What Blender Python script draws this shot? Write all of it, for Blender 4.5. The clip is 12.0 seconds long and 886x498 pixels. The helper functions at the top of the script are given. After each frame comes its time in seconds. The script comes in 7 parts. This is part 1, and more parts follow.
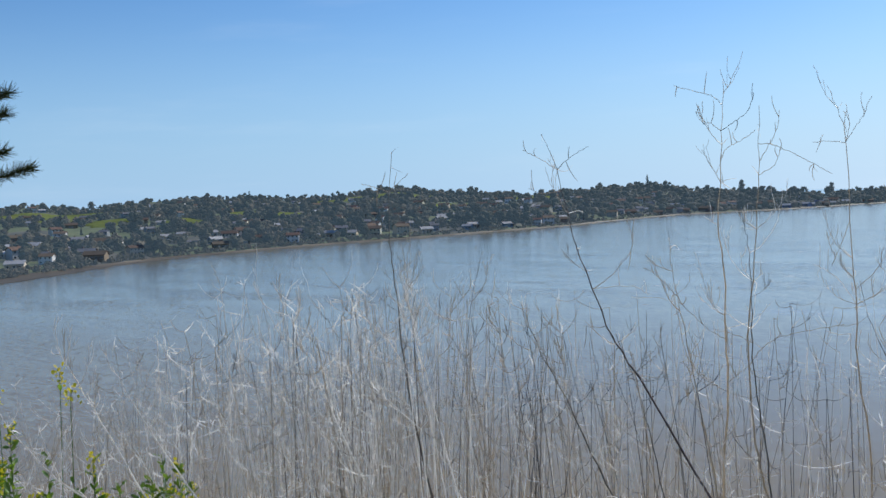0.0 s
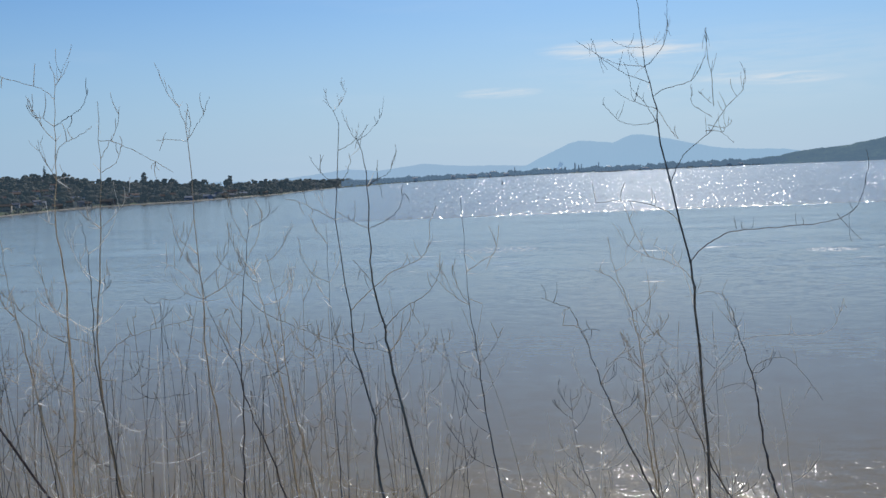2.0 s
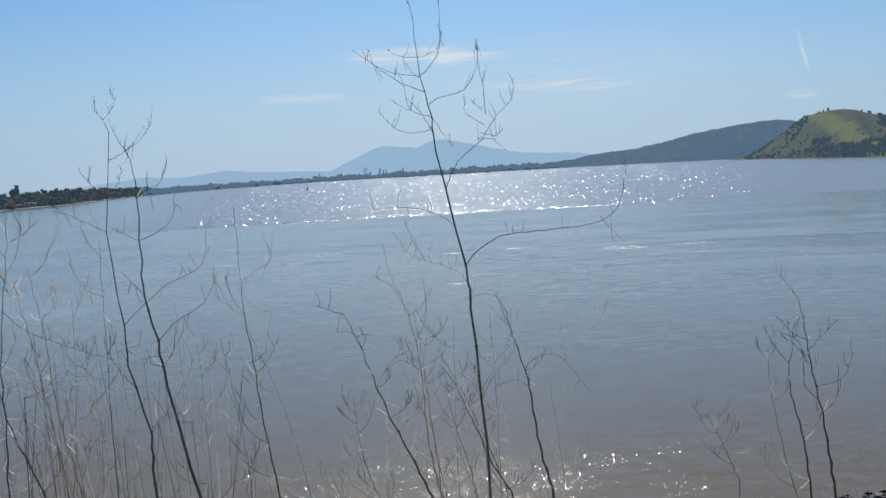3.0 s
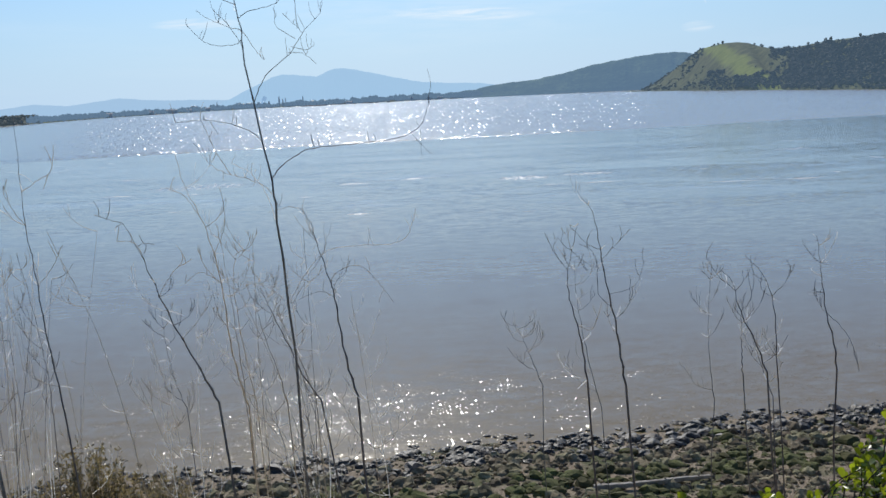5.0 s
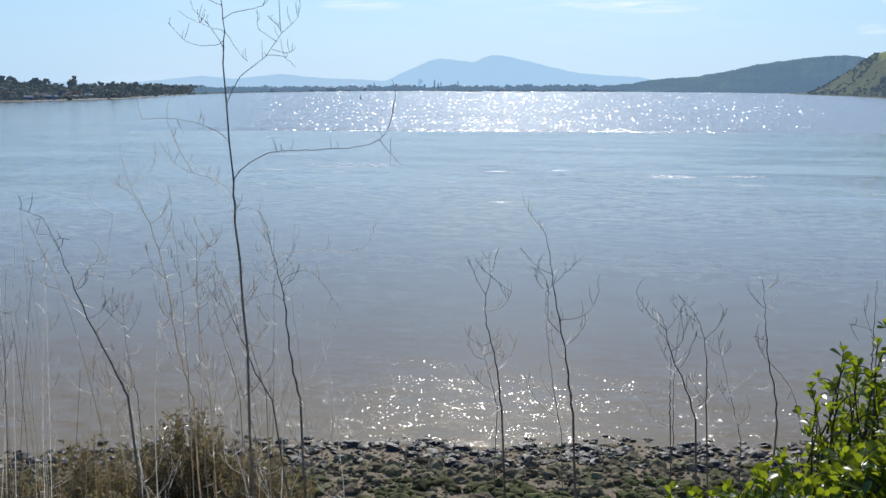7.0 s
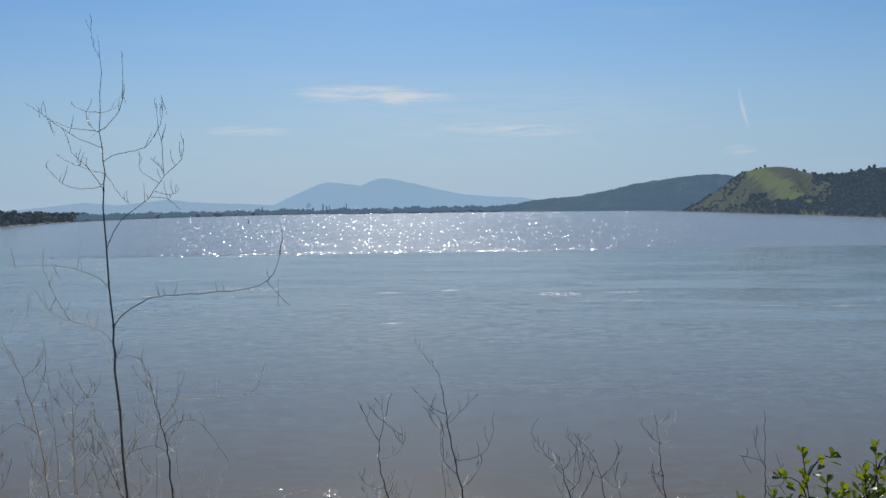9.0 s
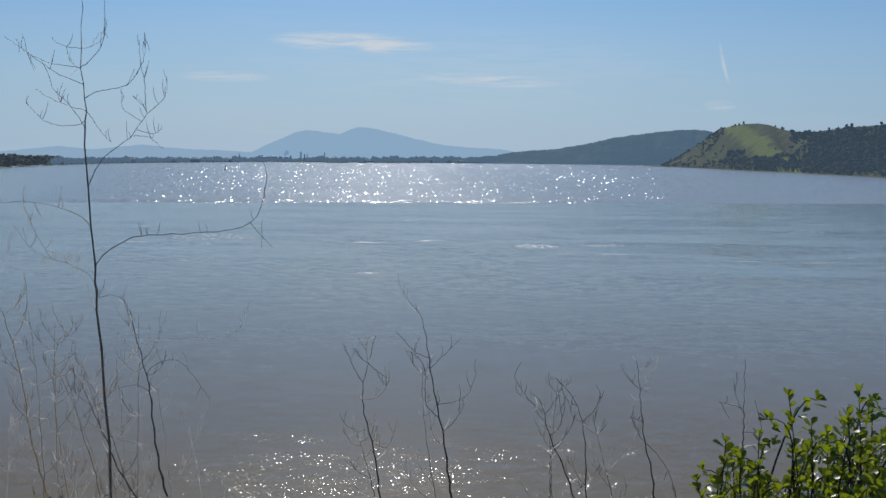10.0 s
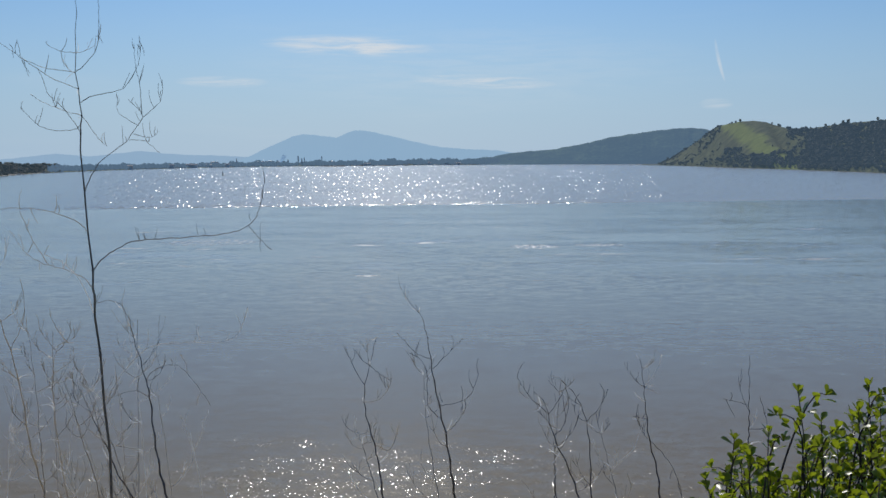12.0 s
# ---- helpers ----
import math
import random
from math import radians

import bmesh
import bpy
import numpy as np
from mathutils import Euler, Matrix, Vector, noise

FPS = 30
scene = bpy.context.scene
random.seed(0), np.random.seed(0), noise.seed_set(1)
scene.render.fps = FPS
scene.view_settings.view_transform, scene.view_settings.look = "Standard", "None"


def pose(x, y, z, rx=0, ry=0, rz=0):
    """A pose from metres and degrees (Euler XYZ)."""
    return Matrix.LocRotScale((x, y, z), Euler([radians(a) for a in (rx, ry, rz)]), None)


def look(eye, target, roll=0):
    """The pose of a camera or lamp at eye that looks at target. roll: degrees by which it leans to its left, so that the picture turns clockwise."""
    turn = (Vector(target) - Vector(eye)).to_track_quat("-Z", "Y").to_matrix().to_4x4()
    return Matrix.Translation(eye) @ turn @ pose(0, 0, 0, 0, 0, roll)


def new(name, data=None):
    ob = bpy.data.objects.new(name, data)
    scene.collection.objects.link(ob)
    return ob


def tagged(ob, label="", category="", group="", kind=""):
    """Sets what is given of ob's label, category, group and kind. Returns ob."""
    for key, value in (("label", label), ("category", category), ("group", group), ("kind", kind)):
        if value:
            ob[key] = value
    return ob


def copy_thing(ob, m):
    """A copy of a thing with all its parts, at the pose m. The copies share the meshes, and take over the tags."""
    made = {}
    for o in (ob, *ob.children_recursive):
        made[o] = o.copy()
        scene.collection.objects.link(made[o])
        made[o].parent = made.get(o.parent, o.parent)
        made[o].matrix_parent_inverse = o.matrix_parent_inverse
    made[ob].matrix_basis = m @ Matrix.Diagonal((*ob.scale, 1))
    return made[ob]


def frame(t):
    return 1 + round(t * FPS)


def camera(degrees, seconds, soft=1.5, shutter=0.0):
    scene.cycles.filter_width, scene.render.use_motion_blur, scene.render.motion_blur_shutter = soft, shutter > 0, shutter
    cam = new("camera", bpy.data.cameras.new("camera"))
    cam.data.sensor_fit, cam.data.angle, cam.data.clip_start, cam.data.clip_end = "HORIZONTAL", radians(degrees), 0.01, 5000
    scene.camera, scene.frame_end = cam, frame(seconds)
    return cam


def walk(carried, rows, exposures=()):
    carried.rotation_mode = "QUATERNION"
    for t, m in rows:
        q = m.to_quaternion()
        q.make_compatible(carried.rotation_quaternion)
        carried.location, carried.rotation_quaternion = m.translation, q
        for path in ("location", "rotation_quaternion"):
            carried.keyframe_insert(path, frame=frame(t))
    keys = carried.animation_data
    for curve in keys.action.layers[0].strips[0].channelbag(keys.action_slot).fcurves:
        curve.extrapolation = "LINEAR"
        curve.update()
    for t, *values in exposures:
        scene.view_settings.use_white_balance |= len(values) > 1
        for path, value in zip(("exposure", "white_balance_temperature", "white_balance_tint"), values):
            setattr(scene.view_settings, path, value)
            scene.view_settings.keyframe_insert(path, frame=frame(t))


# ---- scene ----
cam = camera(47.00, 12.0, soft=1.55)
PATH = [
    (0, -0, 0, 16, 87.6, 2.33, 48.07),
    (0.5, -0.004, 0.056, 15.996, 87.01, 2.58, 36.53),
    (1, 0.003, 0.093, 15.992, 86.31, 2.53, 29.3),
    (1.5, 0.06, 0.085, 15.997, 85.95, 2.56, 21.65),
    (2, 0.094, 0.115, 16.007, 85.8, 2.44, 15.42),
    (2.5, 0.122, 0.144, 16.005, 85.83, 2.53, 10.48),
    (3, 0.176, 0.103, 16.01, 85.59, 3.09, 4.51),
    (3.5, 0.22, 0.069, 16.009, 85.03, 3.13, 1.06),
    (3.7, 0.24, 0.085, 16.008, 85.03, 3.59, 1.17),
    (5.3, 0.555, 0.045, 15.945, 79.34, 1.37, -2.17),
    (5.5, 0.634, 0.006, 15.971, 78.27, 0.14, -2.31),
    (6, 0.797, 0.064, 15.944, 78.72, 0.84, -3.37),
    (6.5, 0.951, 0.109, 15.965, 79.07, 0.31, -0.64),
    (7, 1.011, 0.129, 16.009, 80.94, -0.38, 7.59),
    (7.5, 1.015, 0.172, 16.043, 82.7, 1.57, 4.2),
    (7.7, 1.016, 0.169, 16.056, 83.65, 1.75, 4.53),
    (9.3, 1.003, 0.166, 16.059, 87.9, 0.14, 0.71),
    (9.5, 0.996, 0.161, 16.053, 87.5, -0.12, 0.46),
    (10, 0.987, 0.172, 16.041, 84.96, -0.55, 0.15),
    (10.5, 0.988, 0.184, 16.036, 84.65, -0.18, -0.21),
    (11, 0.986, 0.184, 16.036, 84.88, -0.01, -0.59),
    (11.5, 0.986, 0.188, 16.035, 84.81, -0.3, -0.31),
    (12, 0.983, 0.193, 16.034, 85.07, 0.3, -0),
]
EXPOSURES = [(0.0, 0.07), (1.0, -0.3), (2.0, -0.35), (3.5, -0.38), (5.4, 0.04), (6.5, 0.12), (7.1, 0.06), (7.6, -0.12), (9.4, -0.6), (10.5, -0.58), (12.0, -0.5)]
walk(cam, [(r[0], pose(*r[1:])) for r in PATH], EXPOSURES)

# ---- light ----
SUN_AZ, SUN_EL = -4.0, 35.0
world = bpy.data.worlds.new("world")
scene.world = world
world.use_nodes = True
sun = new("sun", bpy.data.lights.new("sun", "SUN"))
sun.data.energy, sun.data.angle, sun.data.color = 3.6, radians(0.55), (1.0, 0.95, 0.87)
sun_way = Vector((math.sin(radians(SUN_AZ)) * math.cos(radians(SUN_EL)), math.cos(radians(SUN_AZ)) * math.cos(radians(SUN_EL)), math.sin(radians(SUN_EL))))
sun.matrix_world = look(sun_way * 50, (0, 0, 0))
SKY_STRENGTH = 0.085


# ---- node helpers ----
def connect(nt, a, b):
    nt.links.new(a, b)


def math_node(nt, op, a, b=None, c=None, clamp=False):
    n = nt.nodes.new("ShaderNodeMath")
    n.operation, n.use_clamp = op, clamp
    for i, v in enumerate((a, b, c)):
        if v is None:
            continue
        if isinstance(v, (int, float)):
            n.inputs[i].default_value = v
        else:
            nt.links.new(v, n.inputs[i])
    return n.outputs[0]


def ramp(nt, fac, stops):
    n = nt.nodes.new("ShaderNodeValToRGB")
    el = n.color_ramp.elements
    while len(el) < len(stops):
        el.new(0.5)
    for e, (p, c) in zip(el, stops):
        e.position = p
        e.color = (*c, 1) if len(c) == 3 else c
    nt.links.new(fac, n.inputs[0])
    return n.outputs[0]


def smooth(nt, v, lo, hi):
    n = nt.nodes.new("ShaderNodeMapRange")
    n.interpolation_type = "SMOOTHSTEP"
    nt.links.new(v, n.inputs[0])
    n.inputs[1].default_value, n.inputs[2].default_value = lo, hi
    return n.outputs[0]


def noise_node(nt, vec, scale, detail=4.0, rough=0.55, dist=0.0):
    n = nt.nodes.new("ShaderNodeTexNoise")
    n.inputs["Scale"].default_value, n.inputs["Detail"].default_value = scale, detail
    n.inputs["Roughness"].default_value, n.inputs["Distortion"].default_value = rough, dist
    if vec is not None:
        nt.links.new(vec, n.inputs["Vector"])
    return n


def mix_col(nt, fac, a, b, mode="MIX"):
    n = nt.nodes.new("ShaderNodeMix")
    n.data_type, n.blend_type = "RGBA", mode
    for sock, v in ((n.inputs[0], fac), (n.inputs[6], a), (n.inputs[7], b)):
        if isinstance(v, (int, float)):
            sock.default_value = v
        elif isinstance(v, tuple):
            sock.default_value = (*v, 1)
        else:
            nt.links.new(v, sock)
    return n.outputs[2]


def scaled(nt, vec, s):
    n = nt.nodes.new("ShaderNodeMapping")
    n.inputs["Scale"].default_value = s
    nt.links.new(vec, n.inputs["Vector"])
    return n.outputs[0]


# ---- sky with thin clouds ----
def build_sky():
    nt = world.node_tree
    bg = nt.nodes["Background"]
    sky = nt.nodes.new("ShaderNodeTexSky")
    sky.sky_type, sky.sun_disc = "NISHITA", False
    sky.sun_elevation, sky.sun_rotation = radians(SUN_EL), radians(SUN_AZ)
    sky.altitude, sky.air_density, sky.dust_density, sky.ozone_density = 10, 1.0, 0.35, 2.2
    co = nt.nodes.new("ShaderNodeTexCoord")
    sep = nt.nodes.new("ShaderNodeSeparateXYZ")
    connect(nt, co.outputs["Generated"], sep.inputs[0])
    az = math_node(nt, "MULTIPLY", math_node(nt, "ARCTAN2", sep.outputs[0], sep.outputs[1]), 57.2958)
    el = math_node(nt, "MULTIPLY", math_node(nt, "ARCSINE", sep.outputs[2]), 57.2958)
    streak = noise_node(nt, scaled(nt, co.outputs["Generated"], (9, 9, 90)), 2.2, 6, 0.6, 0.4)
    wisps = noise_node(nt, scaled(nt, co.outputs["Generated"], (3, 3, 22)), 1.3, 5, 0.55)
    total = None
    # azimuth, elevation, half width, half height, density, slant
    for a, e, wa, we, dens, slant in ((-5.3, 6.35, 4.9, 0.62, 1.0, -0.03), (-12.1, 4.35, 2.6, 0.34, 0.7, 0.0), (2.2, 4.4, 4.2, 0.42, 0.7, -0.05),
                                      (15.0, 5.3, 0.12, 1.2, 0.62, 0.0), (14.9, 3.0, 0.95, 0.34, 0.5, 0.0), (1.0, 5.2, 14.0, 2.6, 0.16, 0.0)):
        da = math_node(nt, "SUBTRACT", az, a)
        de = math_node(nt, "SUBTRACT", math_node(nt, "SUBTRACT", el, e), math_node(nt, "MULTIPLY", da, slant))
        if we > wa:
            curl = math_node(nt, "ADD", math_node(nt, "MULTIPLY", de, 0.24), math_node(nt, "MULTIPLY", math_node(nt, "MULTIPLY", de, de), -0.05))
            da = math_node(nt, "ADD", da, curl)
        q = math_node(nt, "ADD", math_node(nt, "POWER", math_node(nt, "ABSOLUTE", math_node(nt, "DIVIDE", da, wa)), 2.0),
                      math_node(nt, "POWER", math_node(nt, "ABSOLUTE", math_node(nt, "DIVIDE", de, we)), 2.0))
        m = math_node(nt, "SUBTRACT", 1.0, q, clamp=True)
        body = smooth(nt, streak.outputs[0], 0.28, 0.72) if wa > we else smooth(nt, wisps.outputs[0], 0.2, 0.6)
        m = math_node(nt, "MULTIPLY", m, math_node(nt, "MULTIPLY", body, dens))
        total = m if total is None else math_node(nt, "ADD", total, m)
    haze = math_node(nt, "MULTIPLY", smooth(nt, wisps.outputs[0], 0.5, 0.9), 0.12)
    total = math_node(nt, "ADD", total, haze, clamp=True)
    # the low sky pales to a blue-white over the water
    low = math_node(nt, "SUBTRACT", 1.0, smooth(nt, el, -1.0, 13.0))
    clear = mix_col(nt, 1.0, sky.outputs[0], (0.60, 0.92, 1.27), "MULTIPLY")
    toward = math_node(nt, "COSINE", math_node(nt, "MULTIPLY", math_node(nt, "SUBTRACT", az, SUN_AZ), 0.0174533))
    glow = math_node(nt, "ADD", math_node(nt, "MULTIPLY", math_node(nt, "POWER", math_node(nt, "MAXIMUM", toward, 0.0), 3.0), 0.22), 0.9)
    near_sun = math_node(nt, "POWER", math_node(nt, "MAXIMUM", toward, 0.0), 4.0)
    pale_col = mix_col(nt, near_sun, (4.5, 7.1, 10.3), (6.0, 7.8, 9.9))
    pale = nt.nodes.new("ShaderNodeVectorMath")
    pale.operation = "SCALE"
    connect(nt, pale_col, pale.inputs[0])
    connect(nt, glow, pale.inputs["Scale"])
    clear = mix_col(nt, math_node(nt, "MULTIPLY", low, 0.95), clear, pale.outputs[0])
    col = mix_col(nt, total, clear, (11.0, 11.6, 12.2))
    connect(nt, col, bg.inputs[0])
    bg.inputs[1].default_value = SKY_STRENGTH


build_sky()


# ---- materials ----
# blue of the imitated haze, emitted by far-off materials
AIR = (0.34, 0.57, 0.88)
def material(name, rough=0.7, metal=0.0, spec=0.5):
    m = bpy.data.materials.new(name)
    m.use_nodes = True
    nt = m.node_tree
    b = nt.nodes["Principled BSDF"]
    b.inputs["Roughness"].default_value, b.inputs["Metallic"].default_value = rough, metal
    b.inputs["Specular IOR Level"].default_value = spec
    geo = nt.nodes.new("ShaderNodeNewGeometry")
    return m, nt, b, geo.outputs["Position"]


def bump(nt, b, height, strength, distance):
    n = nt.nodes.new("ShaderNodeBump")
    n.inputs["Strength"].default_value, n.inputs["Distance"].default_value = strength, distance
    connect(nt, height, n.inputs["Height"])
    connect(nt, n.outputs[0], b.inputs["Normal"])


def mottled(name, cols, scale, rough=0.8, fine=12.0, bumpy=0.0, random_tint=0.0, spec=0.3, obj=False):
    """Colour that varies at two scales between the given colours, with optional tint from object to object."""
    m, nt, b, pos = material(name, rough, 0, spec)
    if obj:
        pos = nt.nodes.new("ShaderNodeTexCoord").outputs["Object"]
    n1 = noise_node(nt, pos, scale, 4)
    n2 = noise_node(nt, pos, scale * fine, 3)
    f = math_node(nt, "ADD", math_node(nt, "MULTIPLY", n1.outputs[0], 0.65), math_node(nt, "MULTIPLY", n2.outputs[0], 0.35))
    k = len(cols)
    col = ramp(nt, f, [(0.3 + 0.4 * i / max(1, k - 1), c) for i, c in enumerate(cols)])
    if random_tint:
        info = nt.nodes.new("ShaderNodeObjectInfo")
        isl = nt.nodes.new("ShaderNodeNewGeometry")
        rnd = math_node(nt, "FRACT", math_node(nt, "ADD", info.outputs["Random"], isl.outputs["Random Per Island"]))
        hsv = nt.nodes.new("ShaderNodeHueSaturation")
        connect(nt, col, hsv.inputs["Color"])
        connect(nt, math_node(nt, "ADD", math_node(nt, "MULTIPLY", rnd, 2 * random_tint), 1.0 - random_tint), hsv.inputs["Value"])
        connect(nt, math_node(nt, "ADD", math_node(nt, "MULTIPLY", rnd, 0.05), 0.475), hsv.inputs["Hue"])
        col = hsv.outputs[0]
    connect(nt, col, b.inputs["Base Color"])
    if bumpy:
        bump(nt, b, n2.outputs[0], 0.6, bumpy)
    return m


def leafy(name, dark, light, glow, share=0.45, rough=0.35, tint=0.3, air=0.0):
    """A leaf: glossy skin over a thin body that lets the light through."""
    m, nt, b, pos = material(name, rough, 0, 0.45)
    info = nt.nodes.new("ShaderNodeObjectInfo")
    isl = nt.nodes.new("ShaderNodeNewGeometry")
    rnd = math_node(nt, "FRACT", math_node(nt, "ADD", info.outputs["Random"], isl.outputs["Random Per Island"]))
    col = ramp(nt, rnd, [(0.0, dark), (0.6, light), (1.0, tuple(min(1, c * (1 + tint)) for c in light))])
    vein = noise_node(nt, pos, 60, 3)
    col = mix_col(nt, math_node(nt, "MULTIPLY", vein.outputs[0], 0.35), col, dark)
    connect(nt, col, b.inputs["Base Color"])
    tr = nt.nodes.new("ShaderNodeBsdfTranslucent")
    connect(nt, mix_col(nt, rnd, glow, tuple(c * 0.6 for c in glow)), tr.inputs["Color"])
    mx = nt.nodes.new("ShaderNodeMixShader")
    mx.inputs[0].default_value = share
    connect(nt, b.outputs[0], mx.inputs[1])
    connect(nt, tr.outputs[0], mx.inputs[2])
    connect(nt, distant(nt, mx.outputs[0], air), nt.nodes["Material Output"].inputs["Surface"])
    return m


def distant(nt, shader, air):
    """Mixes emitted airlight into far land's own shader, in place of real haze."""
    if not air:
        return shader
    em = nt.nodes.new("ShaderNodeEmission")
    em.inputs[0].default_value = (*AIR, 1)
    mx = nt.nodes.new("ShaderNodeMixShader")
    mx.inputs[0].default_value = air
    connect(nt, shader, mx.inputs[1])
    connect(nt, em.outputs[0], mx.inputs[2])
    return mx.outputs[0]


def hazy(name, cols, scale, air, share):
    """Far land as through kilometres of air: its own colour mixed with emission that imitates haze."""
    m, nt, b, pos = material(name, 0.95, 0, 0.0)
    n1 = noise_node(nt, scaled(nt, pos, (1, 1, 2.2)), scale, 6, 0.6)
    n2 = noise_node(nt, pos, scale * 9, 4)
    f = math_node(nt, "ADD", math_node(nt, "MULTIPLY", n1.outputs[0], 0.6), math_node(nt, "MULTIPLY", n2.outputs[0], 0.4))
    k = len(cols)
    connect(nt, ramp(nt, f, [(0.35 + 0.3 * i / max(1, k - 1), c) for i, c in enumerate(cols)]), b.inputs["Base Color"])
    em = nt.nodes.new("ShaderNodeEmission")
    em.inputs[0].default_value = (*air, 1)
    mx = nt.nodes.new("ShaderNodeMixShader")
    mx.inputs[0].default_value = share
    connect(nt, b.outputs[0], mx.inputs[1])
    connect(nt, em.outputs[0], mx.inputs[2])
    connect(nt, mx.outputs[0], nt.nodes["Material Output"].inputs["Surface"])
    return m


def water_material():
    """Silty bay water: ripples as slopes of the surface, ruffled belts and slicks between, thin foam lines."""
    m, nt, b, pos = material("bay_water", 0.06, 0, 0.5)
    b.inputs["IOR"].default_value = 1.33
    sep = nt.nodes.new("ShaderNodeSeparateXYZ")
    connect(nt, pos, sep.inputs[0])
    far_x = math_node(nt, "MULTIPLY", sep.outputs[0], 1.0)
    dist = math_node(nt, "POWER", math_node(nt, "ADD", math_node(nt, "POWER", math_node(nt, "ABSOLUTE", far_x), 2.0), math_node(nt, "POWER", math_node(nt, "ABSOLUTE", sep.outputs[1]), 2.0)), 0.5)
    warp = noise_node(nt, scaled(nt, pos, (0.006, 0.02, 1)), 1.0, 3)
    wd = math_node(nt, "ADD", dist, math_node(nt, "MULTIPLY", math_node(nt, "SUBTRACT", warp.outputs[0], 0.5), 60))
    # ruffled water past the tide line and close to the beach, slick water between
    tide = math_node(nt, "ADD", sep.outputs[1], math_node(nt, "MULTIPLY", math_node(nt, "SUBTRACT", warp.outputs[0], 0.5), 26))
    tide = math_node(nt, "ADD", tide, math_node(nt, "MULTIPLY", sep.outputs[0], -0.17))
    bearing = math_node(nt, "DIVIDE", sep.outputs[0], math_node(nt, "MAXIMUM", sep.outputs[1], 1.0))
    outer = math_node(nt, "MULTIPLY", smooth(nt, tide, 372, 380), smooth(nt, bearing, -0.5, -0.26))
    near_w = noise_node(nt, scaled(nt, pos, (0.10, 0.22, 1)), 1.0, 3)
    nd = math_node(nt, "ADD", sep.outputs[1], math_node(nt, "MULTIPLY", math_node(nt, "SUBTRACT", near_w.outputs[0], 0.5), 26))
    inner = math_node(nt, "SUBTRACT", 1.0, smooth(nt, nd, 48, 66))
    patches = noise_node(nt, scaled(nt, pos, (0.012, 0.05, 1)), 1.0, 4, 0.6, 0.6)
    gusts = noise_node(nt, scaled(nt, pos, (0.006, 0.012, 1)), 1.0, 5, 0.75)
    gust = math_node(nt, "ADD", math_node(nt, "MULTIPLY", smooth(nt, gusts.outputs[0], 0.3, 0.65), 0.8), 0.3)
    amp = math_node(nt, "ADD", math_node(nt, "MULTIPLY", outer, 0.13), math_node(nt, "MULTIPLY", inner, 0.10))
    amp = math_node(nt, "ADD", amp, math_node(nt, "MULTIPLY", smooth(nt, patches.outputs[0], 0.4, 0.7), 0.06))
    amp = math_node(nt, "ADD", amp, 0.06)
    amp = math_node(nt, "ADD", amp, math_node(nt, "MULTIPLY", smooth(nt, wd, 120, 320), 0.06))
    amp = math_node(nt, "ADD", amp, math_node(nt, "MULTIPLY", math_node(nt, "SUBTRACT", 1.0, smooth(nt, bearing, -1.3, -0.6)), 0.05))
    # long wind streaks on the slick water
    belt = math_node(nt, "MULTIPLY", smooth(nt, wd, 90, 200), math_node(nt, "SUBTRACT", 1.0, outer))
    lines = noise_node(nt, scaled(nt, pos, (0.016, 0.06, 1)), 1.0, 5, 0.65, 0.9)
    amp = math_node(nt, "ADD", amp, math_node(nt, "MULTIPLY", math_node(nt, "MULTIPLY", smooth(nt, lines.outputs[0], 0.42, 0.6), belt), 0.22))
    # steep little wave fronts that lean towards the beach: each front a cell with its own slope
    def fronts(vec, share, zone, steep, steep_var, side_var):
        vo = nt.nodes.new("ShaderNodeTexVoronoi")
        vo.inputs["Scale"].default_value = 1.0
        connect(nt, vec, vo.inputs["Vector"])
        cell = nt.nodes.new("ShaderNodeSeparateColor")
        connect(nt, vo.outputs["Color"], cell.inputs[0])
        on = math_node(nt, "MULTIPLY", smooth(nt, cell.outputs[0], 1.0 - share, 1.0 - share + 0.02), math_node(nt, "SUBTRACT", 1.0, smooth(nt, vo.outputs["Distance"], 0.36, 0.48)))
        on = math_node(nt, "MULTIPLY", on, zone)
        ly = math_node(nt, "MULTIPLY", on, math_node(nt, "ADD", math_node(nt, "MULTIPLY", math_node(nt, "SUBTRACT", cell.outputs[2], 0.5), steep_var), steep))
        u = math_node(nt, "SUBTRACT", cell.outputs[1], 0.5)
        u = math_node(nt, "MULTIPLY", u, math_node(nt, "ADD", math_node(nt, "MULTIPLY", math_node(nt, "MULTIPLY", u, u), 1.4), 0.65))
        lx = math_node(nt, "MULTIPLY", on, math_node(nt, "MULTIPLY", u, side_var))
        return ly, lx, on

    swell = nt.nodes.new("ShaderNodeCombineXYZ")
    connect(nt, math_node(nt, "MULTIPLY", bearing, 950), swell.inputs[0])
    connect(nt, math_node(nt, "MULTIPLY", math_node(nt, "LOGARITHM", math_node(nt, "MAXIMUM", sep.outputs[1], 1.0), 2.71828), 55), swell.inputs[1])
    far_zone = math_node(nt, "MULTIPLY", math_node(nt, "MULTIPLY", outer, smooth(nt, tide, 392, 400)), math_node(nt, "SUBTRACT", 1.0, smooth(nt, bearing, 0.18, 0.34)))
    far_zone = math_node(nt, "MULTIPLY", far_zone, math_node(nt, "MINIMUM", gust, 1.0))
    far_y, far_s, far_on = fronts(swell.outputs[0], 0.30, far_zone, 0.30, 0.34, 1.25)
    edge = math_node(nt, "MULTIPLY", math_node(nt, "MULTIPLY", outer, math_node(nt, "SUBTRACT", 1.0, smooth(nt, bearing, 0.10, 0.22))), math_node(nt, "SUBTRACT", 1.0, smooth(nt, tide, 394, 400)))
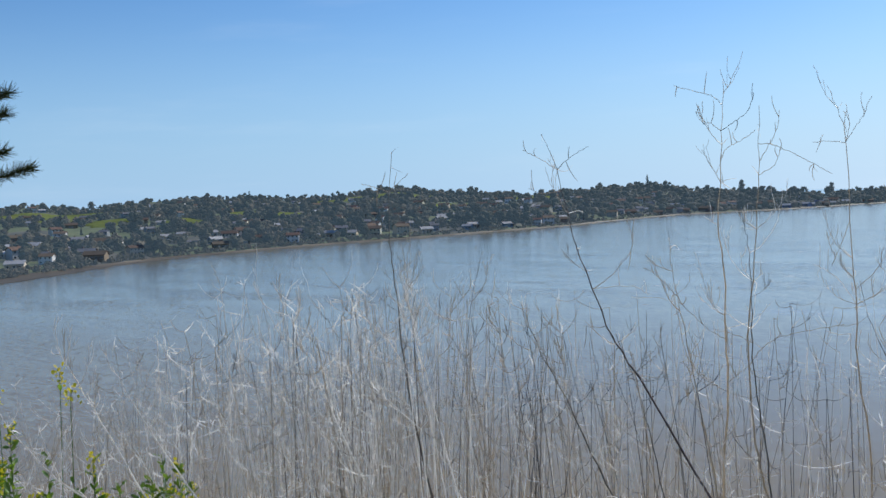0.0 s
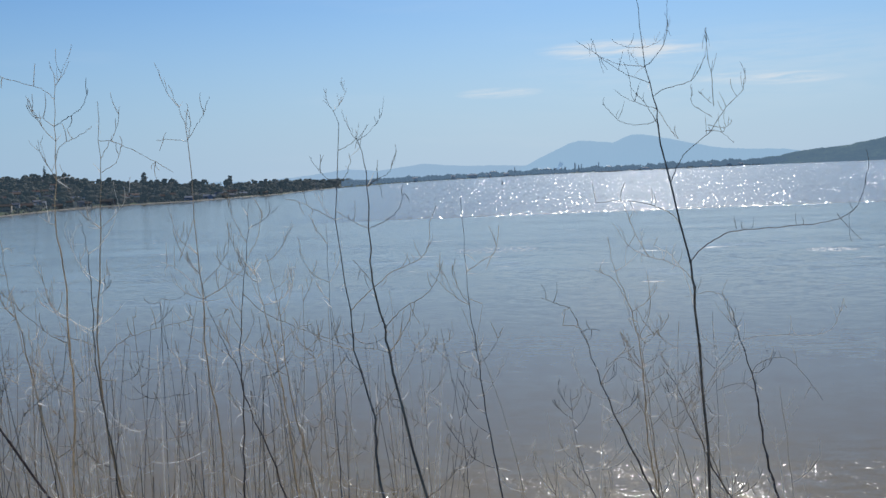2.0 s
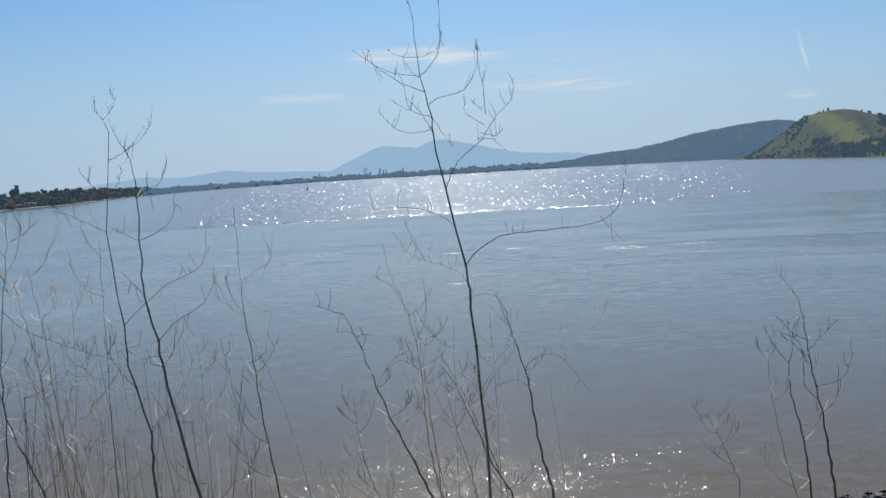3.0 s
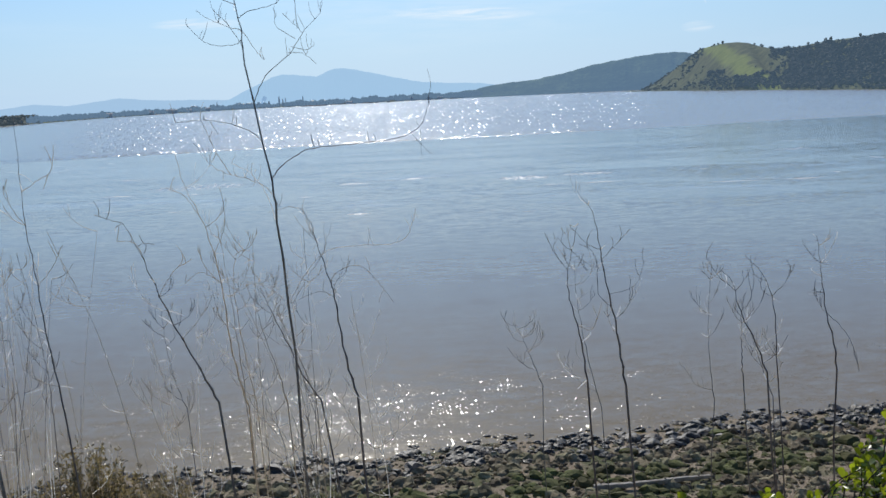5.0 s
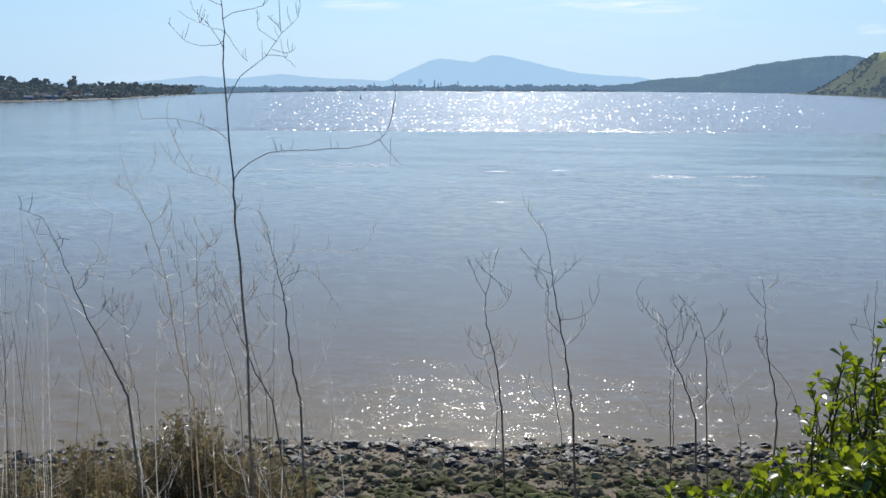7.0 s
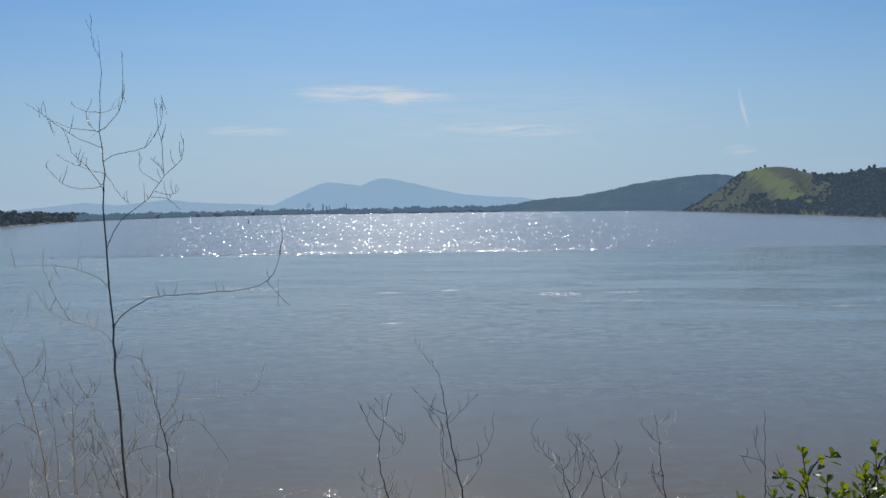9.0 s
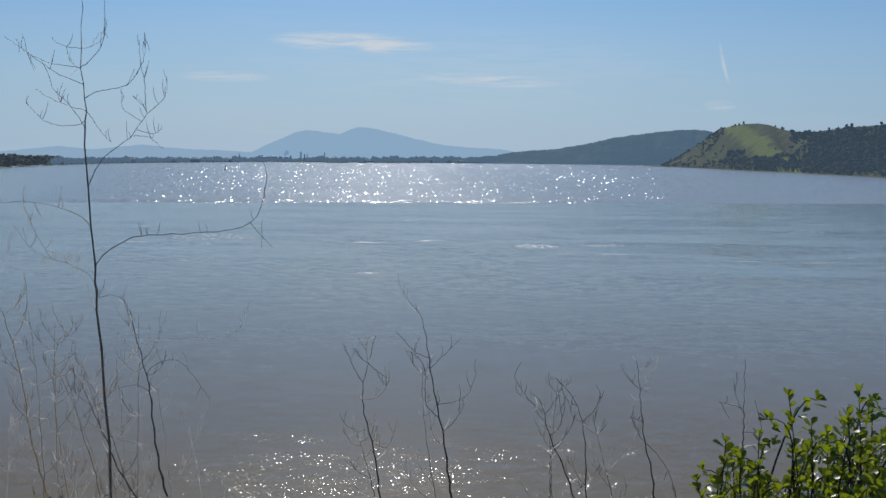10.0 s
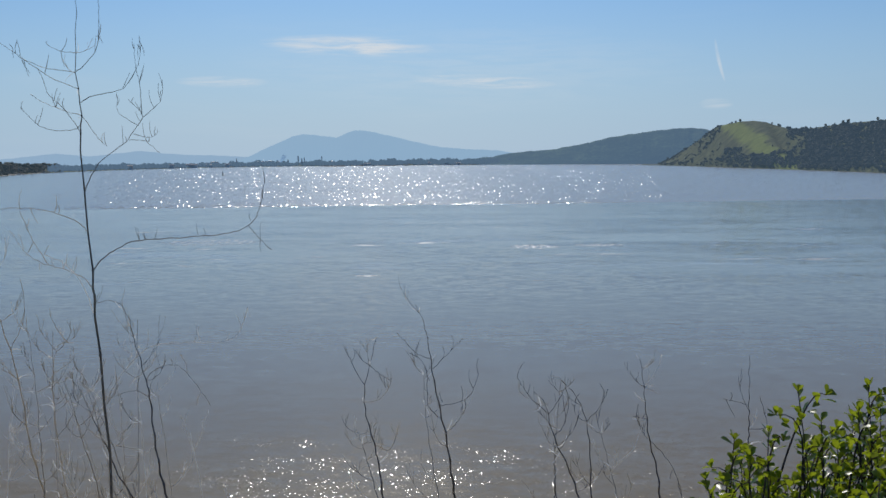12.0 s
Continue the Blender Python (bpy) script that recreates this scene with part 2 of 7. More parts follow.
    edge_y, edge_s, edge_on = fronts(scaled(nt, swell.outputs[0], (0.8, 0.8, 1)), 0.85, edge, 0.30, 0.2, 0.9)
    cluster = noise_node(nt, scaled(nt, pos, (0.32, 0.75, 1)), 1.0, 4, 0.65, 0.5)
    near_zone = math_node(nt, "MULTIPLY", inner, smooth(nt, cluster.outputs[0], 0.42, 0.60))
    near_y, near_s, near_on = fronts(scaled(nt, pos, (19.0, 8.5, 1)), 0.72, near_zone, 0.13, 0.24, 0.8)
    lean = math_node(nt, "ADD", math_node(nt, "ADD", far_y, edge_y), near_y)
    # wind waves of the outer belt show the viewer their faces
    lean = math_node(nt, "ADD", lean, math_node(nt, "MULTIPLY", outer, 0.065))
    side = math_node(nt, "ADD", math_node(nt, "ADD", far_s, edge_s), near_s)
    # a breaking front is smooth: it bears no finer ripples
    amp = math_node(nt, "MULTIPLY", amp, math_node(nt, "SUBTRACT", 1.0, math_node(nt, "ADD", math_node(nt, "ADD", far_on, edge_on), near_on, clamp=True)))
    slope = None
    for sx, sy, k in ((0.5, 1.1, 0.45), (1.7, 3.4, 0.45), (6.0, 10.0, 0.35)):
        n = noise_node(nt, scaled(nt, pos, (sx, sy, 1)), 1.0, 2, 0.6)
        v = nt.nodes.new("ShaderNodeVectorMath")
        v.operation = "SUBTRACT"
        connect(nt, n.outputs["Color"], v.inputs[0])
        v.inputs[1].default_value = (0.5, 0.5, 0.5)
        s = nt.nodes.new("ShaderNodeVectorMath")
        s.operation = "SCALE"
        connect(nt, v.outputs[0], s.inputs[0])
        s.inputs["Scale"].default_value = k * 2
        if slope is None:
            slope = s.outputs[0]
        else:
            a = nt.nodes.new("ShaderNodeVectorMath")
            a.operation = "ADD"
            connect(nt, slope, a.inputs[0])
            connect(nt, s.outputs[0], a.inputs[1])
            slope = a.outputs[0]
    sc = nt.nodes.new("ShaderNodeVectorMath")
    sc.operation = "SCALE"
    connect(nt, slope, sc.inputs[0])
    connect(nt, amp, sc.inputs["Scale"])
    ss = nt.nodes.new("ShaderNodeSeparateXYZ")
    connect(nt, sc.outputs[0], ss.inputs[0])
    cb = nt.nodes.new("ShaderNodeCombineXYZ")
    connect(nt, math_node(nt, "ADD", ss.outputs[0], side), cb.inputs[0])
    connect(nt, math_node(nt, "SUBTRACT", ss.outputs[1], lean), cb.inputs[1])
    cb.inputs[2].default_value = 1.0
    nn = nt.nodes.new("ShaderNodeVectorMath")
    nn.operation = "NORMALIZE"
    connect(nt, cb.outputs[0], nn.inputs[0])
    connect(nt, nn.outputs[0], b.inputs["Normal"])
    # silt: browner over the shallows
    silt = noise_node(nt, scaled(nt, pos, (0.01, 0.03, 1)), 1.0, 5)
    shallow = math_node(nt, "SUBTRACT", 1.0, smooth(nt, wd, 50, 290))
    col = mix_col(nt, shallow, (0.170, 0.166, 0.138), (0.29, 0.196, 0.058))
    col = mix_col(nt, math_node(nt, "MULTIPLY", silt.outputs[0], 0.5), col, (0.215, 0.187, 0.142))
    # the belt past the tide line is mixed towards a paler beige
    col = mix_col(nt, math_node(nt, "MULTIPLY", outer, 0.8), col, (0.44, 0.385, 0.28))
    foam_n = noise_node(nt, scaled(nt, pos, (0.045, 0.16, 1)), 1.0, 5, 0.66, 1.0)
    foam_z = math_node(nt, "MULTIPLY", math_node(nt, "MULTIPLY", smooth(nt, wd, 110, 170), smooth(nt, bearing, -1.2, -0.6)), math_node(nt, "SUBTRACT", 1.0, smooth(nt, wd, 330, 420)))
    foam = math_node(nt, "MULTIPLY", smooth(nt, foam_n.outputs[0], 0.64, 0.72), math_node(nt, "MULTIPLY", foam_z, 0.7))
    # pale blue streaks: the sky's reflection on slicks painted into the colour
    sheen_n = noise_node(nt, scaled(nt, pos, (0.02, 0.075, 1)), 1.0, 5, 0.66, 1.2)
    sky_sheen = math_node(nt, "MULTIPLY", smooth(nt, sheen_n.outputs[0], 0.53, 0.66), math_node(nt, "MULTIPLY", foam_z, 0.36))
    col = mix_col(nt, sky_sheen, col, (0.46, 0.55, 0.64))
    # two standing tide rips with broken foam
    for fx, fy, wx, wy, k in ((18.0, 190.0, 5.0, 5.0, 1.0), (30.5, 193.0, 5.0, 3.0, 0.9), (85.0, 235.0, 5.0, 4.0, 0.45), (-46.0, 205.0, 11.0, 10.0, 0.35)):
        ex = math_node(nt, "POWER", math_node(nt, "ABSOLUTE", math_node(nt, "DIVIDE", math_node(nt, "SUBTRACT", sep.outputs[0], fx), wx)), 2.0)
        ey = math_node(nt, "POWER", math_node(nt, "ABSOLUTE", math_node(nt, "DIVIDE", math_node(nt, "SUBTRACT", sep.outputs[1], fy), wy)), 2.0)
        rip = math_node(nt, "SUBTRACT", 1.0, math_node(nt, "ADD", ex, ey), clamp=True)
        broken = noise_node(nt, scaled(nt, pos, (1.1, 0.5, 1)), 1.0, 5, 0.75)
        rip = math_node(nt, "MULTIPLY", math_node(nt, "MULTIPLY", smooth(nt, rip, 0.0, 0.5), smooth(nt, broken.outputs[0], 0.47, 0.60)), k)
        foam = math_node(nt, "MAXIMUM", foam, rip)
    col = mix_col(nt, foam, col, (0.75, 0.76, 0.76))
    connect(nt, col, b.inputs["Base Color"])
    rough = math_node(nt, "ADD", math_node(nt, "MULTIPLY", outer, 0.07), math_node(nt, "MULTIPLY", inner, 0.02))
    rough = math_node(nt, "ADD", rough, math_node(nt, "MULTIPLY", foam, 0.5))
    connect(nt, math_node(nt, "ADD", rough, 0.12), b.inputs["Roughness"])
    return m


def ground_material():
    m, nt, b, pos = material("bluff_soil", 0.95, 0, 0.2)
    n1 = noise_node(nt, pos, 0.35, 5)
    n2 = noise_node(nt, pos, 9.0, 5, 0.65)
    n3 = noise_node(nt, pos, 45.0, 3)
    soil = ramp(nt, n2.outputs[0], [(0.3, (0.14, 0.11, 0.075)), (0.5, (0.26, 0.205, 0.14)), (0.7, (0.40, 0.33, 0.24))])
    green = ramp(nt, n3.outputs[0], [(0.3, (0.05, 0.06, 0.025)), (0.7, (0.14, 0.14, 0.06))])
    col = mix_col(nt, smooth(nt, n1.outputs[0], 0.5, 0.64), soil, green)
    connect(nt, col, b.inputs["Base Color"])
    bump(nt, b, n2.outputs[0], 0.8, 0.06)
    return m


def hill_material():
    """Spring grass over clay, with brown and dark brush patches."""
    m, nt, b, pos = material("hill_grass", 0.95, 0, 0.1)
    n1 = noise_node(nt, pos, 0.008, 6, 0.65, 0.5)
    n2 = noise_node(nt, pos, 0.05, 5, 0.65)
    # the open meadow lies on the flank towards the strait, brush on either side of it
    sep = nt.nodes.new("ShaderNodeSeparateXYZ")
    connect(nt, pos, sep.inputs[0])
    ratio = math_node(nt, "ADD", math_node(nt, "DIVIDE", sep.outputs[0], sep.outputs[1]), math_node(nt, "MULTIPLY", math_node(nt, "SUBTRACT", n1.outputs[0], 0.5), 0.045))
    ratio = math_node(nt, "ADD", ratio, math_node(nt, "MULTIPLY", sep.outputs[2], 0.0006))
    meadow = math_node(nt, "MULTIPLY", smooth(nt, ratio, 0.318, 0.334), math_node(nt, "SUBTRACT", 1.0, smooth(nt, ratio, 0.346, 0.358)))
    grass = ramp(nt, n2.outputs[0], [(0.3, (0.13, 0.155, 0.03)), (0.55, (0.19, 0.22, 0.04)), (0.75, (0.25, 0.26, 0.065))])
    brush = ramp(nt, n2.outputs[0], [(0.35, (0.05, 0.058, 0.022)), (0.5, (0.085, 0.095, 0.034)), (0.65, (0.125, 0.13, 0.048))])
    connect(nt, mix_col(nt, meadow, brush, grass), b.inputs["Base Color"])
    bump(nt, b, n2.outputs[0], 0.7, 2.0)
    # haze over the hill is a small share of emission
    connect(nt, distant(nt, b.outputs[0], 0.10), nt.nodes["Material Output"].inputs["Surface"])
    return m


def town_ground_material():
    m, nt, b, pos = material("town_slope", 0.95, 0, 0.1)
    n1 = noise_node(nt, pos, 0.009, 5, 0.6, 0.5)
    n2 = noise_node(nt, pos, 0.08, 5, 0.65)
    grass = ramp(nt, n2.outputs[0], [(0.3, (0.09, 0.10, 0.035)), (0.55, (0.14, 0.155, 0.05)), (0.75, (0.19, 0.185, 0.075))])
    earth = ramp(nt, n2.outputs[0], [(0.3, (0.055, 0.055, 0.036)), (0.5, (0.10, 0.09, 0.06)), (0.7, (0.17, 0.14, 0.10))])
    connect(nt, mix_col(nt, smooth(nt, n1.outputs[0], 0.46, 0.56), grass, earth), b.inputs["Base Color"])
    # emission stands in for the haze over the slope
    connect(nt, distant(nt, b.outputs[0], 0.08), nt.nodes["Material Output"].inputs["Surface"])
    return m


M_WATER = water_material()
M_SOIL = ground_material()
M_HILL = hill_material()
M_TOWN = town_ground_material()
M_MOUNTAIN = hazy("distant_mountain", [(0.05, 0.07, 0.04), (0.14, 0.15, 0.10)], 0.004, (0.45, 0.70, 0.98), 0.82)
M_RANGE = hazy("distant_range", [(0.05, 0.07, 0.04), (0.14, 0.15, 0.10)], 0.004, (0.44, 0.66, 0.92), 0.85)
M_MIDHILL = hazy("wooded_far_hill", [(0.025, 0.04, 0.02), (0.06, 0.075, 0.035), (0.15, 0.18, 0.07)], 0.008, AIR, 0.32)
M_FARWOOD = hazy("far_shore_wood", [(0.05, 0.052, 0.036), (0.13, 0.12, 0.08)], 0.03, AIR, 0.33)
M_STEM = mottled("dry_stem", [(0.09, 0.07, 0.055), (0.18, 0.14, 0.105), (0.31, 0.25, 0.185)], 14, 0.55, 9, 0.0, 0.25, 0.45)
M_STRAW = leafy("bleached_straw", (0.56, 0.50, 0.42), (0.84, 0.80, 0.72), (1.0, 0.98, 0.94), 0.82, 0.3, 0.12)
M_TAN = leafy("tan_stalk", (0.26, 0.21, 0.15), (0.50, 0.43, 0.33), (0.80, 0.71, 0.58), 0.66, 0.35, 0.2)
M_LEAF = leafy("glossy_green_leaf", (0.022, 0.06, 0.007), (0.065, 0.135, 0.012), (0.46, 0.55, 0.028), 0.5, 0.32)
M_WEED = leafy("weed_leaf", (0.03, 0.08, 0.012), (0.08, 0.17, 0.03), (0.35, 0.55, 0.05), 0.4, 0.5)
M_BROWNLEAF = leafy("dry_brush_leaf", (0.075, 0.066, 0.038), (0.185, 0.15, 0.08), (0.40, 0.32, 0.15), 0.45, 0.8)
M_NEEDLE = leafy("pine_needle", (0.025, 0.045, 0.015), (0.07, 0.09, 0.03), (0.22, 0.24, 0.05), 0.3, 0.5)
M_BARK = mottled("bark", [(0.045, 0.035, 0.028), (0.12, 0.09, 0.07)], 6, 0.9, 8, 0.01)
M_PETAL = leafy("mustard_petal", (0.55, 0.45, 0.02), (0.85, 0.72, 0.03), (0.9, 0.8, 0.05), 0.4, 0.6)
M_ROCK = mottled("grey_rock", [(0.08, 0.066, 0.034), (0.20, 0.165, 0.095), (0.40, 0.335, 0.21)], 1.6, 0.9, 8, 0.03, 0.4, 0.2)
M_WETROCK = mottled("wet_dark_rock", [(0.02, 0.018, 0.014), (0.05, 0.043, 0.033), (0.10, 0.086, 0.065)], 2.0, 0.55, 8, 0.03, 0.3, 0.35)
M_MOSS = mottled("mossy_rock", [(0.05, 0.048, 0.024), (0.10, 0.10, 0.034), (0.18, 0.175, 0.055)], 2.2, 0.9, 8, 0.03, 0.3, 0.2)
M_LOG = mottled("weathered_timber", [(0.42, 0.40, 0.36), (0.62, 0.60, 0.56), (0.78, 0.76, 0.72)], 1.2, 0.8, 14, 0.01)
M_GREYWOOD = mottled("grey_driftwood", [(0.20, 0.175, 0.14), (0.36, 0.32, 0.26), (0.48, 0.44, 0.37)], 3.0, 0.9, 10, 0.01)
M_DARKLOG = mottled("dark_driftwood", [(0.06, 0.05, 0.042), (0.14, 0.115, 0.09)], 2, 0.85, 8, 0.02)
# far foliage: air is the share of emitted haze in the material
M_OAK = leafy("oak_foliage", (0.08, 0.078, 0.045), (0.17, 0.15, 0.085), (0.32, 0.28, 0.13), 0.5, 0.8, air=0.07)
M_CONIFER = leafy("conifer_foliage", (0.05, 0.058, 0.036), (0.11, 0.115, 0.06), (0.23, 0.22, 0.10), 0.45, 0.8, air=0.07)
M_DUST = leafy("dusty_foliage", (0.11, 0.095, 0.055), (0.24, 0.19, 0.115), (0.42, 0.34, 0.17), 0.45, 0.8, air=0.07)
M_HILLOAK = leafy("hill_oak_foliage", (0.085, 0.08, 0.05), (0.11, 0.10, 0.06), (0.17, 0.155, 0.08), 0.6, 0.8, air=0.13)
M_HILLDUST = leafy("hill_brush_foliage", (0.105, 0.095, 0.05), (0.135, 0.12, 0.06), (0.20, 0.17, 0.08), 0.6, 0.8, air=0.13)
M_MUD = mottled("mud_flat", [(0.05, 0.042, 0.03), (0.095, 0.08, 0.056), (0.14, 0.115, 0.08)], 0.05, 0.7, 9, 0.0, 0.0, 0.4)
WALLS = [mottled("house_wall_" + n, [tuple(v * 0.85 for v in c), c], 0.5, 0.85, 9, 0, 0.08) for n, c in
         (("white", (0.74, 0.73, 0.70)), ("cream", (0.62, 0.55, 0.44)), ("grey", (0.36, 0.38, 0.40)), ("blue", (0.26, 0.33, 0.42)), ("brown", (0.28, 0.21, 0.16)))]
ROOFS = [mottled("house_roof_" + n, [tuple(v * 0.7 for v in c), c], 0.8, 0.85, 9, 0, 0.15) for n, c in
         (("slate", (0.22, 0.23, 0.25)), ("brown", (0.17, 0.13, 0.10)), ("red", (0.22, 0.15, 0.115)), ("pale", (0.52, 0.51, 0.50)))]
M_WINDOW = mottled("dark_window", [(0.03, 0.035, 0.04), (0.05, 0.055, 0.06)], 2, 0.08, 5)
M_STEEL = mottled("plant_steel", [(0.40, 0.42, 0.44), (0.58, 0.60, 0.62)], 0.1, 0.5, 6)
M_WHITE = mottled("white_paint", [(0.70, 0.70, 0.68), (0.80, 0.80, 0.78)], 0.3, 0.6, 6)
M_FIELD = mottled("meadow_grass", [(0.09, 0.115, 0.034), (0.145, 0.18, 0.045), (0.21, 0.215, 0.07)], 0.03, 0.95, 9, 0.0, 0.0, 0.1)
# half emission whitens the steam in place of sunlight
M_STEAM = leafy("steam", (0.75, 0.77, 0.8), (0.85, 0.86, 0.88), (1.0, 1.0, 1.0), 0.85, 0.95, 0.05, air=0.5)
M_BUOY = mottled("buoy_paint", [(0.03, 0.05, 0.035), (0.06, 0.09, 0.06)], 1, 0.5, 6)


# ---- mesh helpers ----
class Shape:
    """Gathers vertices and faces for one mesh."""

    def __init__(self):
        self.v, self.f = [], []

    def add(self, verts, faces):
        k = len(self.v)
        self.v.extend(tuple(p) for p in verts)
        self.f.extend(tuple(i + k for i in q) for q in faces)

    def tube(self, pts, radii, sides=5, caps=True):
        pts = [Vector(p) for p in pts]
        k = len(self.v)
        n = len(pts)
        side = None
        for i, p in enumerate(pts):
            d = (pts[min(i + 1, n - 1)] - pts[max(i - 1, 0)])
            if d.length < 1e-9:
                d = Vector((0, 0, 1))
            d.normalize()
            if side is None:
                side = d.orthogonal().normalized()
            side = (side - d * side.dot(d))
            side = side.normalized() if side.length > 1e-6 else d.orthogonal().normalized()
            up = d.cross(side)
            for j in range(sides):
                a = 2 * math.pi * j / sides
                self.v.append(tuple(p + (side * math.cos(a) + up * math.sin(a)) * radii[i]))
        for i in range(n - 1):
            for j in range(sides):
                a, b = k + i * sides + j, k + i * sides + (j + 1) % sides
                self.f.append((a, b, b + sides, a + sides))
        if caps:
            self.f.append(tuple(k + j for j in range(sides))[::-1])
            self.f.append(tuple(k + (n - 1) * sides + j for j in range(sides)))

    def ribbon(self, pts, width, face):
        """A thin papery strip along the points, tapered to its end."""
        k, n = len(self.v), len(pts)
        face = Vector(face)
        for i, p in enumerate(pts):
            d = Vector(pts[min(i + 1, n - 1)]) - Vector(pts[max(i - 1, 0)])
            side = d.cross(face)
            side = side.normalized() if side.length > 1e-9 else Vector((1, 0, 0))
            w = width * (1 - 0.7 * i / (n - 1))
            self.v.append(tuple(Vector(p) - side * w))
            self.v.append(tuple(Vector(p) + side * w))
        self.f.extend((k + 2 * i, k + 2 * i + 1, k + 2 * i + 3, k + 2 * i + 2) for i in range(n - 1))

    def box(self, lo, hi):
        x0, y0, z0 = lo
        x1, y1, z1 = hi
        self.add([(x0, y0, z0), (x1, y0, z0), (x1, y1, z0), (x0, y1, z0), (x0, y0, z1), (x1, y0, z1), (x1, y1, z1), (x0, y1, z1)],
                 [(3, 2, 1, 0), (4, 5, 6, 7), (0, 1, 5, 4), (1, 2, 6, 5), (2, 3, 7, 6), (3, 0, 4, 7)])

    def mesh(self, name, mat, shade=False):
        me = bpy.data.meshes.new(name)
        me.from_pydata(self.v, [], self.f)
        me.materials.append(mat)
        if shade:
            me.shade_smooth()
        me.update()
        return me


def part(name, shape, mat, parent=None, label="", shade=False):
    ob = new(name, shape if isinstance(shape, bpy.types.Mesh) else shape.mesh(name, mat, shade))
    if parent is not None:
        ob.parent = parent
    if label:
        tagged(ob, label)
    return ob


def thing(name, at, label, category, group="", kind="", turn=0.0, size=1.0):
    ob = new(name)
    ob.matrix_basis = pose(*at, 0, 0, turn) @ Matrix.Diagonal((size, size, size, 1))
    return tagged(ob, label, category, group, kind)


def ball(level, rng, rough=0.25, squash=(1, 1, 1), freq=1.6):
    """Verts and faces of a lumpy ball of radius one."""
    bm = bmesh.new()
    bmesh.ops.create_icosphere(bm, subdivisions=level, radius=1)
    off = Vector((rng.uniform(-50, 50), rng.uniform(-50, 50), rng.uniform(-50, 50)))
    vs = []
    for v in bm.verts:
        k = 1 + rough * 2 * (noise.noise(v.co * freq + off)) + rough * 0.6 * noise.noise(v.co * freq * 3 + off)
        vs.append((v.co.x * k * squash[0], v.co.y * k * squash[1], v.co.z * k * squash[2]))
    fs = [tuple(v.index for v in f.verts) for f in bm.faces]
    bm.free()
    return vs, fs


def table(x, rows):
    return float(np.interp(x, [r[0] for r in rows], [r[1] for r in rows]))


def polar(az, r, z=0.0):
    return (r * math.sin(radians(az)), r * math.cos(radians(az)), z)


def lump(x, y, s, seed=0.0):
    return noise.noise(Vector((x * s, y * s, seed)))


def grid_mesh(name, rows, mat, shade=True):
    """A sheet from rows of points of equal length."""
    n = len(rows[0])
    sh = Shape()
    sh.v = [tuple(p) for r in rows for p in r]
    sh.f = [(i * n + j, i * n + j + 1, (i + 1) * n + j + 1, (i + 1) * n + j) for i in range(len(rows) - 1) for j in range(n - 1)]
    return sh.mesh(name, mat, shade)


# ---- large structure: water, bluff, far land ----
def shore_y(x):
    bow = 0.15 * min(x, 22) + 0.05 * max(0, x - 22) - 0.006 * min(0, x + 10) ** 2
    return 44.4 + bow + 0.9 * lump(x, 3.1, 0.16)


PROFILE = [(-400, -40), (-60, -6), (-20, -2.2), (0, 0), (5, 0.6), (11, 1.3), (15, 1.8), (19, 3.2), (24, 5.2), (30, 8.0), (38, 12.6), (41.3, 13.9), (44.4, 14.4), (60, 14.9), (200, 22), (600, 40)]


def bluff_z(x, y):
    d = shore_y(x) - y
    # the bluff falls away steeply towards the bay side
    if d > 10:
        d = max(10, d - 1.1 * max(0, -x - 7))
    z = table(d, PROFILE)
    return z + 0.10 * lump(x, y, 0.9) * min(1, max(0, d) / 6) + 0.25 * lump(x, y, 0.2, 4) * min(1, max(0, d) / 20)


def build_ground():
    xs = sorted({round(v, 2) for v in [*np.linspace(-30, 30, 91), *np.linspace(-110, -30, 25), *np.linspace(30, 110, 25), -200, -150, 150, 200]})
    ys = sorted({round(v, 2) for v in [*np.linspace(-8, 56, 129), *np.linspace(-60, -8, 14), -120, -250, -500, 70, 90]})
    rows = [[(x, y, bluff_z(x, y)) for x in xs] for y in ys]
    tagged(new("ground", grid_mesh("ground", rows, M_SOIL)), "dry brown bluff soil with patches of green weeds", "ground", kind="structure")


build_ground()

water_rows = [[polar(a, r) for a in np.linspace(-180, 180, 73)] for r in (1, 20, 60, 150, 400, 1000, 2200, 4950)]
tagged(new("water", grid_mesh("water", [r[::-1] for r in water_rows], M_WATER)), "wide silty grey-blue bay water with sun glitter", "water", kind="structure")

L_SHORE = [(-100, 210), (-72, 314), (-69, 337), (-64, 404), (-60, 436), (-54, 493), (-47.6, 555), (-41.3, 659), (-35.1, 917), (-29.2, 1030), (-24.6, 1240), (-20.5, 1900), (-15, 2800), (-9, 3650), (-3, 4000), (3.5, 4300), (20, 4300)]
L_SKY = [(-100, 1.2), (-71.5, 0.86), (-69.9, 0.97), (-68.2, 0.67), (-64.5, 1.04), (-58.5, 0.97), (-54.8, 0.79), (-50.7, 1.14), (-48, 0.88), (-43, 0.6), (-39.6, 0.62), (-36.3, 0.81), (-34.5, 0.45), (-30.6, 0.22), (-27.8, 0.08), (-24.6, 0.1), (-20, 0.02), (-10, 0.06), (3, 0.1), (20, 0.1)]


def l_shore(az):
    return table(az, L_SHORE)


def l_reach(az):
    return table(az, [(-100, 800), (-40, 700), (-28, 420), (-20, 260), (3, 150), (20, 150)])


